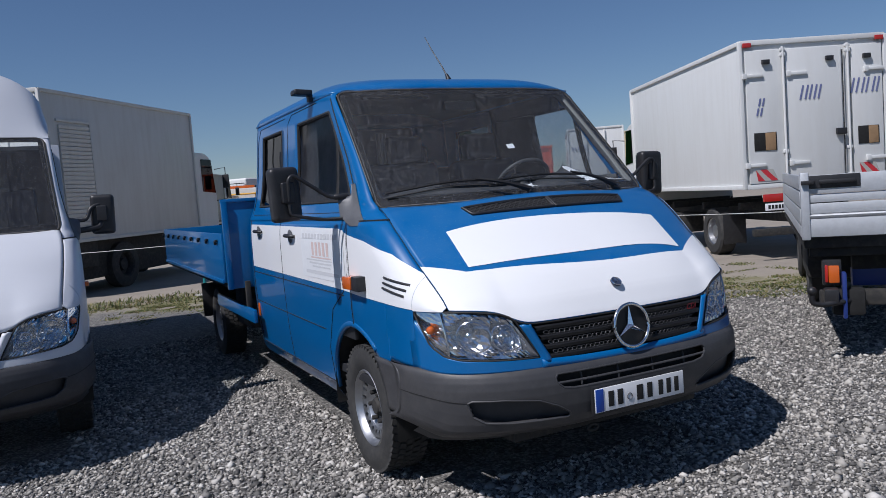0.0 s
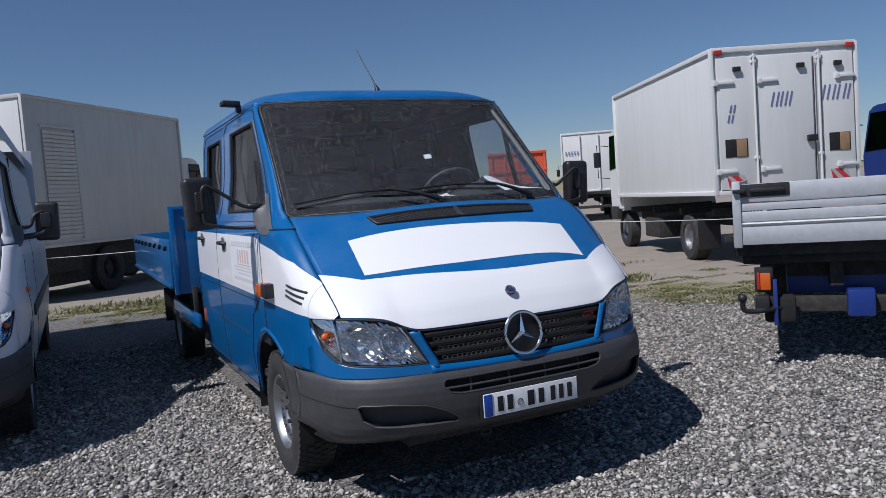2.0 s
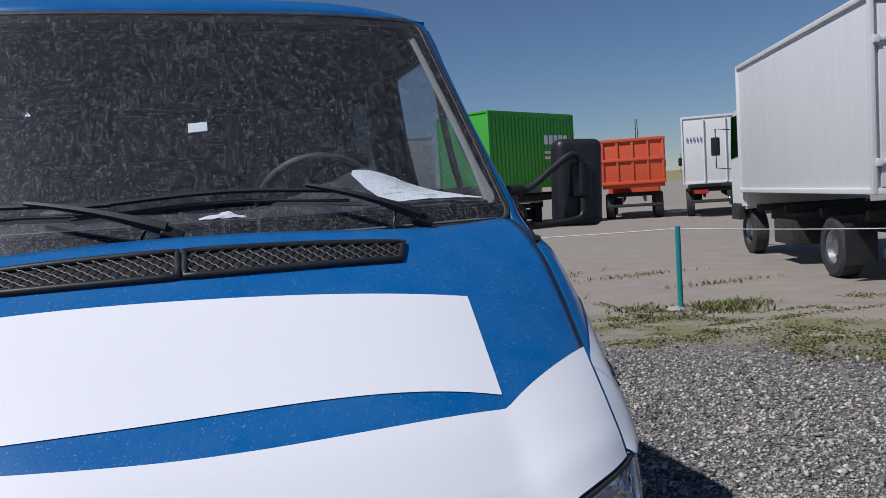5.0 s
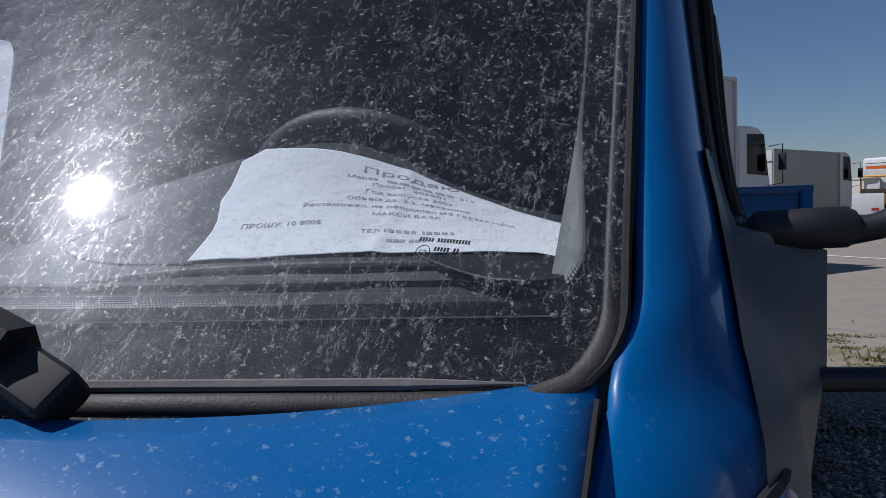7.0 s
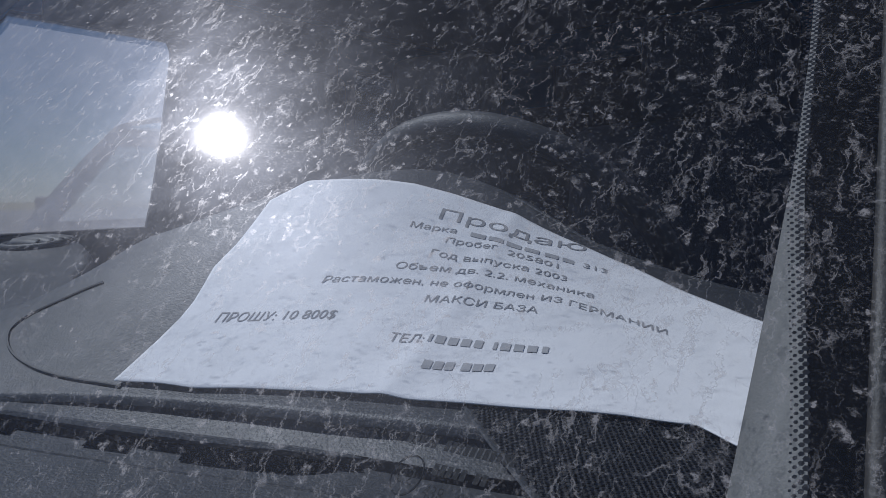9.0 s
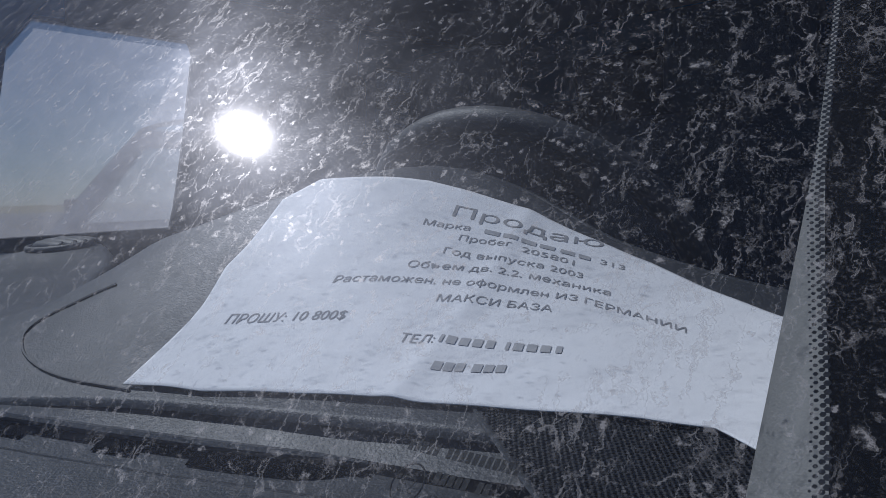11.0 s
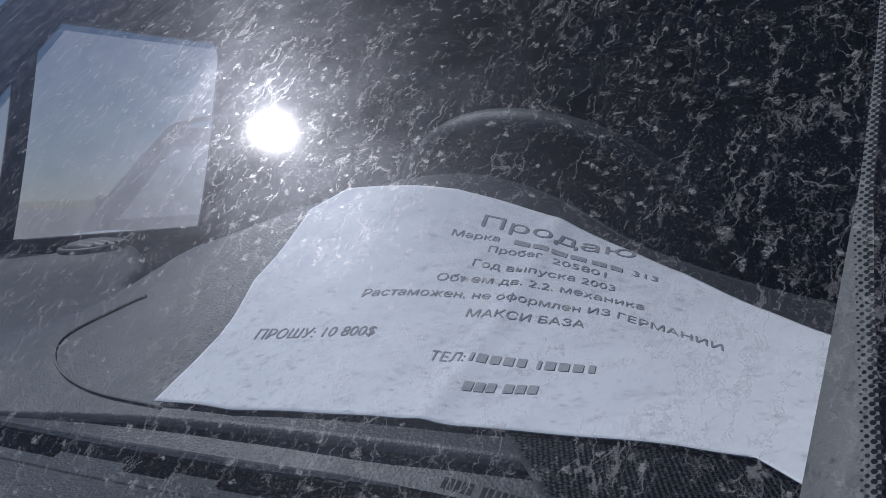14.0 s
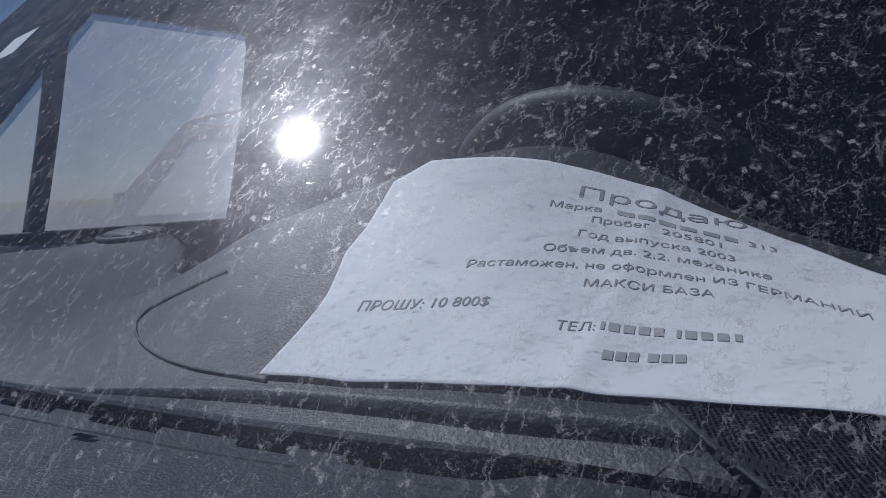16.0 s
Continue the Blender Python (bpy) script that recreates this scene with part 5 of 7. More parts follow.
for x in (0.495, -0.085):
    tube("washer_rod", curve_points([(x, 0.735, 1.405), (x - 0.003, 0.742, 1.43), (x + 0.012, 0.765, 1.462)], 4), 0.003, BLACK, pickup, "thin rod beside the wiper arm", 6)

# roof fittings
tube("aerial_rod", [(0.045, 1.74, 2.225), (0.03, 1.78, 2.30), (0.005, 1.86, 2.42), (-0.012, 1.915, 2.515)], [0.006, 0.004, 0.003, 0.0022], BLACK, pickup, "thin black aerial leaning back", 6)
tube("aerial_foot", [(0.05, 1.735, 2.205), (0.042, 1.745, 2.24)], [0.018, 0.009], BLACK, pickup, "rubber foot of the aerial", 10)
for s in (-1,):
    bm = bmesh.new()
    box_into(bm, (0.115, 0.10, 0.034), pose(s * 0.895, 1.90, 2.150, 0, s * -3, 0), 0.014, 3)
    box_into(bm, (0.03, 0.05, 0.05), pose(s * 0.845, 1.90, 2.118), 0.008)
    part("roof_bracket", bm, BLACK, pickup, "black clamp on the roof edge", True)

# back wall of the cab with a window
surface("cab_back", lambda u, z: Vector((u * (side_x(z) - 0.012), 3.405, z)), spread(-1, 1, 12), spread(0.38, 1.525, 12), BLUE_SIDE, pickup, "painted back wall", 0.03)
surface("cab_back", lambda x, v: Vector((x, 3.40, 2.055 + (roof(x, 0.95, 3.42).z - 2.06) * v)), spread(-0.83, 0.83, 24), spread(0, 1, 4), BLUE_SIDE, pickup, "painted strip above the rear window", 0.03)
for s in (-1, 1):
    surface("cab_back", lambda u, z: Vector((s * (0.52 + (side_x(z) - 0.535) * u), 3.40, z)), spread(0, 1, 6), spread(1.52, 2.06, 8), BLUE_SIDE, pickup, "painted corner beside the rear window", 0.03)
block("rear_window", (1.05, 0.006, 0.54), (0, 3.40, 1.79), BLACK, pickup, "tinted rear window", 0.001)
block("cab_floor", (1.82, 2.5, 0.05), (0, 2.2, 0.50), DASH_DARK, pickup, "dark cab floor")
block("bulkhead", (1.70, 0.04, 0.95), (0, 0.95, 0.92), DASH_DARK, pickup, "bulkhead behind the bonnet")

# load bed
bed = tagged(new("load_bed"), "blue drop-side load bed")
bed.parent = pickup
block("bed_floor", (2.28, 3.9, 0.06), (0, 5.50, 0.86), CHASSIS, bed, "dark floor boards")
block("headboard", (2.30, 0.035, 0.70), (0, 3.53, 1.175), BLUE_SIDE, bed, "blue headboard", 0.008)
for x in (-1.13, -0.6, 0.0, 0.6, 1.13):
    block("headboard_post", (0.045, 0.05, 0.71), (x, 3.515, 1.178), BLUE_SIDE, bed, "blue post", 0.006)
block("headboard_rail", (2.31, 0.05, 0.03), (0, 3.525, 1.535), BLUE_SIDE, bed, "blue rail", 0.006)
for s in (-1, 1):
    block("drop_side", (0.028, 3.84, 0.40), (s * 1.150, 5.49, 1.075), BLUE_SIDE, bed, "blue drop side", 0.006)
    for z in (0.885,):
        block("side_rib", (0.014, 3.80, 0.03), (s * 1.170, 5.49, z), BLUE_SIDE, bed, "pressed rib", 0.005)
    for k in range(9):
        bm = bmesh.new()
        box_into(bm, (0.02, 0.05, 0.02), pose(s * 1.176, 3.75 + 0.45 * k, 1.215), 0.004)
        box_into(bm, (0.022, 0.018, 0.035), pose(s * 1.178, 3.78 + 0.45 * k, 1.200, 20), 0.004)
        part("rope_hook", bm, BLACK, bed, "small rope hook", True)
    block("side_guard", (0.03, 1.55, 0.105), (s * 1.02, 3.98, 0.62), BLUE_SIDE, bed, "blue side guard rail", 0.008)
    block("guard_strut", (0.04, 0.05, 0.28), (s * 1.0, 3.5, 0.74), CHASSIS, bed, "strut")
    block("mudguard", (0.26, 0.02, 0.36), (s * 0.90, 5.72, 0.52), BLACK, bed, "black mud flap")
    block("chassis_rail", (0.08, 5.2, 0.16), (s * 0.40, 4.9, 0.68), CHASSIS, bed, "chassis rail")
block("tailboard", (2.30, 0.03, 0.40), (0, 7.42, 1.075), BLUE_SIDE, bed, "blue tailboard", 0.006)
block("tool_box", (0.45, 0.55, 0.35), (-0.72, 4.05, 0.62), CHASSIS, bed, "dark box under the bed")
block("rear_axle", (1.6, 0.12, 0.12), (0, 5.22, 0.36), CHASSIS, pickup, "rear axle")
block("front_axle", (1.5, 0.14, 0.14), (0, 1.1, 0.34), CHASSIS, pickup, "front axle")
block("under_tray", (1.15, 0.70, 0.04), (0, 0.45, 0.41), CHASSIS, pickup, "dark tray behind the bumper")
block("engine_tray", (1.1, 1.4, 0.22), (0, 0.9, 0.42), CHASSIS, pickup, "dark underside")
block("side_marker", (0.012, 0.05, 0.10), (-0.958, 3.33, 0.66), AMBER, pickup, "amber side marker", 0.004)


# ---- inside the cab ----
def dash_z(x, y):
    return 1.468 + 0.52 * (y - 0.93) * (0.12 + math.exp(-((x - 0.41) / (0.235 if x > 0.41 else 0.15)) ** 2))


LIP = [(-0.8, 0.985), (-0.6, 0.945), (-0.3, 0.907), (0.0, 0.896), (0.3, 0.908), (0.42, 0.927), (0.51, 0.943), (0.57, 0.954), (0.63, 0.967), (0.68, 0.980), (0.8, 1.01)]
RIDGE = [(-0.8, 0.965), (-0.6, 0.927), (-0.3, 0.890), (0.0, 0.880), (0.2, 0.886), (0.337, 0.899), (0.435, 0.914), (0.52, 0.930), (0.60, 0.948), (0.65, 0.963), (0.72, 0.972), (0.8, 0.99)]


def pad_edge(x):
    return interp(x, LIP)


dash = tagged(new("dashboard"), "dark grained dashboard with a raised binnacle")
dash.parent = pickup


def pad_reach(x):
    return interp(x, [(-0.8, 1.30), (-0.4, 1.38), (-0.3, 1.37), (-0.2, 1.33), (-0.1, 1.27), (0.0, 1.20), (0.1, 1.15), (0.2, 1.10), (0.3, 1.065), (0.40, 1.07), (0.45, 1.11), (0.47, 1.128), (0.49, 1.15), (0.52, 1.178), (0.545, 1.193), (0.57, 1.202), (0.60, 1.206), (0.65, 1.20), (0.8, 1.22)])


def vent_rise(x, y):
    """The swelling of the pad round the air vent."""
    return 0.022 * math.exp(-((x + 0.33) / 0.11) ** 2 - ((y - 1.33) / 0.07) ** 2)


def pad(x, v):
    y0 = pad_edge(x)
    reach = pad_reach(x)
    if v < 0.08:
        t = v / 0.08
        return Vector((x, y0 - 0.003 * math.cos(t * 1.57), dash_z(x, y0) - 0.0048 * (1 - math.sin(t * 1.57))))
    if v > 0.85:
        t = (v - 0.85) / 0.15
        return Vector((x, reach + 0.03 * math.sin(t * 1.57), dash_z(x, reach) + vent_rise(x, reach) - 0.16 * t * t))
    t = (v - 0.08) / 0.77
    y = y0 + (reach - y0) * t
    return Vector((x, y, dash_z(x, y) + vent_rise(x, y)))


surface("dash_pad", pad, spread(-0.80, 0.815, 80), spread(0, 1, 50), DASH, dash, "grained grey pad")
surface("dash_step", lambda x, v: Vector((x, interp(x, RIDGE) + (pad_edge(x) + 0.004 - interp(x, RIDGE)) * v, 1.4640 + (dash_z(x, pad_edge(x)) - 0.0050 - 1.4640) * v)), spread(-0.80, 0.815, 60), spread(0, 1, 4), DASH, dash, "step between the pad's lip and the ridge")
surface("dash_trough", lambda x, v: Vector((x, glass_y(x, 1.43) + 0.02 + (interp(x, RIDGE) - glass_y(x, 1.43) - 0.02) * v, 1.452 + 0.007 * v)), spread(-0.82, 0.82, 50), spread(0, 1, 6), DASH, dash, "strip between pad and glass")
surface("dash_face", lambda x, v: Vector((x, 1.19 + 0.02 * math.sin(v * 3), 1.45 - 0.55 * v)), spread(-0.85, 0.85, 20), spread(0, 1, 8), DASH_DARK, dash, "dark dash front")


def on_pad(x, y, up):
    return Vector((x, y, dash_z(x, y) + vent_rise(x, y) + up))


def vent_ring(k, up=0.003):
    return [on_pad(-0.33 + 0.062 * k * math.cos(a), 1.322 + 0.040 * k * math.sin(a), up) for a in spread(0, math.tau * 23 / 24, 23)]


air_vent = tube("air_vent", vent_ring(1.0), 0.005, DASH, dash, "oval air vent with curved fins", 8, True)
# flat black oval painted for the shade in the vent's mouth
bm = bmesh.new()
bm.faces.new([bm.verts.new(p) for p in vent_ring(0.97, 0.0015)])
part("vent_mouth", bm, VOID, air_vent, "flat black patch as the shade in the vent's mouth")
for k in range(5):
    y = 1.294 + 0.014 * k
    w = 0.060 * math.sqrt(max(0.05, 1 - ((y - 1.322) / 0.040) ** 2))
    surface("vent_fin", lambda u, v: on_pad(-0.33 + w * u, y + 0.010 * v + 0.004 * u * u, 0.003 + 0.007 * v), spread(-1, 1, 12), [0, 0.5, 1], DASH, air_vent, "curved fin", 0.002)


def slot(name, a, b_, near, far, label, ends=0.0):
    """A flat black patch for the shade in a slot before the ridge, from far to near its line; ends: how round its right
    end is.
    """
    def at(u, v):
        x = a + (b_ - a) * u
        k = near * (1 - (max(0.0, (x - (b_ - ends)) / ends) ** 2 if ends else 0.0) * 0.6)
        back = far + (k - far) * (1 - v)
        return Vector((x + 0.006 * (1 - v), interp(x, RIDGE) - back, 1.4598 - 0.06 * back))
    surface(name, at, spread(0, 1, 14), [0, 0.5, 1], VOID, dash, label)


# slots and mouths are black patches on the strip, shade put into the colour
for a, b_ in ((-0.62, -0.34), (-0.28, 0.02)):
    slot("defroster_slot", a, b_, 0.016, 0.0, "flat black strip as a defroster slot's shade")
slot("defroster_slot", 0.06, 0.660, 0.0066, -0.001, "long flat black strip as the defroster slot's shade under the ridge", 0.008)
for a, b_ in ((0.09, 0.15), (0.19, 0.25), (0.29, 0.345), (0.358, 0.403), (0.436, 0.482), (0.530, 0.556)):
    slot("defroster_mouth", a, b_, 0.0132, 0.0060, "flat black patch as the shade in a defroster mouth")
slot("defroster_mouth", 0.584, 0.650, 0.0135, 0.0060, "flat black patch with a round end as a mouth's shade", 0.018)
surface("small_slot", lambda u, v: Vector((0.458 + 0.014 * u, 0.885 + 0.003 * u + 0.004 * v, 1.4588)), [0, 1], [0, 1], VOID, dash, "small flat black patch as a slot's shade")
tube("trough_ridge", [Vector((x, interp(x, RIDGE), 1.4632)) for x in spread(-0.75, 0.662, 60)], [0.0022] * 58 + [0.002, 0.0015, 0.0005], DASH, dash, "raised ridge along the slots", 6)
tube("trough_crease", [Vector((x, interp(x, RIDGE) - 0.024, 1.4568)) for x in spread(-0.75, 0.70, 40)], 0.0014, DASH_DARK, dash, "crease", 5)
seam = [(0.52, 0.948), (0.47, 0.945), (0.43, 0.947), (0.395, 0.954), (0.368, 0.966), (0.360, 0.978), (0.366, 0.988), (0.376, 0.996), (0.386, 1.004), (0.398, 1.012)]
tube("binnacle_seam", [Vector((p.x, p.y, dash_z(p.x, p.y) + 0.0008)) for p in curve_points([(*q, 0) for q in seam], 5)], 0.0009, DASH_DARK, dash, "dark seam round the binnacle", 5)
tube("binnacle_edge", [Vector((x, pad_reach(x) + 0.006, dash_z(x, pad_reach(x)) - 0.003)) for x in spread(0.05, 0.78, 40)], 0.003, DASH, dash, "rounded edge of the binnacle", 8)


def grille(u, v):
    y = 0.930 + 0.105 * v
    left = 0.771 - 1.25 * (y - 0.931) + 0.02 * max(0.0, 1 - v / 0.08) ** 2
    right = 0.812 - 0.02 * max(0.0, 1 - v / 0.15) ** 2
    x = left + (right - left) * u
    return Vector((x, y, dash_z(x, y) + 0.0007))


surface("speaker_grille", grille, spread(0, 1, 14), spread(0, 1, 20), DASH_DARK, dash, "perforated speaker grille")
tube("grille_edge", [grille(0, v) for v in spread(1, 0, 24)] + [grille(u, 0) for u in spread(0.05, 1, 10)], 0.0009, DASH, dash, "rounded edge of the grille", 6)
# black dots laid on the grille for the shade in its holes
verts, faces = [], []
for j in range(52):
    y = 0.932 + 0.0020 * j
    left, right = grille(0, (y - 0.930) / 0.105).x + 0.003, grille(1, (y - 0.930) / 0.105).x - 0.002
    for i in range(int((right - left) / 0.0023)):
        x = left + 0.0023 * (i + 0.5 * (j % 2))
        n = len(verts)
        p = Vector((x, y, dash_z(x, y) + 0.0013))
        verts += [p + Vector((0.00082 * math.cos(k * math.tau / 6), 0.00074 * math.sin(k * math.tau / 6), 0)) for k in range(6)]
        faces.append(tuple(range(n, n + 6)))
tagged(hang("speaker_holes", mesh_of("speaker_holes", verts, faces, VOID, False), dash, "rows of small black dots as the shade in the holes"), kind="stuff")

# steering wheel
sw = tagged(new("steering_wheel"), "dark steering wheel with spokes")
sw.parent = pickup
C, E1, E2 = Vector((0.410, 1.50, 1.488)), Vector((1, 0, 0)), Vector((0, -0.62, 0.785))
tube("wheel_rim", [C + E1 * 0.192 * math.cos(t * math.tau / 48) + E2 * 0.192 * math.sin(t * math.tau / 48) for t in range(48)], 0.0145, DASH, sw, "dark rim", 10, True)
AX = E1.cross(E2)
for a in (340, 200, 270):
    d = E1 * math.cos(radians(a)) + E2 * math.sin(radians(a))
    tube("spoke", [C + d * 0.05 - AX * 0.03, C + d * 0.13 - AX * 0.02, C + d * 0.185], [0.03, 0.018, 0.012], DASH, sw, "spoke", 8)
bm = bmesh.new()
bmesh.ops.create_uvsphere(bm, u_segments=20, v_segments=10, radius=0.075, matrix=Matrix.Translation(C - AX * 0.03) @ Matrix.Diagonal((1, 0.75, 0.85, 1)))
part("hub_pad", bm, DASH_DARK, sw, "hub pad", True)
tube("column", [C - AX * 0.02, C + Vector((0, -0.30, -0.22))], 0.04, DASH_DARK, sw, "steering column", 10)

# seats
def seat(x, w, y=1.98):
    st = tagged(new("seat"), "dark cloth seat with a head rest")
    st.parent = pickup
    block("seat_cushion", (w, 0.52, 0.18), (x, y - 0.25, 0.98), FABRIC, st, "", 0.05, (4, 0, 0), 4)
    block("seat_back", (w * 0.96, 0.16, 0.66), (x, y + 0.08, 1.36), FABRIC, st, "", 0.06, (-8, 0, 0), 4)
    for dx in ((0,) if w < 0.7 else (-w * 0.25, w * 0.25)):
        block("head_rest", (0.26, 0.10, 0.19), (x + dx, y + 0.15, 1.785), FABRIC, st, "", 0.04, (-6, 0, 0), 4)
    return st


seat(0.46, 0.52)
seat(-0.36, 0.92)
seat(0.0, 1.66, 3.05)
for s in (-1, 1):
    def trim(u, z):
        w = interp(z, FRIT)
        gy = glass_y(w, z)
        edge_in = w - interp(z, [(1.40, 0.802), (1.50, 0.804), (1.59, 0.803), (1.70, 0.792), (2.10, 0.752)])
        if u < 1:
            return Vector((s * (side_x(z) - 0.05 + (w - edge_in - side_x(z) + 0.05) * u), gy + 0.125 - 0.087 * u, z))
        x = w - edge_in + 0.05 * (u - 1)
        return Vector((s * x, glass_y(x, z) + 0.045 - 0.029 * (u - 1), z))
    surface("inner_pillar", trim, spread(0, 2, 8), spread(1.40, 2.09, 16), PILLAR_GREY, pickup, "light grey inner pillar trim", 0.006)
    block("door_panel", (0.03, 1.20, 0.70), (s * 0.925, 1.75, 1.06), DASH_DARK, pickup, "dark door lining", 0.012)
    block("door_panel", (0.03, 0.86, 0.70), (s * 0.925, 2.90, 1.06), DASH_DARK, pickup, "dark door lining", 0.012)
block("sun_visor", (0.44, 0.15, 0.016), (0.42, 1.60, 2.075), DASH, pickup, "folded sun visor", 0.006, (12, 0, 0))
block("sun_visor", (0.44, 0.15, 0.016), (-0.42, 1.60, 2.075), DASH, pickup, "folded sun visor", 0.006, (12, 0, 0))
block("inside_mirror", (0.22, 0.03, 0.06), (0.02, 1.55, 2.01), BLACK, pickup, "inside mirror", 0.012)
surface("window_curtain", lambda u, v: Vector((0.16 + 0.10 * u, 3.36 + 0.012 * math.sin(u * 20), 1.55 + 0.46 * v)), spread(0, 1, 20), spread(0, 1, 4), plastic("pale_curtain", (0.30, 0.29, 0.30), 0.9), pickup, "pale strip of cloth at the rear window")

# stickers and print on the glass
def inside(x, y):
    xx, zz = 0.028 + x, 1.695 + y
    return Vector((xx, glass_y(xx, zz) + 0.006, zz))
surface("glass_sticker", lambda u, v: inside(0.048 * u, 0.026 * v + 0.004 * u), spread(0, 1, 2), spread(0, 1, 2), PAPER, screen, "small white sticker inside the glass")


def print_at(x, y):
    xx, zz = 0.7325 + x + 0.10 * y, 1.4885 + y - 0.10 * x
    return Vector((xx, glass_y(xx, zz) + 0.0025, zz))


glass_print = tagged(new("glass_print"), "small black maker's print on the glass")
glass_print.parent = screen
lettering("approval_mark", "E2", 0.0050, lambda x, y: print_at(x - 0.0026, y - 0.0018), DARK, glass_print)
tube("mark_ring", [print_at(0.0043 * math.cos(t * math.tau / 28), 0.0043 * math.sin(t * math.tau / 28)) for t in range(28)], 0.0003, DARK, glass_print, "", 4, True)
lettering("approval_number", "43R - 001", 0.0040, lambda x, y: print_at(x + 0.0062, y - 0.0036), DARK, glass_print)
bar_rows("print_bar", print_at, [(-0.005 + 0.0019 * k, -0.0036 + 0.0019 * k, 0.0066, 0.0090) for k in range(17) if k != 5] + [(0.0062 + 0.0020 * k, 0.0077 + 0.0020 * k, 0.0014, 0.0038) for k in range(8) if k != 5], DARK, glass_print)

# the paper on the dashboard
ORG, PU, PV = Vector((0.493, 0.962)), Vector((0.977, 0.212)), Vector((-0.368, 0.93))


def on_dash(u, v, lift=0.0):
    p = ORG + PU * u + PV * v
    fold = 0.0003 * math.sin(u * 55 + v * 20) + 0.0011 * math.exp(-((u - 0.165 - 0.12 * v) / 0.007) ** 2) + 0.0002 * math.sin(u * 130 - v * 90)
    return Vector((p.x, p.y, dash_z(p.x, p.y) + 0.0032 + fold + lift))


PAPER_TOP = [(0.0203, 0.1491), (0.0389, 0.1685), (0.0783, 0.1779), (0.1174, 0.1894), (0.1765, 0.1942), (0.1955, 0.1931), (0.2315, 0.1881), (0.2645, 0.1806), (0.2944, 0.1619), (0.3195, 0.1444), (0.335, 0.133)]
PAPER_LOW = [(0.0155, -0.0186), (0.0666, -0.0216), (0.1266, -0.017), (0.1781, -0.0137), (0.2242, -0.0081), (0.2645, -0.0044), (0.289, -0.0046), (0.2997, -0.0167), (0.335, -0.05)]
PAPER_LEFT = [(-0.0186, 0.0), (0.0112, 0.006), (0.0279, 0.008), (0.0421, 0.0075), (0.0734, 0.002), (0.0963, 0.005), (0.1491, 0.0048)]


def paper_at(a, b_):
    u = 0.0155 + 0.3195 * a
    low = interp(u, PAPER_LOW)
    v = low + (interp(u, PAPER_TOP) - low) * b_
    return on_dash(u + interp(v, PAPER_LEFT) * max(0.0, 1 - a * 12), v)


notice = tagged(new("sale_notice"), "white printed sale notice lying on the dashboard", "paper")
surface("notice_sheet", paper_at, spread(0, 0.1, 14) + spread(0.107, 1, 130), spread(0, 1, 70), PAPER, notice, "creased white sheet", 0.0006)

rng_slip = random.Random(8)
bumps = [[rng_slip.uniform(0.0, 1.0) for _ in range(9)] for _ in range(5)]


def slip_at(i, j):
    h = 0.002 + 0.020 * bumps[j][i] * math.exp(-((i - 4) / 3.0) ** 2) * (1.0 if 0 < j < 4 else 0.25)
    x, y = 0.036 + 0.0145 * i + 0.004 * bumps[j][(i + 3) % 9], 0.903 + 0.011 * j + 0.003 * bumps[4 - j][i]
    return Vector((x, y, dash_z(x, y) + h))


slip = tagged(new("crumpled_slip"), "crumpled white paper slip lying on the dashboard", "paper")
surface("slip_sheet", slip_at, range(9), range(5), PAPER, slip, "crumpled white sheet", 0.0008)


def along(way, t):
    """The place at the share t of a line through the points of way."""
    x = way[0][0] + (way[-1][0] - way[0][0]) * t
    return x, interp(x, way)


def line_of(words, tall, *way):
    """Words stretched along the page's bent line."""
    c = bpy.data.curves.new("probe", "FONT")
    c.body = words
    tmp = bpy.data.objects.new("probe", c)
    scene.collection.objects.link(tmp)
    bpy.context.view_layer.update()
    wide = tmp.dimensions.x
    bpy.data.objects.remove(tmp)
    bpy.data.curves.remove(c)

    def put(x, y):
        u, v = along(way, x / wide)
        return on_dash(u, v + tall * y / 0.7, 0.00035)
    return lettering("printed_line", words, 1.0, put, INK, notice, "grey printed line")


line_of("Продаю", 0.0118, (0.1399, 0.1595), (0.1576, 0.163), (0.174, 0.1657), (0.1956, 0.167), (0.2092, 0.1695), (0.2342, 0.1789))
line_of("Марка", 0.0062, (0.1262, 0.1422), (0.1556, 0.1495))
line_of("Пробег", 0.0062, (0.1517, 0.1364), (0.1833, 0.1442))
line_of("205801", 0.0062, (0.1903, 0.1437), (0.2215, 0.1455))
line_of("Год выпуска 2003", 0.0066, (0.1463, 0.1193), (0.1717, 0.1243), (0.2039, 0.1309), (0.2272, 0.1331))
line_of("Объем дв. 2.2. механика", 0.0068, (0.1307, 0.0971), (0.1603, 0.1076), (0.1748, 0.1107), (0.206, 0.1176), (0.2437, 0.1197))
line_of("Растаможен, не оформлен ИЗ ГЕРМАНИИ", 0.0068, (0.0939, 0.07), (0.1441, 0.0865), (0.1626, 0.092), (0.1871, 0.0971), (0.2108, 0.1003), (0.2279, 0.1035), (0.2569, 0.1006), (0.2813, 0.0918))
line_of("МАКСИ БАЗА", 0.0072, (0.1561, 0.072), (0.189, 0.0806), (0.2163, 0.0851))
line_of("ПРОШУ: 10 800$", 0.0078, (0.047, 0.0269), (0.0811, 0.0331), (0.114, 0.0418))
line_of("ТЕЛ:", 0.0080, (0.1496, 0.0304), (0.167, 0.0329))


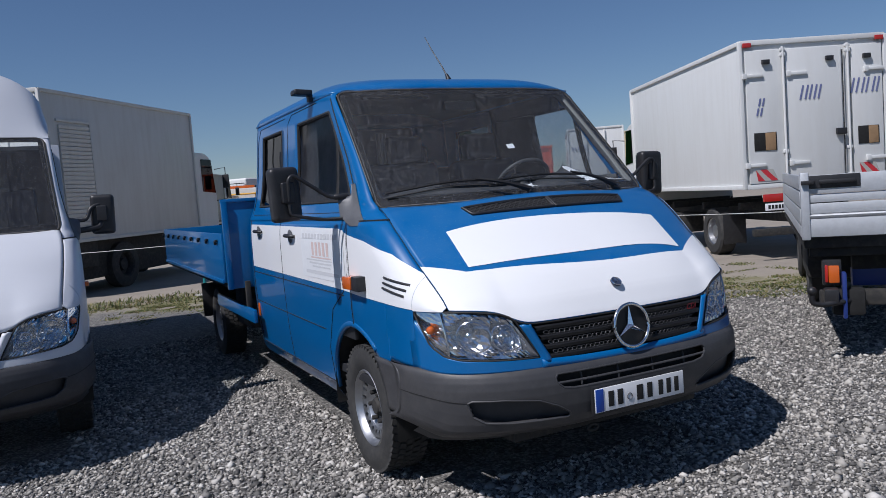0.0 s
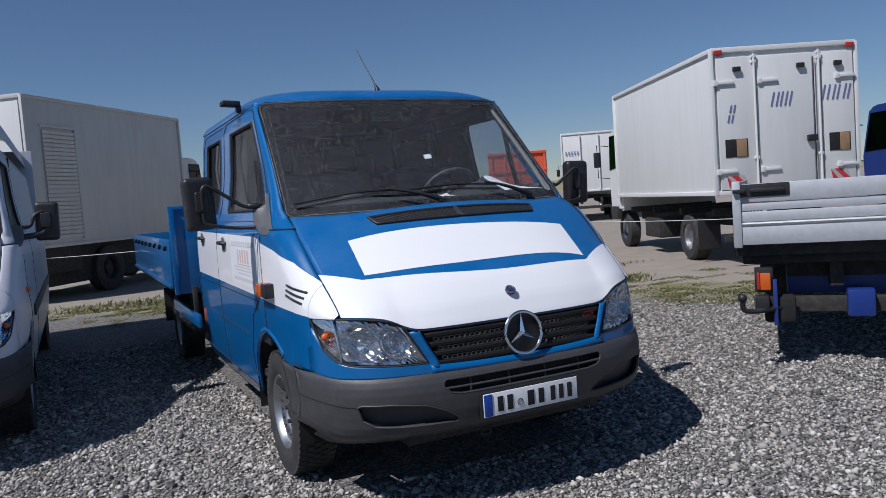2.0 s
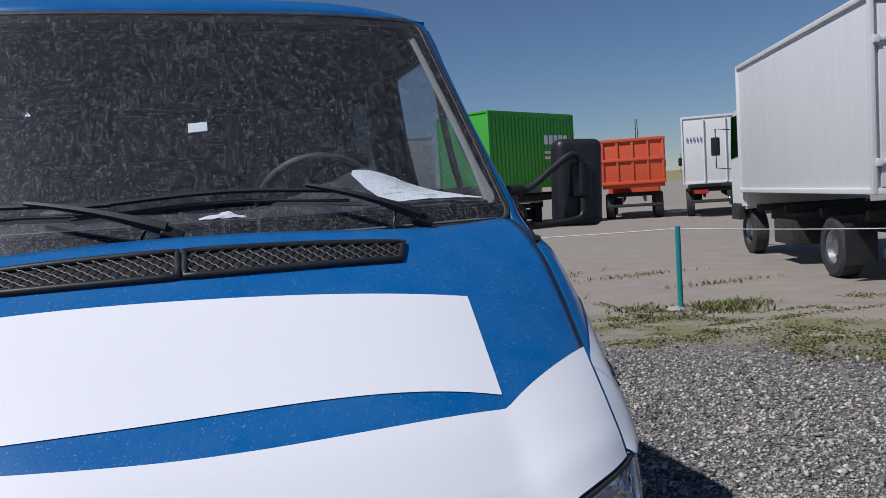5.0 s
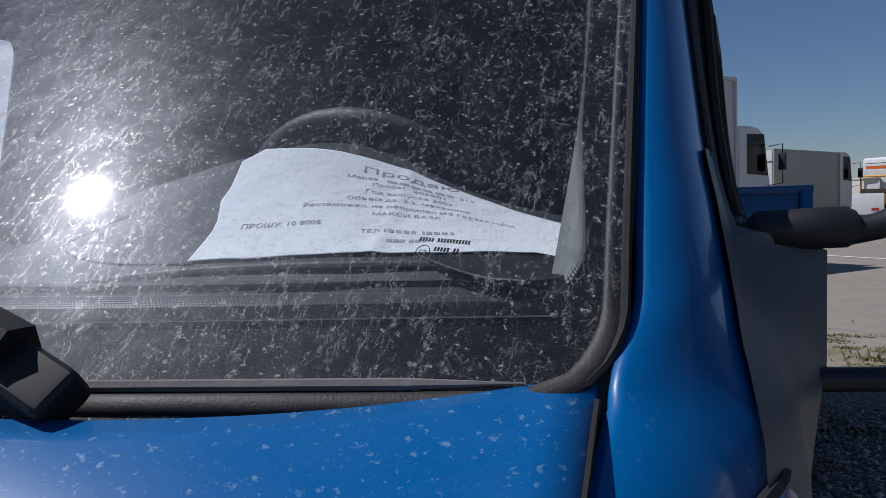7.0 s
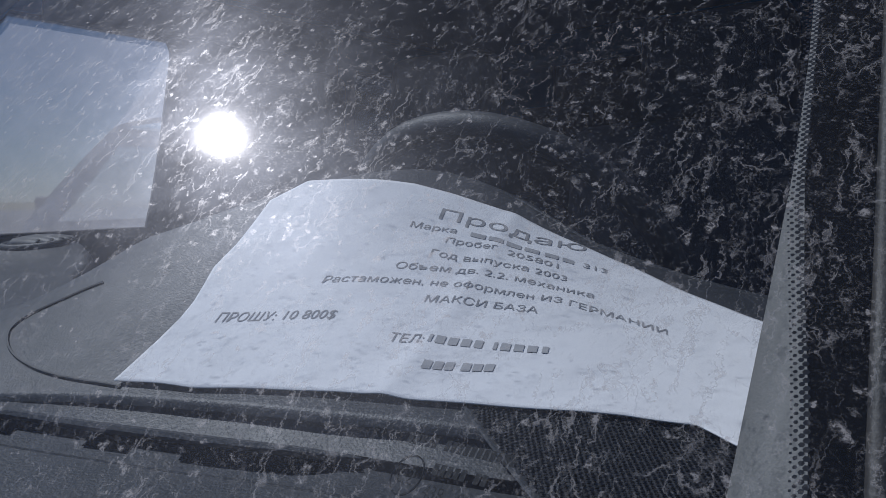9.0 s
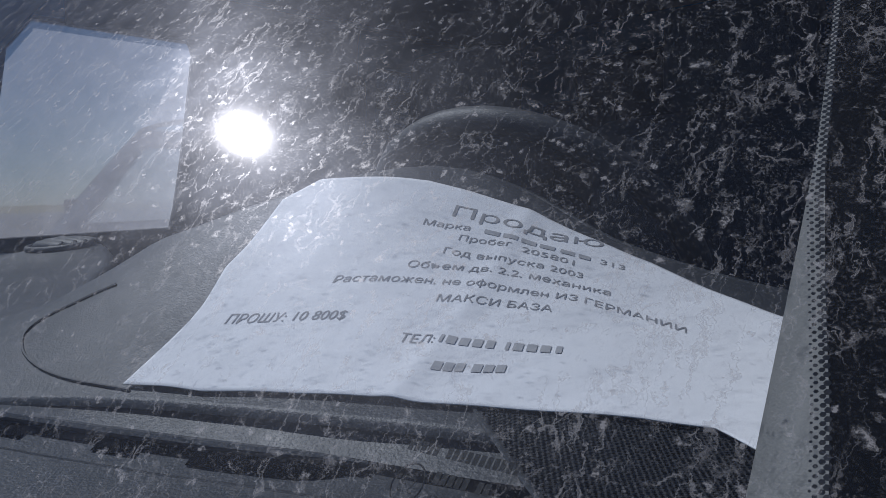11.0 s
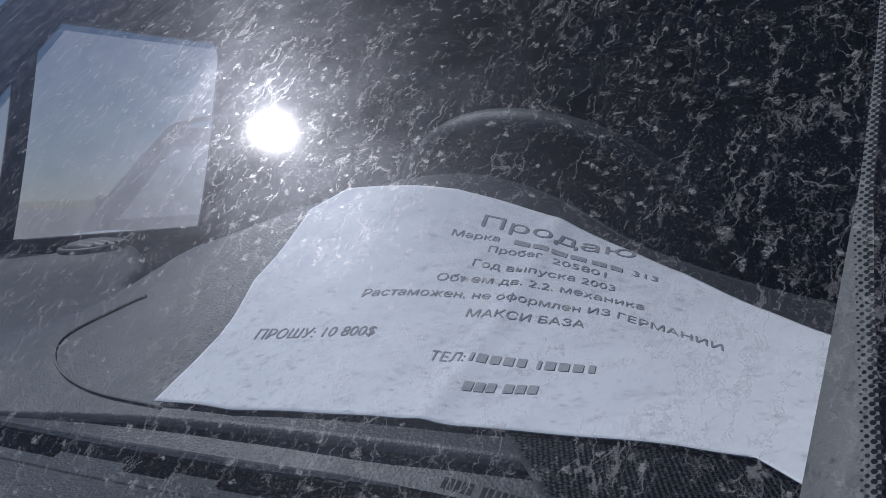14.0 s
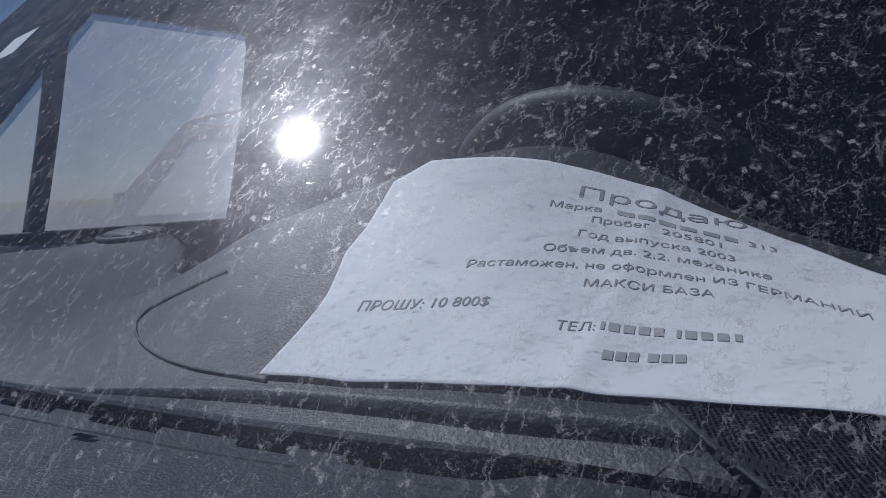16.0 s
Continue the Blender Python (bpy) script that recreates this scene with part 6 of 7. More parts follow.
def page_bars(tall, gaps, *way):
    def put(x, y):
        u, v = along(way, x)
        return on_dash(u, v + tall * y, 0.0004)
    bar_rows("printed_bar", put, [(a, b_, 0.0, 1.0) for a, b_ in gaps], INK_BAR, notice)


page_bars(0.0046, [(0.0, 0.115), (0.14, 0.25), (0.275, 0.385), (0.41, 0.52), (0.56, 0.66), (0.69, 0.77)], (0.1656, 0.1515), (0.2494, 0.1593))
line_of("313", 0.0060, (0.2352, 0.1580), (0.2494, 0.1593))
page_bars(0.0072, [(0.0, 0.03), (0.06, 0.14), (0.17, 0.25), (0.28, 0.36), (0.39, 0.46), (0.55, 0.58), (0.61, 0.69), (0.72, 0.80), (0.83, 0.91), (0.95, 1.0)], (0.1696, 0.0345), (0.2274, 0.0439))
page_bars(0.0072, [(0.0, 0.13), (0.16, 0.29), (0.32, 0.44), (0.55, 0.68), (0.71, 0.84), (0.87, 1.0)], (0.1731, 0.0111), (0.2056, 0.0187))




# ---- ground ----
def ground_material():
    s = Shader("yard_ground")
    big = s.noise(0.16, 6.0, 0.6)
    mid = s.noise(2.2, 6.0, 0.62)
    fine = s.noise(38.0, 5.0, 0.7)
    dirt = s.mix(mid, (0.17, 0.148, 0.122), (0.34, 0.30, 0.25))
    dirt = s.mix(s.ramp(big, (0.42, 0.0), (0.66, 0.6)), dirt, (0.29, 0.255, 0.21))
    dirt = s.mix(s.ramp(fine, (0.62, 0.0), (0.74, 0.6)), dirt, (0.14, 0.125, 0.11))
    pebble = s.voronoi(52.0, "F1", None, "Color")
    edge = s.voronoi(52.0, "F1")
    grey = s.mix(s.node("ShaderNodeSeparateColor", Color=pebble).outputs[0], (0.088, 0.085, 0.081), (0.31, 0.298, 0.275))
    # gaps between pebbles go near-black in the colour, as painted shade
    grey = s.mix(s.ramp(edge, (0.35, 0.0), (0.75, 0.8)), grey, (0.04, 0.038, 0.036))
    xyz = s.node("ShaderNodeSeparateXYZ", Vector=s.coord)
    across = s.math("ADD", s.math("MULTIPLY", xyz.outputs[0], 0.66), s.math("MULTIPLY", xyz.outputs[1], 0.75))
    wob = s.math("MULTIPLY", s.math("SUBTRACT", s.noise(0.9, 5.0, 0.65), 0.5), 2.2)
    far = s.ramp(s.math("MULTIPLY", s.math("ADD", s.math("SUBTRACT", across, 6.05), wob), 0.5), (0.0, 0.0), (0.35, 1.0))
    strip = s.math("MULTIPLY", s.ramp(s.math("ABSOLUTE", s.math("SUBTRACT", across, 6.9)), (0.65, 1.0), (1.55, 0.0)), s.ramp(s.noise(1.3, 6.0, 0.7), (0.42, 0.0), (0.58, 0.85)))
    dirt = s.mix(strip, dirt, s.mix(s.noise(60.0, 4.0, 0.7), (0.095, 0.105, 0.030), (0.20, 0.18, 0.075)))
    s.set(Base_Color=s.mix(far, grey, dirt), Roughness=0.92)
    height = s.math("ADD", s.math("MULTIPLY", s.math("MULTIPLY", edge, s.math("SUBTRACT", 1.0, far)), -0.7), s.math("MULTIPLY", fine, 0.35))
    return s.bump(height, 0.8, 0.02).mat


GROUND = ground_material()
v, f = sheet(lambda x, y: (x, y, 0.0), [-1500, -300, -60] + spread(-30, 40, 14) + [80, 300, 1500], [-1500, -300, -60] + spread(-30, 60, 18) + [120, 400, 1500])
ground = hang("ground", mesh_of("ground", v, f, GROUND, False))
tagged(ground, "grey gravel yard running into bare dusty soil", "ground", kind="structure")


def stones():
    """Loose gravel: thousands of small flattened stones on the near ground."""
    rng = np.random.default_rng(7)
    base = np.array([(1, 0.15, 0), (-1, -0.1, 0.1), (0.1, 1, 0.05), (-0.1, -1, 0), (0.2, 0.1, 1), (0, 0, -1)], float)
    tri = np.array([(0, 2, 4), (2, 1, 4), (1, 3, 4), (3, 0, 4), (2, 0, 5), (1, 2, 5), (3, 1, 5), (0, 3, 5)])
    n = 480000
    x, y = rng.uniform(-4.7, 6.7, n), rng.uniform(-3.0, 6.5, n)
    rim = np.minimum(np.minimum(x + 4.7, 6.7 - x), y + 3.0)
    near = np.hypot(x + 1.0, y + 2.0)
    keep = (0.66 * x + 0.75 * y + rng.normal(0, 0.35, n) < 5.9) & (rng.uniform(0, 1, n) < np.clip(3.6 / (near + 0.4), 0.25, 1)) & ~((np.abs(x) < 0.75) & (y > 0.6) & (y < 6)) & ~((x < -2.4) & (y > 2.6)) & (rng.uniform(0, 1, n) < np.clip(rim / 1.1, 0, 1) ** 1.5)
    x, y = x[keep], y[keep]
    n = len(x)
    size = np.clip(rng.lognormal(-4.76, 0.38, n), 0.0035, 0.028)
    a = rng.uniform(0, math.tau, n)
    shape = np.stack([size * rng.uniform(0.9, 1.5, n), size * rng.uniform(0.7, 1.2, n), size * rng.uniform(0.5, 0.9, n)], 1)
    p = base[None] * shape[:, None] + rng.uniform(-0.38, 0.38, (n, 6, 3)) * size[:, None, None]
    c, s_ = np.cos(a)[:, None], np.sin(a)[:, None]
    v = np.stack([p[..., 0] * c - p[..., 1] * s_ + x[:, None], p[..., 0] * s_ + p[..., 1] * c + y[:, None], p[..., 2] + (shape[:, 2] * 0.45)[:, None]], 2)
    me = bpy.data.meshes.new("gravel")
    f = (tri[None] + (np.arange(n) * 6)[:, None, None]).reshape(-1, 3)
    me.vertices.add(n * 6)
    me.vertices.foreach_set("co", v.reshape(-1))
    me.loops.add(f.size)
    me.loops.foreach_set("vertex_index", f.reshape(-1).astype(np.int32))
    me.polygons.add(len(f))
    me.polygons.foreach_set("loop_start", np.arange(0, f.size, 3, dtype=np.int32))
    me.update(calc_edges=True)
    s = Shader("gravel_stones")
    r = s.node("ShaderNodeNewGeometry").outputs["Random Per Island"]
    col = s.ramp(r, (0.0, (0.05, 0.049, 0.048)), (0.3, (0.16, 0.154, 0.146)), (0.55, (0.29, 0.277, 0.254)), (0.8, (0.43, 0.405, 0.365)), (1.0, (0.62, 0.598, 0.558)))
    dust = s.ramp(s.noise(60.0, 4.0), (0.45, 0.0), (0.8, 0.4))
    s.set(Base_Color=s.mix(dust, col, (0.23, 0.212, 0.186)), Roughness=0.85)
    me.materials.append(s.mat)
    return tagged(new("gravel", me), "loose grey gravel stones on the yard", "gravel", kind="stuff")


stones()


def grass(name, centres, label, seed):
    rng = np.random.default_rng(seed)
    verts, faces = [], []
    for cx, cy, rx, ry, n, h in centres:
        for _ in range(n):
            x, y = cx + rng.normal(0, rx), cy + rng.normal(0, ry)
            a, hh, w = rng.uniform(0, math.tau), h * rng.uniform(0.3, 1.1), rng.uniform(0.006, 0.014)
            lean = rng.uniform(0.4, 1.8) * hh
            dx, dy = math.cos(a), math.sin(a)
            k = len(verts)
            verts += [(x - dy * w, y + dx * w, 0), (x + dy * w, y - dx * w, 0), (x + dx * lean * 0.4 - dy * w * 0.7, y + dy * lean * 0.4 + dx * w * 0.7, hh * 0.6), (x + dx * lean * 0.4 + dy * w * 0.7, y + dy * lean * 0.4 - dx * w * 0.7, hh * 0.6), (x + dx * lean, y + dy * lean, hh)]
            faces += [(k, k + 1, k + 3, k + 2), (k + 2, k + 3, k + 4)]
    s = Shader(name + "_blades")
    r = s.node("ShaderNodeNewGeometry").outputs["Random Per Island"]
    s.set(Base_Color=s.ramp(r, (0.0, (0.045, 0.075, 0.018)), (0.45, (0.10, 0.115, 0.032)), (0.75, (0.19, 0.17, 0.06)), (1.0, (0.24, 0.20, 0.10))), Roughness=0.8)
    return tagged(hang(name, mesh_of(name, verts, faces, s.mat, False)), label, "grass", kind="stuff")


# a strip of thin grass along the edge of the gravel
rng = random.Random(4)
strip = []
for k in range(300):
    q = -9 + 19 * rng.random()
    off = rng.gauss(-0.35, 0.75)
    strip.append((5.08 + 0.75 * q + 0.66 * off, 5.6 - 0.66 * q + 0.75 * off, 0.05 + 0.22 * rng.random() ** 2, 0.04 + 0.13 * rng.random() ** 2, rng.randint(60, 300), 0.010 + 0.016 * rng.random()))
grass("grass_strip", strip, "thin dry grass strip along the gravel edge", 11)
grass("weeds", [(5.55, 6.25, 0.26, 0.16, 700, 0.075), (4.75, 6.75, 0.2, 0.12, 220, 0.05), (3.4, 8.0, 0.35, 0.16, 500, 0.08), (2.4, 8.2, 0.4, 0.15, 200, 0.09), (6.9, 8.0, 0.4, 0.1, 120, 0.06), (6.3, 9.6, 0.5, 0.12, 120, 0.06), (-1.2, 11.2, 0.8, 0.3, 700, 0.08), (0.2, 10.6, 0.6, 0.3, 350, 0.07), (5.0, 10.4, 0.5, 0.2, 150, 0.08)], "low green weeds growing in bare soil", 12)

# ---- post and rope ----
post = thing("rope_post", "short teal painted metal post carrying a rope", "post", (5.08, 6.43, 0))
tube("post_tube", [(0, 0, 0), (0, 0, 0.955)], 0.030, TEAL, post, "teal tube", 14)
bm = bmesh.new()
bmesh.ops.create_icosphere(bm, subdivisions=2, radius=0.22, matrix=Matrix.Diagonal((1, 0.8, 0.22, 1)))
for v_ in bm.verts:
    v_.co *= 0.85 + 0.3 * noise.noise(v_.co * 9)
part("concrete_foot", bm, panel_paint("rough_concrete", (0.36, 0.35, 0.33), (0.2, 0.19, 0.17), 0.4, 0.8), post, "lump of rough concrete", True)
for name, k0, k1, sag in (("rope", 0, 7, 0.10), ("rope", 0, -7, 0.07), ("rope", -7, -14, 0.07)):
    r_ = tube(name, [(5.08 + 0.75 * (k0 + (k1 - k0) * t), 6.43 - 0.66 * (k0 + (k1 - k0) * t), 0.93 - sag * 4 * t * (1 - t)) for t in spread(0, 1, 16)], 0.006, ROPE, None, "", 6)
    tagged(r_, "thin white rope strung between posts", "rope", "rope fence")
far_post = copy_thing(post, pose(5.08 - 0.75 * 7, 6.43 + 0.66 * 7, 0))
far_post_b = copy_thing(post, pose(5.08 - 0.75 * 14, 6.43 + 0.66 * 14, 0))
near_post = copy_thing(post, pose(5.08 + 0.75 * 7, 6.43 - 0.66 * 7, 0))
for p_ in (post, far_post, far_post_b, near_post):
    p_["group"] = "rope fence"


# ---- neighbours ----
def white_van(at, turn):
    root = thing("panel_van", "white high-roof panel van with black mirrors beside the pickup", "van", at, turn)
    nose_panels(root, VAN_WHITE, None, VAN_WHITE, BUMPER_DARK)
    screen = cab_shell(root, VAN_WHITE, VAN_WHITE, 6.15, [(1.03, 1.66, 2.18, 2.20)], high=True)
    ceramic_edge(screen)

    def tall(x, t):
        y0 = glass_y(x, 2.098)
        q = max(0.0, 1 - (abs(x) / 0.84) ** 2.4) ** 0.5
        k = math.sin(min(1.0, t / 0.35) * math.pi / 2) if t < 0.35 else 1.0
        y = y0 + (0.45 * t / 0.35 if t < 0.35 else 0.45 + (6.15 - y0 - 0.45) * (t - 0.35) / 0.65)
        return Vector((x, y, 2.095 + (0.59 * k) * q ** 0.55))
    surface("high_roof", tall, spread(-0.838, 0.838, 40), spread(0, 0.35, 16) + spread(0.4, 1, 8), VAN_WHITE, root, "tall white roof")
    for s in (-1, 1):
        tube("roof_gutter", [Vector((s * (side_x(2.09) + 0.004), y, 2.095)) for y in spread(1.60, 6.15, 8)], 0.012, VAN_WHITE, root, "roof gutter", 6)
        mirror(root, s, 0.085)
        wheel(root, s * 0.820, WHEEL_Y, s)
        wheel(root, s * 0.820, 5.12, s)
        door_lines(root, s, [[(1.10, 1.36), (1.11, 1.10), (1.20, 0.98), (1.42, 0.86), (1.56, 0.62), (1.575, 0.40)], [(2.47, 0.41), (2.47, 1.36), (2.44, 2.02)]])
        block("rub_strip", (0.02, 4.2, 0.09), (s * 0.967, 3.9, 0.80), BUMPER_DARK, root, "black rubbing strip")
        block("side_lamp", (0.03, 0.07, 0.035), (s * 0.975, 0.98, 1.03), AMBER, root, "amber side lamp", 0.008)
    block("van_dash", (1.6, 0.45, 0.12), (0, 1.15, 1.38), DASH, root, "dark dash", 0.04)
    block("van_floor", (1.8, 5.0, 0.05), (0, 3.6, 0.5), DASH_DARK, root, "floor")
    block("van_bulkhead", (1.7, 0.05, 1.6), (0, 2.6, 1.3), DASH_DARK, root, "dark bulkhead")
    block("van_back", (1.84, 0.04, 2.0), (0, 6.13, 1.45), VAN_WHITE, root, "white back")
    block("underside", (1.1, 5.2, 0.2), (0, 3.3, 0.42), CHASSIS, root, "dark underside")
    for x in (-0.45, 0.45):
        block("van_seat", (0.5, 0.16, 0.8), (x, 2.1, 1.35), FABRIC, root, "dark seat", 0.05)
    return root


white_van((-3.16, 2.12, 0), 0)


def truck_wheel(parent, x, y, r=0.42, w=0.24, s=-1, z=None, steel=STEEL):
    hub = tagged(new("wheel"), "dusty truck wheel")
    hub.parent = parent
    hub.matrix_basis = pose(x, y, z or r) @ Matrix.Diagonal((s, 1, 1, 1))
    bm = bmesh.new()
    lathe_into(bm, [(-w / 2, r * 0.55), (-w / 2, r * 0.9), (-w * 0.4, r), (w * 0.4, r), (w / 2, r * 0.9), (w / 2, r * 0.58), (w * 0.42, r * 0.55)], 36, Matrix())
    part("tyre", bm, RUBBER, hub, "", True)
    bm = bmesh.new()
    lathe_into(bm, [(w * 0.46, r * 0.60), (w * 0.40, r * 0.52), (w * 0.05, r * 0.46), (w * 0.0, r * 0.30), (w * 0.30, r * 0.26), (w * 0.34, 0.001)], 28, Matrix())
    part("rim", bm, steel, hub, "dusty steel rim", True)
    return hub


def cargo_box(root, length, width, z0, z1, skin, name="cargo_box"):
    """A panelled box with corner rails; the rear left foot is the origin, y runs forward."""
    b = tagged(new(name), "panelled cargo box with corner rails")
    b.parent = root
    bm = bmesh.new()
    box_into(bm, (width - 0.02, length - 0.02, z1 - z0 - 0.02), pose(width / 2, length / 2, (z0 + z1) / 2), 0.006)
    part("box_panel", bm, skin, b, "flat panels", True)
    for x in (0.0, width):
        for y in (0.0, length):
            block("corner_rail", (0.06, 0.06, z1 - z0 + 0.01), (x, y, (z0 + z1) / 2), skin, b, "corner rail", 0.012)
        for z in (z0 + 0.03, z1 - 0.01):
            block("long_rail", (0.05, length, 0.07), (x, length / 2, z), skin, b, "edge rail", 0.012)
    for z in (z0 + 0.03, z1 - 0.01):
        for y in (0.0, length):
            block("cross_rail", (width, 0.05, 0.08), (width / 2, y, z), skin, b, "edge rail", 0.012)
    return b


def truck_cab(root, width, y0, length, z0, z1, paint, stripe=None):
    c = tagged(new("driver_cab"), "flat-fronted truck cab")
    c.parent = root
    bm = bmesh.new()
    prof = [(0, z0), (length, z0), (length + 0.05, z0 + (z1 - z0) * 0.45), (length - 0.22, z1 - 0.08), (length - 0.4, z1), (0, z1)]
    a = [bm.verts.new((0.05, y0 + y, z)) for y, z in prof]
    b_ = [bm.verts.new((width - 0.05, y0 + y, z)) for y, z in prof]
    bm.faces.new(a)
    bm.faces.new(b_[::-1])
    for k in range(len(prof)):
        bm.faces.new((a[k], b_[k], b_[(k + 1) % len(prof)], a[(k + 1) % len(prof)]))
    bmesh.ops.bevel(bm, geom=list(bm.edges), offset=0.05, segments=2, affect="EDGES")
    part("cab_body", bm, paint, c, "", True)
    for x, s in ((0.045, -1), (width - 0.045, 1)):
        h = z1 - z0
        verts = [(x, y0 + length * 0.30, z0 + h * 0.52), (x, y0 + length * 0.95, z0 + h * 0.50), (x, y0 + length * 0.82, z1 - 0.16), (x, y0 + length * 0.30, z1 - 0.16)]
        hang("cab_window", mesh_of("cab_window", [(p[0] + s * 0.006, p[1], p[2]) for p in verts], [(0, 1, 2, 3)], PRIVACY_GLASS, False), c, "dark side window")
        # black sheet close behind the glass, painted for the cab's inner shade
        hang("window_shade", mesh_of("window_shade", [(p[0] + s * 0.003, p[1], p[2]) for p in verts], [(0, 1, 2, 3)], DARK, False), c, "black sheet for the shade behind the window")
        tube("cab_mirror_arm", [(x, y0 + length * 0.98, z0 + h * 0.80), (x + s * 0.25, y0 + length + 0.08, z0 + h * 0.82), (x + s * 0.25, y0 + length + 0.08, z0 + h * 0.42), (x, y0 + length * 0.98, z0 + h * 0.40)], 0.014, BLACK, c, "black mirror arm", 6)
        block("cab_mirror", (0.17, 0.06, 0.36), (x + s * 0.26, y0 + length + 0.06, z0 + h * 0.64), BLACK, c, "black mirror", 0.03)
        block("cab_step", (0.10, 0.5, 0.30), (x, y0 + length * 0.5, z0 - 0.05), CHASSIS, c, "dark step")
        if stripe:
            block("cab_stripe", (0.006, length * 0.7, 0.10), (x + s * 0.004, y0 + length * 0.55, z0 + h * 0.44), stripe, c, "painted stripe", 0.001)
    return c


def chassis(root, width, y0, y1, z=0.75):
    for x in (width * 0.32, width * 0.68):
        block("chassis_rail", (0.09, y1 - y0, 0.22), (x, (y0 + y1) / 2, z + 0.1), CHASSIS, root, "dark chassis rail")
    for k in range(4):
        block("cross_member", (width * 0.8, 0.1, 0.12), (width / 2, y0 + (y1 - y0) * (k + 0.5) / 4, z + 0.25), CHASSIS, root, "cross member")
    block("fuel_tank", (0.5, 0.9, 0.4), (width * 0.18, y0 + (y1 - y0) * 0.62, z - 0.1), CHASSIS, root, "dark tank", 0.05)
    block("rear_bar", (width * 0.9, 0.08, 0.12), (width / 2, y0 + 0.05, z - 0.15), CHASSIS, root, "rear under-run bar", 0.02)


# white box truck, seen from behind
bt = thing("box_truck", "white box truck with double rear doors parked on bare soil", "truck", (7.30, 5.86, 0), -22.9)
BL_, BW_, BZ0, BZ1 = 5.4, 2.32, 1.17, 3.43
cargo_box(bt, BL_, BW_, BZ0, BZ1, BOX_WHITE)
chassis(bt, BW_, 0.0, 6.0, 0.62)
truck_cab(bt, BW_, 5.43, 0.80, 0.85, 2.75, BOX_WHITE)
for x, s in ((0.32, -1), (BW_ - 0.32, 1)):
    truck_wheel(bt, x, 1.75, 0.42, 0.30, s)
    truck_wheel(bt, x, 5.70, 0.42, 0.26, s)
    block("mud_flap", (0.40, 0.02, 0.55), (x, 1.15, 0.50), BLACK, bt, "black mud flap")
def rear(x, z):
    return Vector((x, -0.034, z))
for n_, x0, x1 in (("rear_door", 0.07, 0.66), ("rear_door", 0.70, 1.60), ("rear_door", 1.76, 2.26)):
    block(n_, (x1 - x0, 0.03, 2.05), ((x0 + x1) / 2, -0.018, BZ0 + 1.10), BOX_WHITE, bt, "white rear door", 0.008)
for x in (0.655, 1.69):
    tube("lock_bar", [(x, -0.06, BZ0 + 0.05), (x, -0.06, BZ1 - 0.10)], 0.020, BOX_WHITE, bt, "white locking bar", 8)
    for z in (BZ0 + 0.12, BZ0 + 0.55, BZ1 - 0.22, BZ1 - 0.14):
        block("bar_bracket", (0.08, 0.05, 0.05), (x, -0.05, z), BOX_WHITE, bt, "bracket", 0.01)
for x in (0.10, 0.80, 2.05):
    for z in (BZ0 + 0.36, BZ1 - 0.52):
        bm = bmesh.new()
        box_into(bm, (0.30, 0.03, 0.05), pose(x + 0.08, -0.05, z), 0.01)
        box_into(bm, (0.07, 0.04, 0.09), pose(x - 0.06, -0.05, z), 0.01)
        part("door_hinge", bm, BOX_WHITE, bt, "white strap hinge", True)
for x0, x1 in ((0.16, 0.52), (1.84, 2.18)):
    # thin black block on the door, its colour stands in for the opening's shade
    block("hatch_opening", (x1 - x0, 0.01, 0.28), ((x0 + x1) / 2, -0.036, BZ0 + 0.72), DARK, bt, "black square as the shade in a door opening", 0.002)
    block("hatch_board", ((x1 - x0) * 0.45, 0.008, 0.27), (x0 + (x1 - x0) * 0.72, -0.044, BZ0 + 0.72), WOOD, bt, "loose board in the opening", 0.002)
    for k in range(4):
        hang("warning_stripe", mesh_of("warning_stripe", [(min(x1, max(x0, x0 + (x1 - x0) * (k + d - 0.5) / 3.4 + e)), -0.040, BZ0 + z) for d, e, z in ((0, 0.09, 0.11), (1, 0.09, 0.11), (1, -0.09, 0.29), (0, -0.09, 0.29))], [(0, 1, 2, 3)], RED_TAPE if k % 2 == 0 else TARP, False), bt, "slanting red and white stripe")
for x in (0.10, BW_ - 0.10):
    block("marker_lamp", (0.13, 0.03, 0.07), (x, -0.04, BZ1 - 0.05), RED, bt, "red marker lamp", 0.008)
for x in (0.38, 1.40, 2.0):
    block("door_buffer", (0.12, 0.05, 0.07), (x, -0.06, BZ1 - 0.32), BLACK, bt, "black buffer", 0.01)
bar_rows("painted_writing", lambda x, z: Vector((x + 0.25 * (z - 2.6), -0.041, z)), [(x, x + 0.028, z0, z1) for x, z0, z1 in ((0.93, 2.50, 2.72), (1.01, 2.50, 2.72), (1.075, 2.50, 2.72), (1.15, 2.50, 2.72), (1.22, 2.50, 2.72), (1.74, 2.55, 2.78), (1.82, 2.55, 2.78), (1.91, 2.55, 2.78), (1.98, 2.55, 2.78), (2.08, 2.55, 2.78), (2.15, 2.55, 2.78), (0.28, 2.44, 2.56), (0.34, 2.44, 2.56), (0.28, 2.29, 2.41), (0.34, 2.29, 2.41))], INK_BLUE, bt, "plain blue bars painted on the doors")
block("lock_case", (0.16, 0.06, 0.10), (1.55, -0.07, BZ0 + 0.80), BLACK, bt, "dark door lock", 0.015)
tube("door_crack", [(1.615, -0.036, BZ0 + 0.08), (1.62, -0.036, BZ1 - 0.2)], 0.008, DARK, bt, "dark gap between doors", 5)
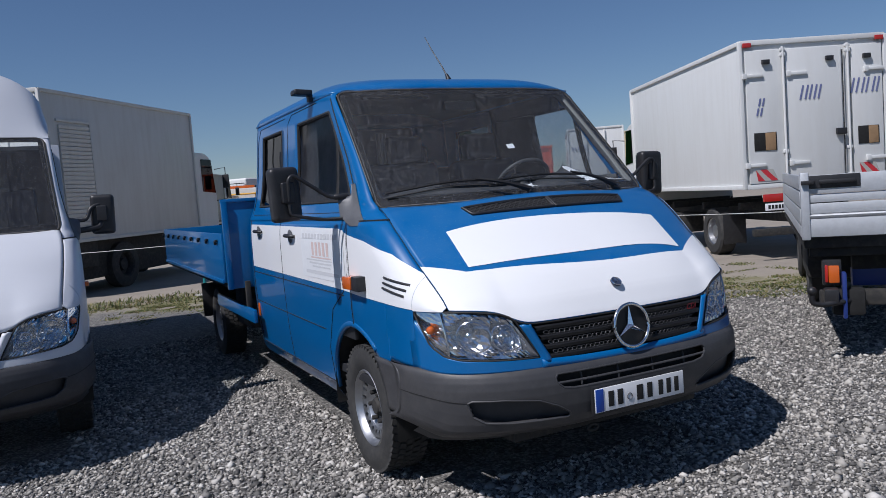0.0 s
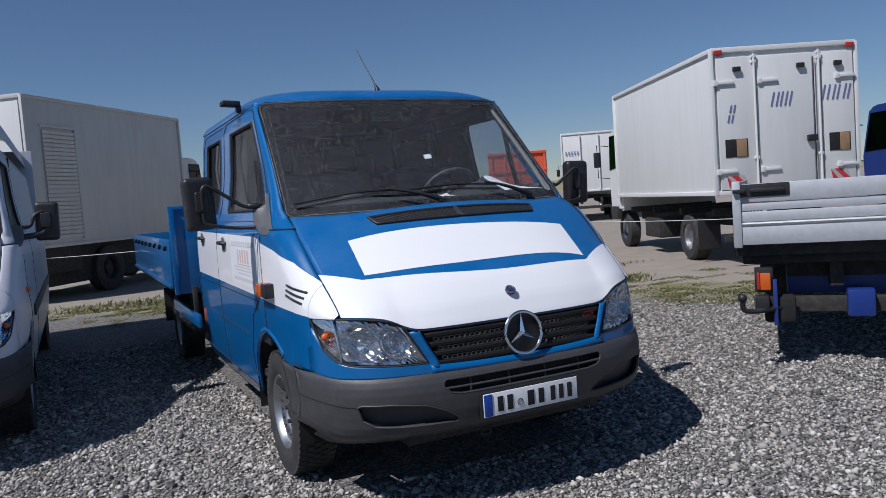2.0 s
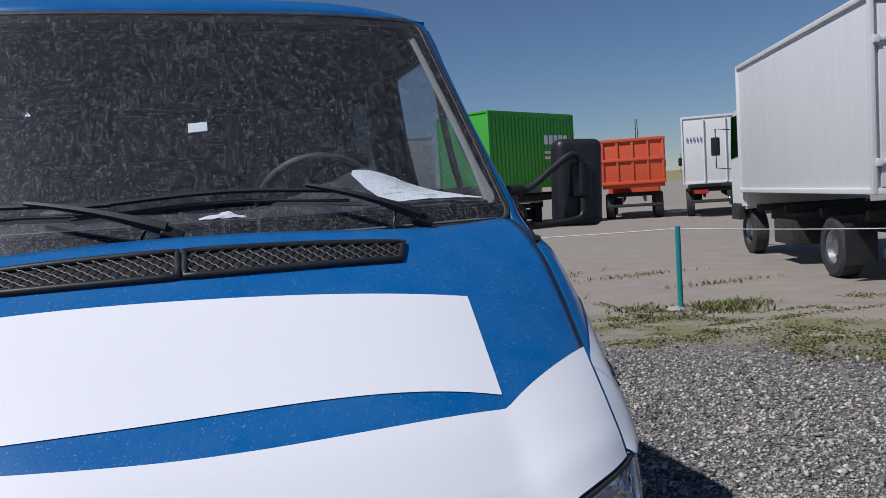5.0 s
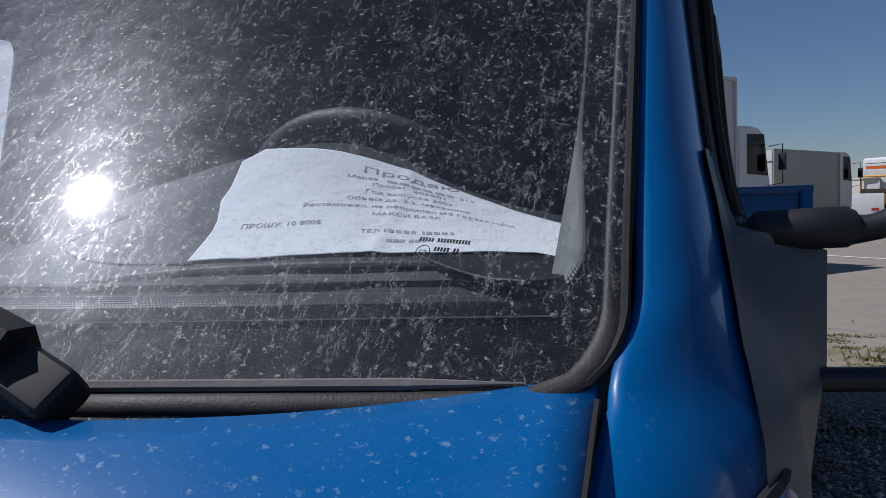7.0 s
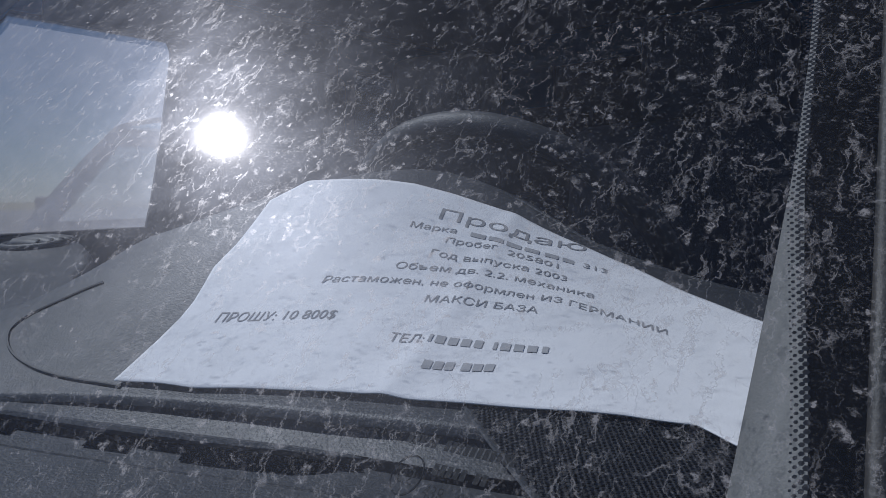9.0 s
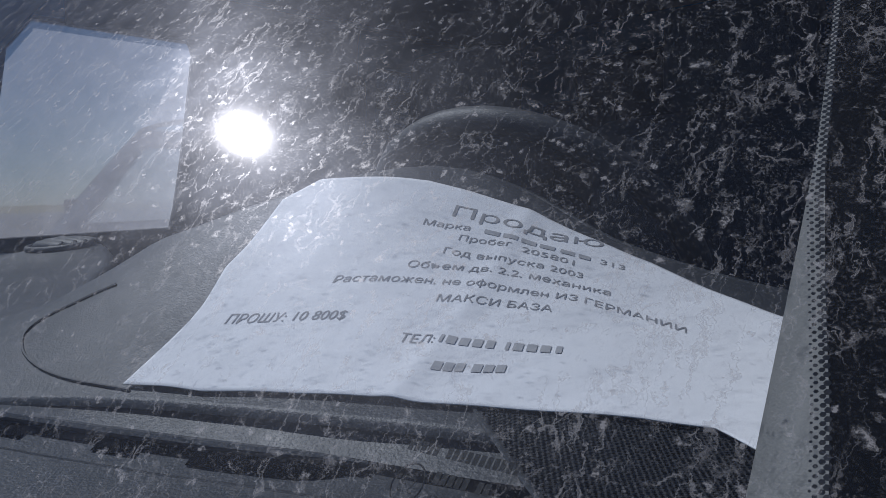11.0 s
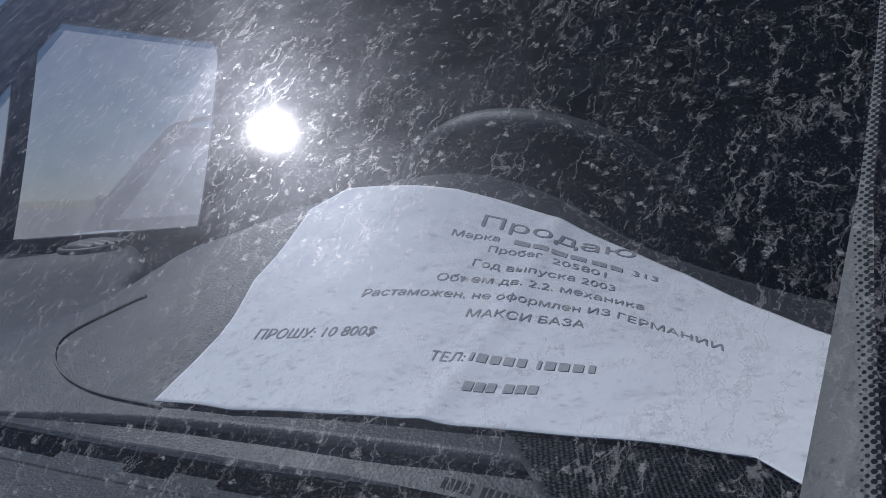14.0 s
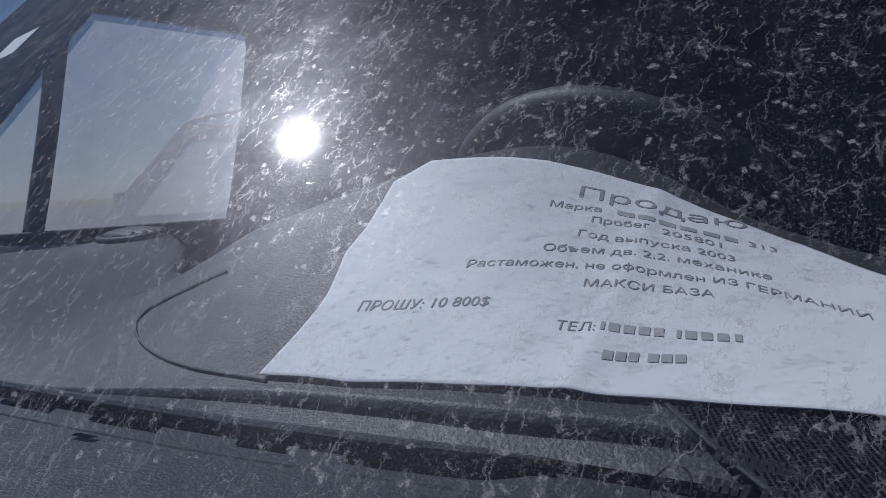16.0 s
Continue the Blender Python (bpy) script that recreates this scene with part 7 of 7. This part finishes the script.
block("tail_lamps", (0.55, 0.05, 0.12), (0.55, -0.02, BZ0 - 0.16), RED, bt, "red tail lamp cluster", 0.01)
block("rear_plate", (0.48, 0.02, 0.11), (0.52, -0.06, BZ0 - 0.30), PAPER, bt, "white plate", 0.004)
bar_rows("rear_plate_bars", lambda x, z: Vector((x, -0.072, z)), [(0.32 + 0.055 * k, 0.36 + 0.055 * k, BZ0 - 0.33, BZ0 - 0.27) for k in range(7)], DARK, bt, "plain dark bars")

# grey-white box truck behind, seen from its side
lt = thing("box_truck", "weathered white box truck with a side shutter parked in shade", "truck", (-2.46, 12.85, 0), -37.2)
LT_L, LT_W = 5.35, 2.4


cb = cargo_box(lt, LT_L, LT_W, 1.05, 3.88, BOX_GREY)
cb.location = (-LT_W, 0, 0)
sub = tagged(new("truck_frame"), "dark truck frame with wheels")
sub.parent = lt
sub.location = (-LT_W, 0, 0)
chassis(sub, LT_W, 0.0, 6.3, 0.64)
block("underbody", (1.9, 4.7, 0.76), (LT_W * 0.5, 2.6, 0.66), CHASSIS, sub, "dark underbody", 0.03)
block("battery_box", (0.55, 1.3, 0.55), (LT_W - 0.35, 0.70, 0.82), CHASSIS, sub, "dark side box", 0.02)
block("spare_rack", (1.2, 1.6, 0.40), (LT_W * 0.5, 2.9, 0.72), CHASSIS, sub, "dark underbody rack", 0.03)
truck_cab(lt, LT_W, LT_L + 0.10, 1.05, 0.9, 2.95, BOX_WHITE).location = (-LT_W, 0, 0)
for y in (2.3, 5.9):
    truck_wheel(lt, -0.25, y, 0.48, 0.3, 1, None, CHASSIS)
    truck_wheel(lt, -LT_W + 0.25, y, 0.48, 0.3, -1, None, CHASSIS)
shut = tagged(new("side_shutter"), "ribbed roller shutter in the box side")
shut.parent = lt
bm = bmesh.new()
for k in range(26):
    box_into(bm, (0.03, 0.90, 0.072), pose(0.012, 0.88, 1.24 + k * 0.080, 0, 8, 0), 0.008)
part("shutter_slat", bm, BOX_GREY, shut, "ribbed grey slats", True)
block("shutter_frame", (0.04, 0.05, 2.16), (0.01, 1.36, 2.25), BOX_GREY, shut, "frame")
block("shutter_frame", (0.04, 1.00, 0.05), (0.01, 0.88, 3.355), BOX_GREY, shut, "frame")
for x in (-LT_W * 0.72, -LT_W * 0.28):
    tube("lock_bar", [(x, -0.05, 1.3), (x, -0.05, 3.78)], 0.018, BOX_WHITE, lt, "locking bar", 8)
for x0 in (-2.36, -1.20):
    block("rear_door", (1.12, 0.03, 2.5), (x0 + 0.60, -0.03, 2.53), BOX_WHITE, lt, "white rear door", 0.01)

# silver drop-side truck, only its tail comes into view
fb = thing("flatbed_trailer", "silver drop-side flatbed trailer with amber tail lamp and tow hitch", "trailer", (2.62, 1.147, 0), -49)
FW = 2.15
tail = tagged(new("tailboard"), "ribbed aluminium tailboard")
tail.parent = fb
for z, h, d in ((1.327, 0.135, -0.004), (1.225, 0.060, 0.004), (1.150, 0.075, 0.001), (1.010, 0.140, -0.002)):
    block("board_profile", (FW - 0.10, 0.035, h), (FW / 2, d, z), ALU, tail, "aluminium profile", 0.003)
block("board_ridge", (FW - 0.10, 0.045, 0.030), (FW / 2, -0.006, 1.095), ALU, tail, "sloping ridge of the board", 0.006, (28, 0, 0))
block("corner_post", (0.06, 0.07, 0.50), (0.02, 0.0, 1.17), ALU, tail, "aluminium corner post", 0.01)
block("latch_plate", (0.34, 0.012, 0.095), (0.215, -0.026, 1.345), BLACK, tail, "black latch recess", 0.01)
block("latch_handle", (0.24, 0.03, 0.03), (0.235, -0.040, 1.345), BLACK, tail, "black latch handle", 0.01)
block("latch_lever", (0.09, 0.05, 0.03), (0.04, -0.045, 1.345), BLACK, tail, "black lever", 0.008)
for z, h in ((1.345, 0.11), (1.22, 0.12), (1.09, 0.12), (0.98, 0.08)):
    block("side_board", (0.03, 4.2, h), (0.0, 2.15, z), ALU, fb, "aluminium side board", 0.008)
    block("side_board", (0.03, 4.2, h), (FW, 2.15, z), ALU, fb, "aluminium side board", 0.008)
block("deck", (FW, 4.2, 0.10), (FW / 2, 2.15, 0.90), CHASSIS, fb, "dark deck", 0.01)
for k in range(6):
    block("deck_bearer", (FW * 0.96, 0.08, 0.08), (FW / 2, 0.15 + 0.75 * k, 0.82), CHASSIS, fb, "bearer", 0.01)
lamp = tagged(new("tail_lamp"), "tail lamp with amber and red lenses")
lamp.parent = fb
lamp.location = (0.10, -0.02, 0)
block("lamp_amber", (0.075, 0.05, 0.13), (0.095, 0.05, 0.655), AMBER, lamp, "amber lens", 0.012)
block("lamp_red", (0.022, 0.07, 0.13), (0.046, 0.06, 0.66), RED, lamp, "dark red lens", 0.012)
block("lamp_case", (0.13, 0.06, 0.19), (0.085, 0.09, 0.665), BLACK, lamp, "dark case", 0.012)
block("blue_bracket", (0.03, 0.10, 0.34), (0.26, 0.02, 0.50), TRUCK_BLUE, fb, "blue steel bracket", 0.008)
block("beam_shield", (1.7, 0.10, 0.24), (1.20, 0.42, 0.765), CHASSIS, fb, "dark cross beam", 0.01)
block("blue_beam", (1.5, 0.12, 0.14), (1.10, 0.45, 0.585), TRUCK_BLUE, fb, "blue steel beam", 0.012)
block("blue_bracket", (0.18, 0.16, 0.20), (0.84, 0.20, 0.47), TRUCK_BLUE, fb, "blue steel bracket", 0.012)
block("black_buffer", (0.22, 0.14, 0.20), (0.29, 0.08, 0.445), DARK, fb, "black buffer", 0.03)
tube("tow_hitch", curve_points([(0.32, 0.05, 0.46), (0.20, -0.06, 0.455), (0.10, -0.10, 0.45), (0.04, -0.13, 0.47), (0.035, -0.135, 0.54)], 5), 0.020, BLACK, fb, "bent black tow bar", 8)
bm = bmesh.new()
bmesh.ops.create_uvsphere(bm, u_segments=14, v_segments=10, radius=0.034, matrix=Matrix.Translation((0.035, -0.135, 0.555)))
part("tow_ball", bm, BLACK, fb, "tow ball", True)
block("hitch_case", (0.10, 0.12, 0.12), (0.17, -0.02, 0.50), BLACK, fb, "hitch bracket", 0.02)
chassis(fb, FW, 0.2, 4.6, 0.6)
for x, s in ((0.28, -1), (FW - 0.28, 1)):
    truck_wheel(fb, x, 2.9, 0.36, 0.24, s)
    truck_wheel(fb, x, 5.0, 0.36, 0.24, s)

# ---- far side of the yard ----
def far_box(name, label, at, turn, length, width, z0, z1, skin, cab=None, cab_len=1.8):
    root = thing(name, label, "truck", at, turn)
    cargo_box(root, length, width, z0, z1, skin)
    chassis(root, width, 0.0, length + (1.8 if cab else 0.0), max(0.5, z0 - 0.5))
    for x, s in ((0.2, -1), (width - 0.2, 1)):
        for y in (length * 0.22, length * 0.22 + 1.1) if length > 7 else (length * 0.3,):
            truck_wheel(root, x, y, 0.48, 0.3, s)
        if cab:
            truck_wheel(root, x, length + 0.9, 0.48, 0.28, s)
    if cab:
        truck_cab(root, width, length + 0.15, cab_len, 0.9, 3.0, cab)
    return root


w7 = far_box("box_truck", "white box truck with rear doors across the yard", (16.75, 23.4, 0), -35, 5.5, 2.25, 1.25, 3.68, BOX_WHITE, BOX_WHITE)
for x in (0.75, 1.5):
    tube("lock_bar", [(x, -0.05, 1.3), (x, -0.05, 3.6)], 0.025, BOX_WHITE, w7, "locking bar", 6)
bar_rows("painted_writing", lambda x, z: Vector((x, -0.03, z)), [(0.15 + 0.12 * k, 0.20 + 0.12 * k, 2.8, 2.95) for k in range(5)], INK_BLUE, w7, "plain dark bars on the door")
block("tail_lamps", (0.5, 0.05, 0.14), (0.6, -0.03, 0.95), RED, w7, "red lamps", 0.01)

tip = thing("tipper_truck", "orange ribbed tipper truck across the yard", "truck", (14.95, 26.24, 0), -31)
bm = bmesh.new()
for a, b_ in (((0, 0, 1.3), (2.4, 0, 1.3)), ((0, 0, 1.3), (0, 4.6, 1.3)), ((2.4, 0, 1.3), (2.4, 4.6, 1.3))):
    a, b_ = Vector(a), Vector(b_)
    d = b_ - a
    box_into(bm, (max(abs(d.x), 0.08), max(abs(d.y), 0.08), 1.75), Matrix.Translation((a + b_) / 2 + Vector((0, 0, 0.95))), 0.01)
box_into(bm, (2.4, 4.6, 0.15), pose(1.2, 2.3, 1.32), 0.02)
part("tipper_body", bm, ORANGE, tip, "orange tipper body", True)
for x in (0.05, 0.62, 1.2, 1.78, 2.35):
    block("body_rib", (0.09, 0.08, 1.75), (x, -0.06, 2.25), ORANGE, tip, "orange rib", 0.015)
for k in range(6):
    block("body_rib", (0.08, 0.09, 1.75), (-0.06, 0.2 + 0.85 * k, 2.25), ORANGE, tip, "orange rib", 0.015)
for z in (3.12, 2.35, 1.45):
    block("body_rail", (2.5, 0.10, 0.12), (1.2, -0.07, z), ORANGE, tip, "orange rail", 0.02)
    block("body_rail", (0.10, 4.6, 0.12), (-0.07, 2.3, z), ORANGE, tip, "orange rail", 0.02)
chassis(tip, 2.4, 0.0, 6.5, 0.7)
truck_cab(tip, 2.4, 4.9, 1.8, 0.9, 3.0, ORANGE)
for x, s in ((0.25, -1), (2.15, 1)):
    for y in (0.9, 2.1, 5.6):
        truck_wheel(tip, x, y, 0.52, 0.34, s)

gr = far_box("container_trailer", "green steel container on a trailer across the yard", (8.2, 26.0, 0), -60, 5.2, 2.4, 1.5, 4.25, GREEN)
for k in range(23):
    block("corrugation", (0.03, 0.11, 2.5), (2.40, 0.25 + k * 0.22, 2.85), GREEN, gr, "pressed rib", 0.012)
bar_rows("container_writing", lambda y, z: Vector((2.43, y, z)), [(3.2 + 0.32 * k, 3.45 + 0.32 * k, 3.1, 3.45) for k in range(5)] + [(3.2, 4.8, 2.75, 2.85), (3.2, 4.5, 2.55, 2.65)], WHITE, gr, "plain white bars of writing")
far_box("tarpaulin_truck", "grey tarpaulin truck with an orange tail beam", (8.42, 36.95, 0), -14.0, 7.5, 2.65, 1.25, 4.40, TARP, ORANGE)
block("tail_beam", (2.65, 0.12, 0.60), (1.32, -0.08, 0.98), YELLOW, [o for o in bpy.data.objects if o.name.startswith("tarpaulin_truck")][0], "orange tail beam", 0.02)
wb = far_box("box_truck", "white box truck with grey tarpaulin sides across the yard", (-0.35, 27.8, 0), -26.6, 5.2, 2.4, 1.05, 2.95, TARP, BOX_WHITE, 1.2)
block("rear_panel", (2.36, 0.03, 1.84), (1.2, -0.035, 2.0), BOX_WHITE, wb, "white rear panel", 0.01)
tube("panel_strap", [(0.02, -0.06, 2.55), (1.2, -0.06, 2.50), (2.38, -0.06, 2.58)], 0.016, BLACK, wb, "dark strap", 6)
block("hazard_patch", (0.02, 0.20, 0.24), (2.415, 0.15, 2.05), YELLOW, wb, "small yellow hazard patch", 0.004)
tow = thing("recovery_truck", "yellow and white recovery truck across the yard", "truck", (4.70, 40.0, 0), -22)
chassis(tow, 2.2, 0.0, 6.2, 0.6)
truck_cab(tow, 2.2, 4.3, 1.7, 0.75, 2.65, BOX_WHITE, ORANGE)
block("tow_deck", (2.16, 4.2, 0.16), (1.1, 2.1, 1.10), YELLOW, tow, "yellow deck", 0.03)
for x in (0.03, 2.17):
    block("deck_side", (0.06, 4.2, 0.42), (x, 2.1, 1.18), YELLOW, tow, "yellow deck side", 0.02)
    block("wheel_guard", (0.30, 1.15, 0.10), (x, 1.3, 0.98), YELLOW, tow, "yellow guard over a wheel", 0.03)
    block("tool_box", (0.40, 1.1, 0.45), (x - 0.15 if x > 1 else x + 0.15, 3.3, 0.68), CHASSIS, tow, "dark tool box", 0.02)
block("tail_panel", (2.2, 0.12, 0.95), (1.1, -0.06, 0.98), BOX_WHITE, tow, "white tail panel", 0.03)
for x in (0.35, 1.85):
    block("tail_lamp", (0.30, 0.03, 0.12), (x, -0.13, 0.75), RED, tow, "red tail lamp", 0.01)
block("winch_frame", (1.5, 0.7, 0.5), (1.1, 3.6, 1.42), CHASSIS, tow, "dark winch frame", 0.05)
block("light_bar", (1.7, 0.25, 0.16), (1.1, 4.7, 2.74), AMBER, tow, "amber light bar", 0.03)
tube("deck_hoop", [(0.15, 4.1, 1.1), (0.15, 4.1, 2.3), (2.05, 4.1, 2.3), (2.05, 4.1, 1.1)], 0.06, YELLOW, tow, "yellow hoop", 8)
for x, s in ((0.2, -1), (2.0, 1)):
    for y in (1.3, 5.2):
        truck_wheel(tow, x, y, 0.45, 0.28, s)
far_box("delivery_truck", "low white delivery truck far across the yard", (5.7, 44.2, 0), -25, 2.4, 1.6, 0.9, 2.2, BOX_WHITE, BOX_WHITE, 1.6)
far_box("box_truck", "cream box truck standing behind the white trucks", (22.3, 27.0, 0), -30, 5.0, 2.4, 1.2, 3.8, CREAM, CREAM)
bus = thing("bus", "white bus with dark windows far across the yard", "bus", (7.3, 50.5, 0), -52)
block("bus_body", (2.5, 9.0, 2.9), (1.25, 4.5, 2.0), BOX_WHITE, bus, "", 0.15, (0, 0, 0), 4)
block("bus_screen", (2.2, 0.06, 1.1), (1.25, -0.01, 2.6), DARK, bus, "dark windscreen", 0.02)
for k in range(6):
    block("bus_window", (0.02, 1.2, 0.9), (2.505, 1.0 + 1.4 * k, 2.5), DARK, bus, "dark window", 0.01)
for y in (1.8, 7.2):
    truck_wheel(bus, 2.3, y, 0.5, 0.3, 1)
    truck_wheel(bus, 0.2, y, 0.5, 0.3, -1)
far_box("tractor_unit", "white truck with a tall cab beside the tipper", (14.2, 31.0, 0), 160, 2.2, 2.4, 1.0, 1.6, CHASSIS, BOX_WHITE)
bl = thing("cab_truck", "blue truck cab with a red roof edge", "truck", (13.2, 6.4, 0), -22.9)
truck_cab(bl, 2.3, 0.0, 1.8, 0.8, 2.75, TRUCK_BLUE)
block("roof_edge", (2.2, 0.25, 0.10), (1.15, 0.1, 2.79), RED_TAPE, bl, "red roof edge", 0.02)
chassis(bl, 2.3, -3.0, 1.6, 0.6)
for x, s in ((0.2, -1), (2.1, 1)):
    truck_wheel(bl, x, 1.0, 0.45, 0.28, s)
    truck_wheel(bl, x, -2.2, 0.45, 0.28, s)
mast = thing("radio_mast", "thin lattice mast standing far beyond the yard", "mast", (46.0, 75.0, 0))
for dx, dy in ((-0.25, -0.2), (0.25, -0.2), (0, 0.25)):
    tube("mast_leg", [(dx, dy, 0), (dx * 0.4, dy * 0.4, 8.4)], 0.04, CHASSIS, mast, "", 5)
for k in range(9):
    tube("mast_brace", [(-0.22, -0.18, 0.5 + 0.75 * k), (0.22, -0.18, 0.9 + 0.75 * k), (0, 0.22, 1.25 + 0.75 * k)], 0.02, CHASSIS, mast, "", 4)

# low dry hills on the horizon
s_ = Shader("dry_hillside")
s_.set(Base_Color=s_.mix(s_.noise(0.02, 5.0), (0.16, 0.15, 0.06), (0.30, 0.25, 0.13)), Roughness=1.0)
verts, faces = [], []
for k in range(121):
    a = math.tau * k / 120
    h = 5 + 4 * noise.noise(Vector((math.cos(a) * 3, math.sin(a) * 3, 0))) + 3 * max(0, math.cos(a - 1.50))
    verts += [(900 * math.cos(a), 900 * math.sin(a), -2), (950 * math.cos(a), 950 * math.sin(a), h), (1200 * math.cos(a), 1200 * math.sin(a), h * 1.6)]
for k in range(120):
    for j in range(2):
        faces.append((3 * k + j, 3 * k + 3 + j, 3 * k + 4 + j, 3 * k + 1 + j))
tagged(hang("backdrop", mesh_of("backdrop", verts, faces, s_.mat)), "low dry hills round the horizon", "hills", kind="structure")
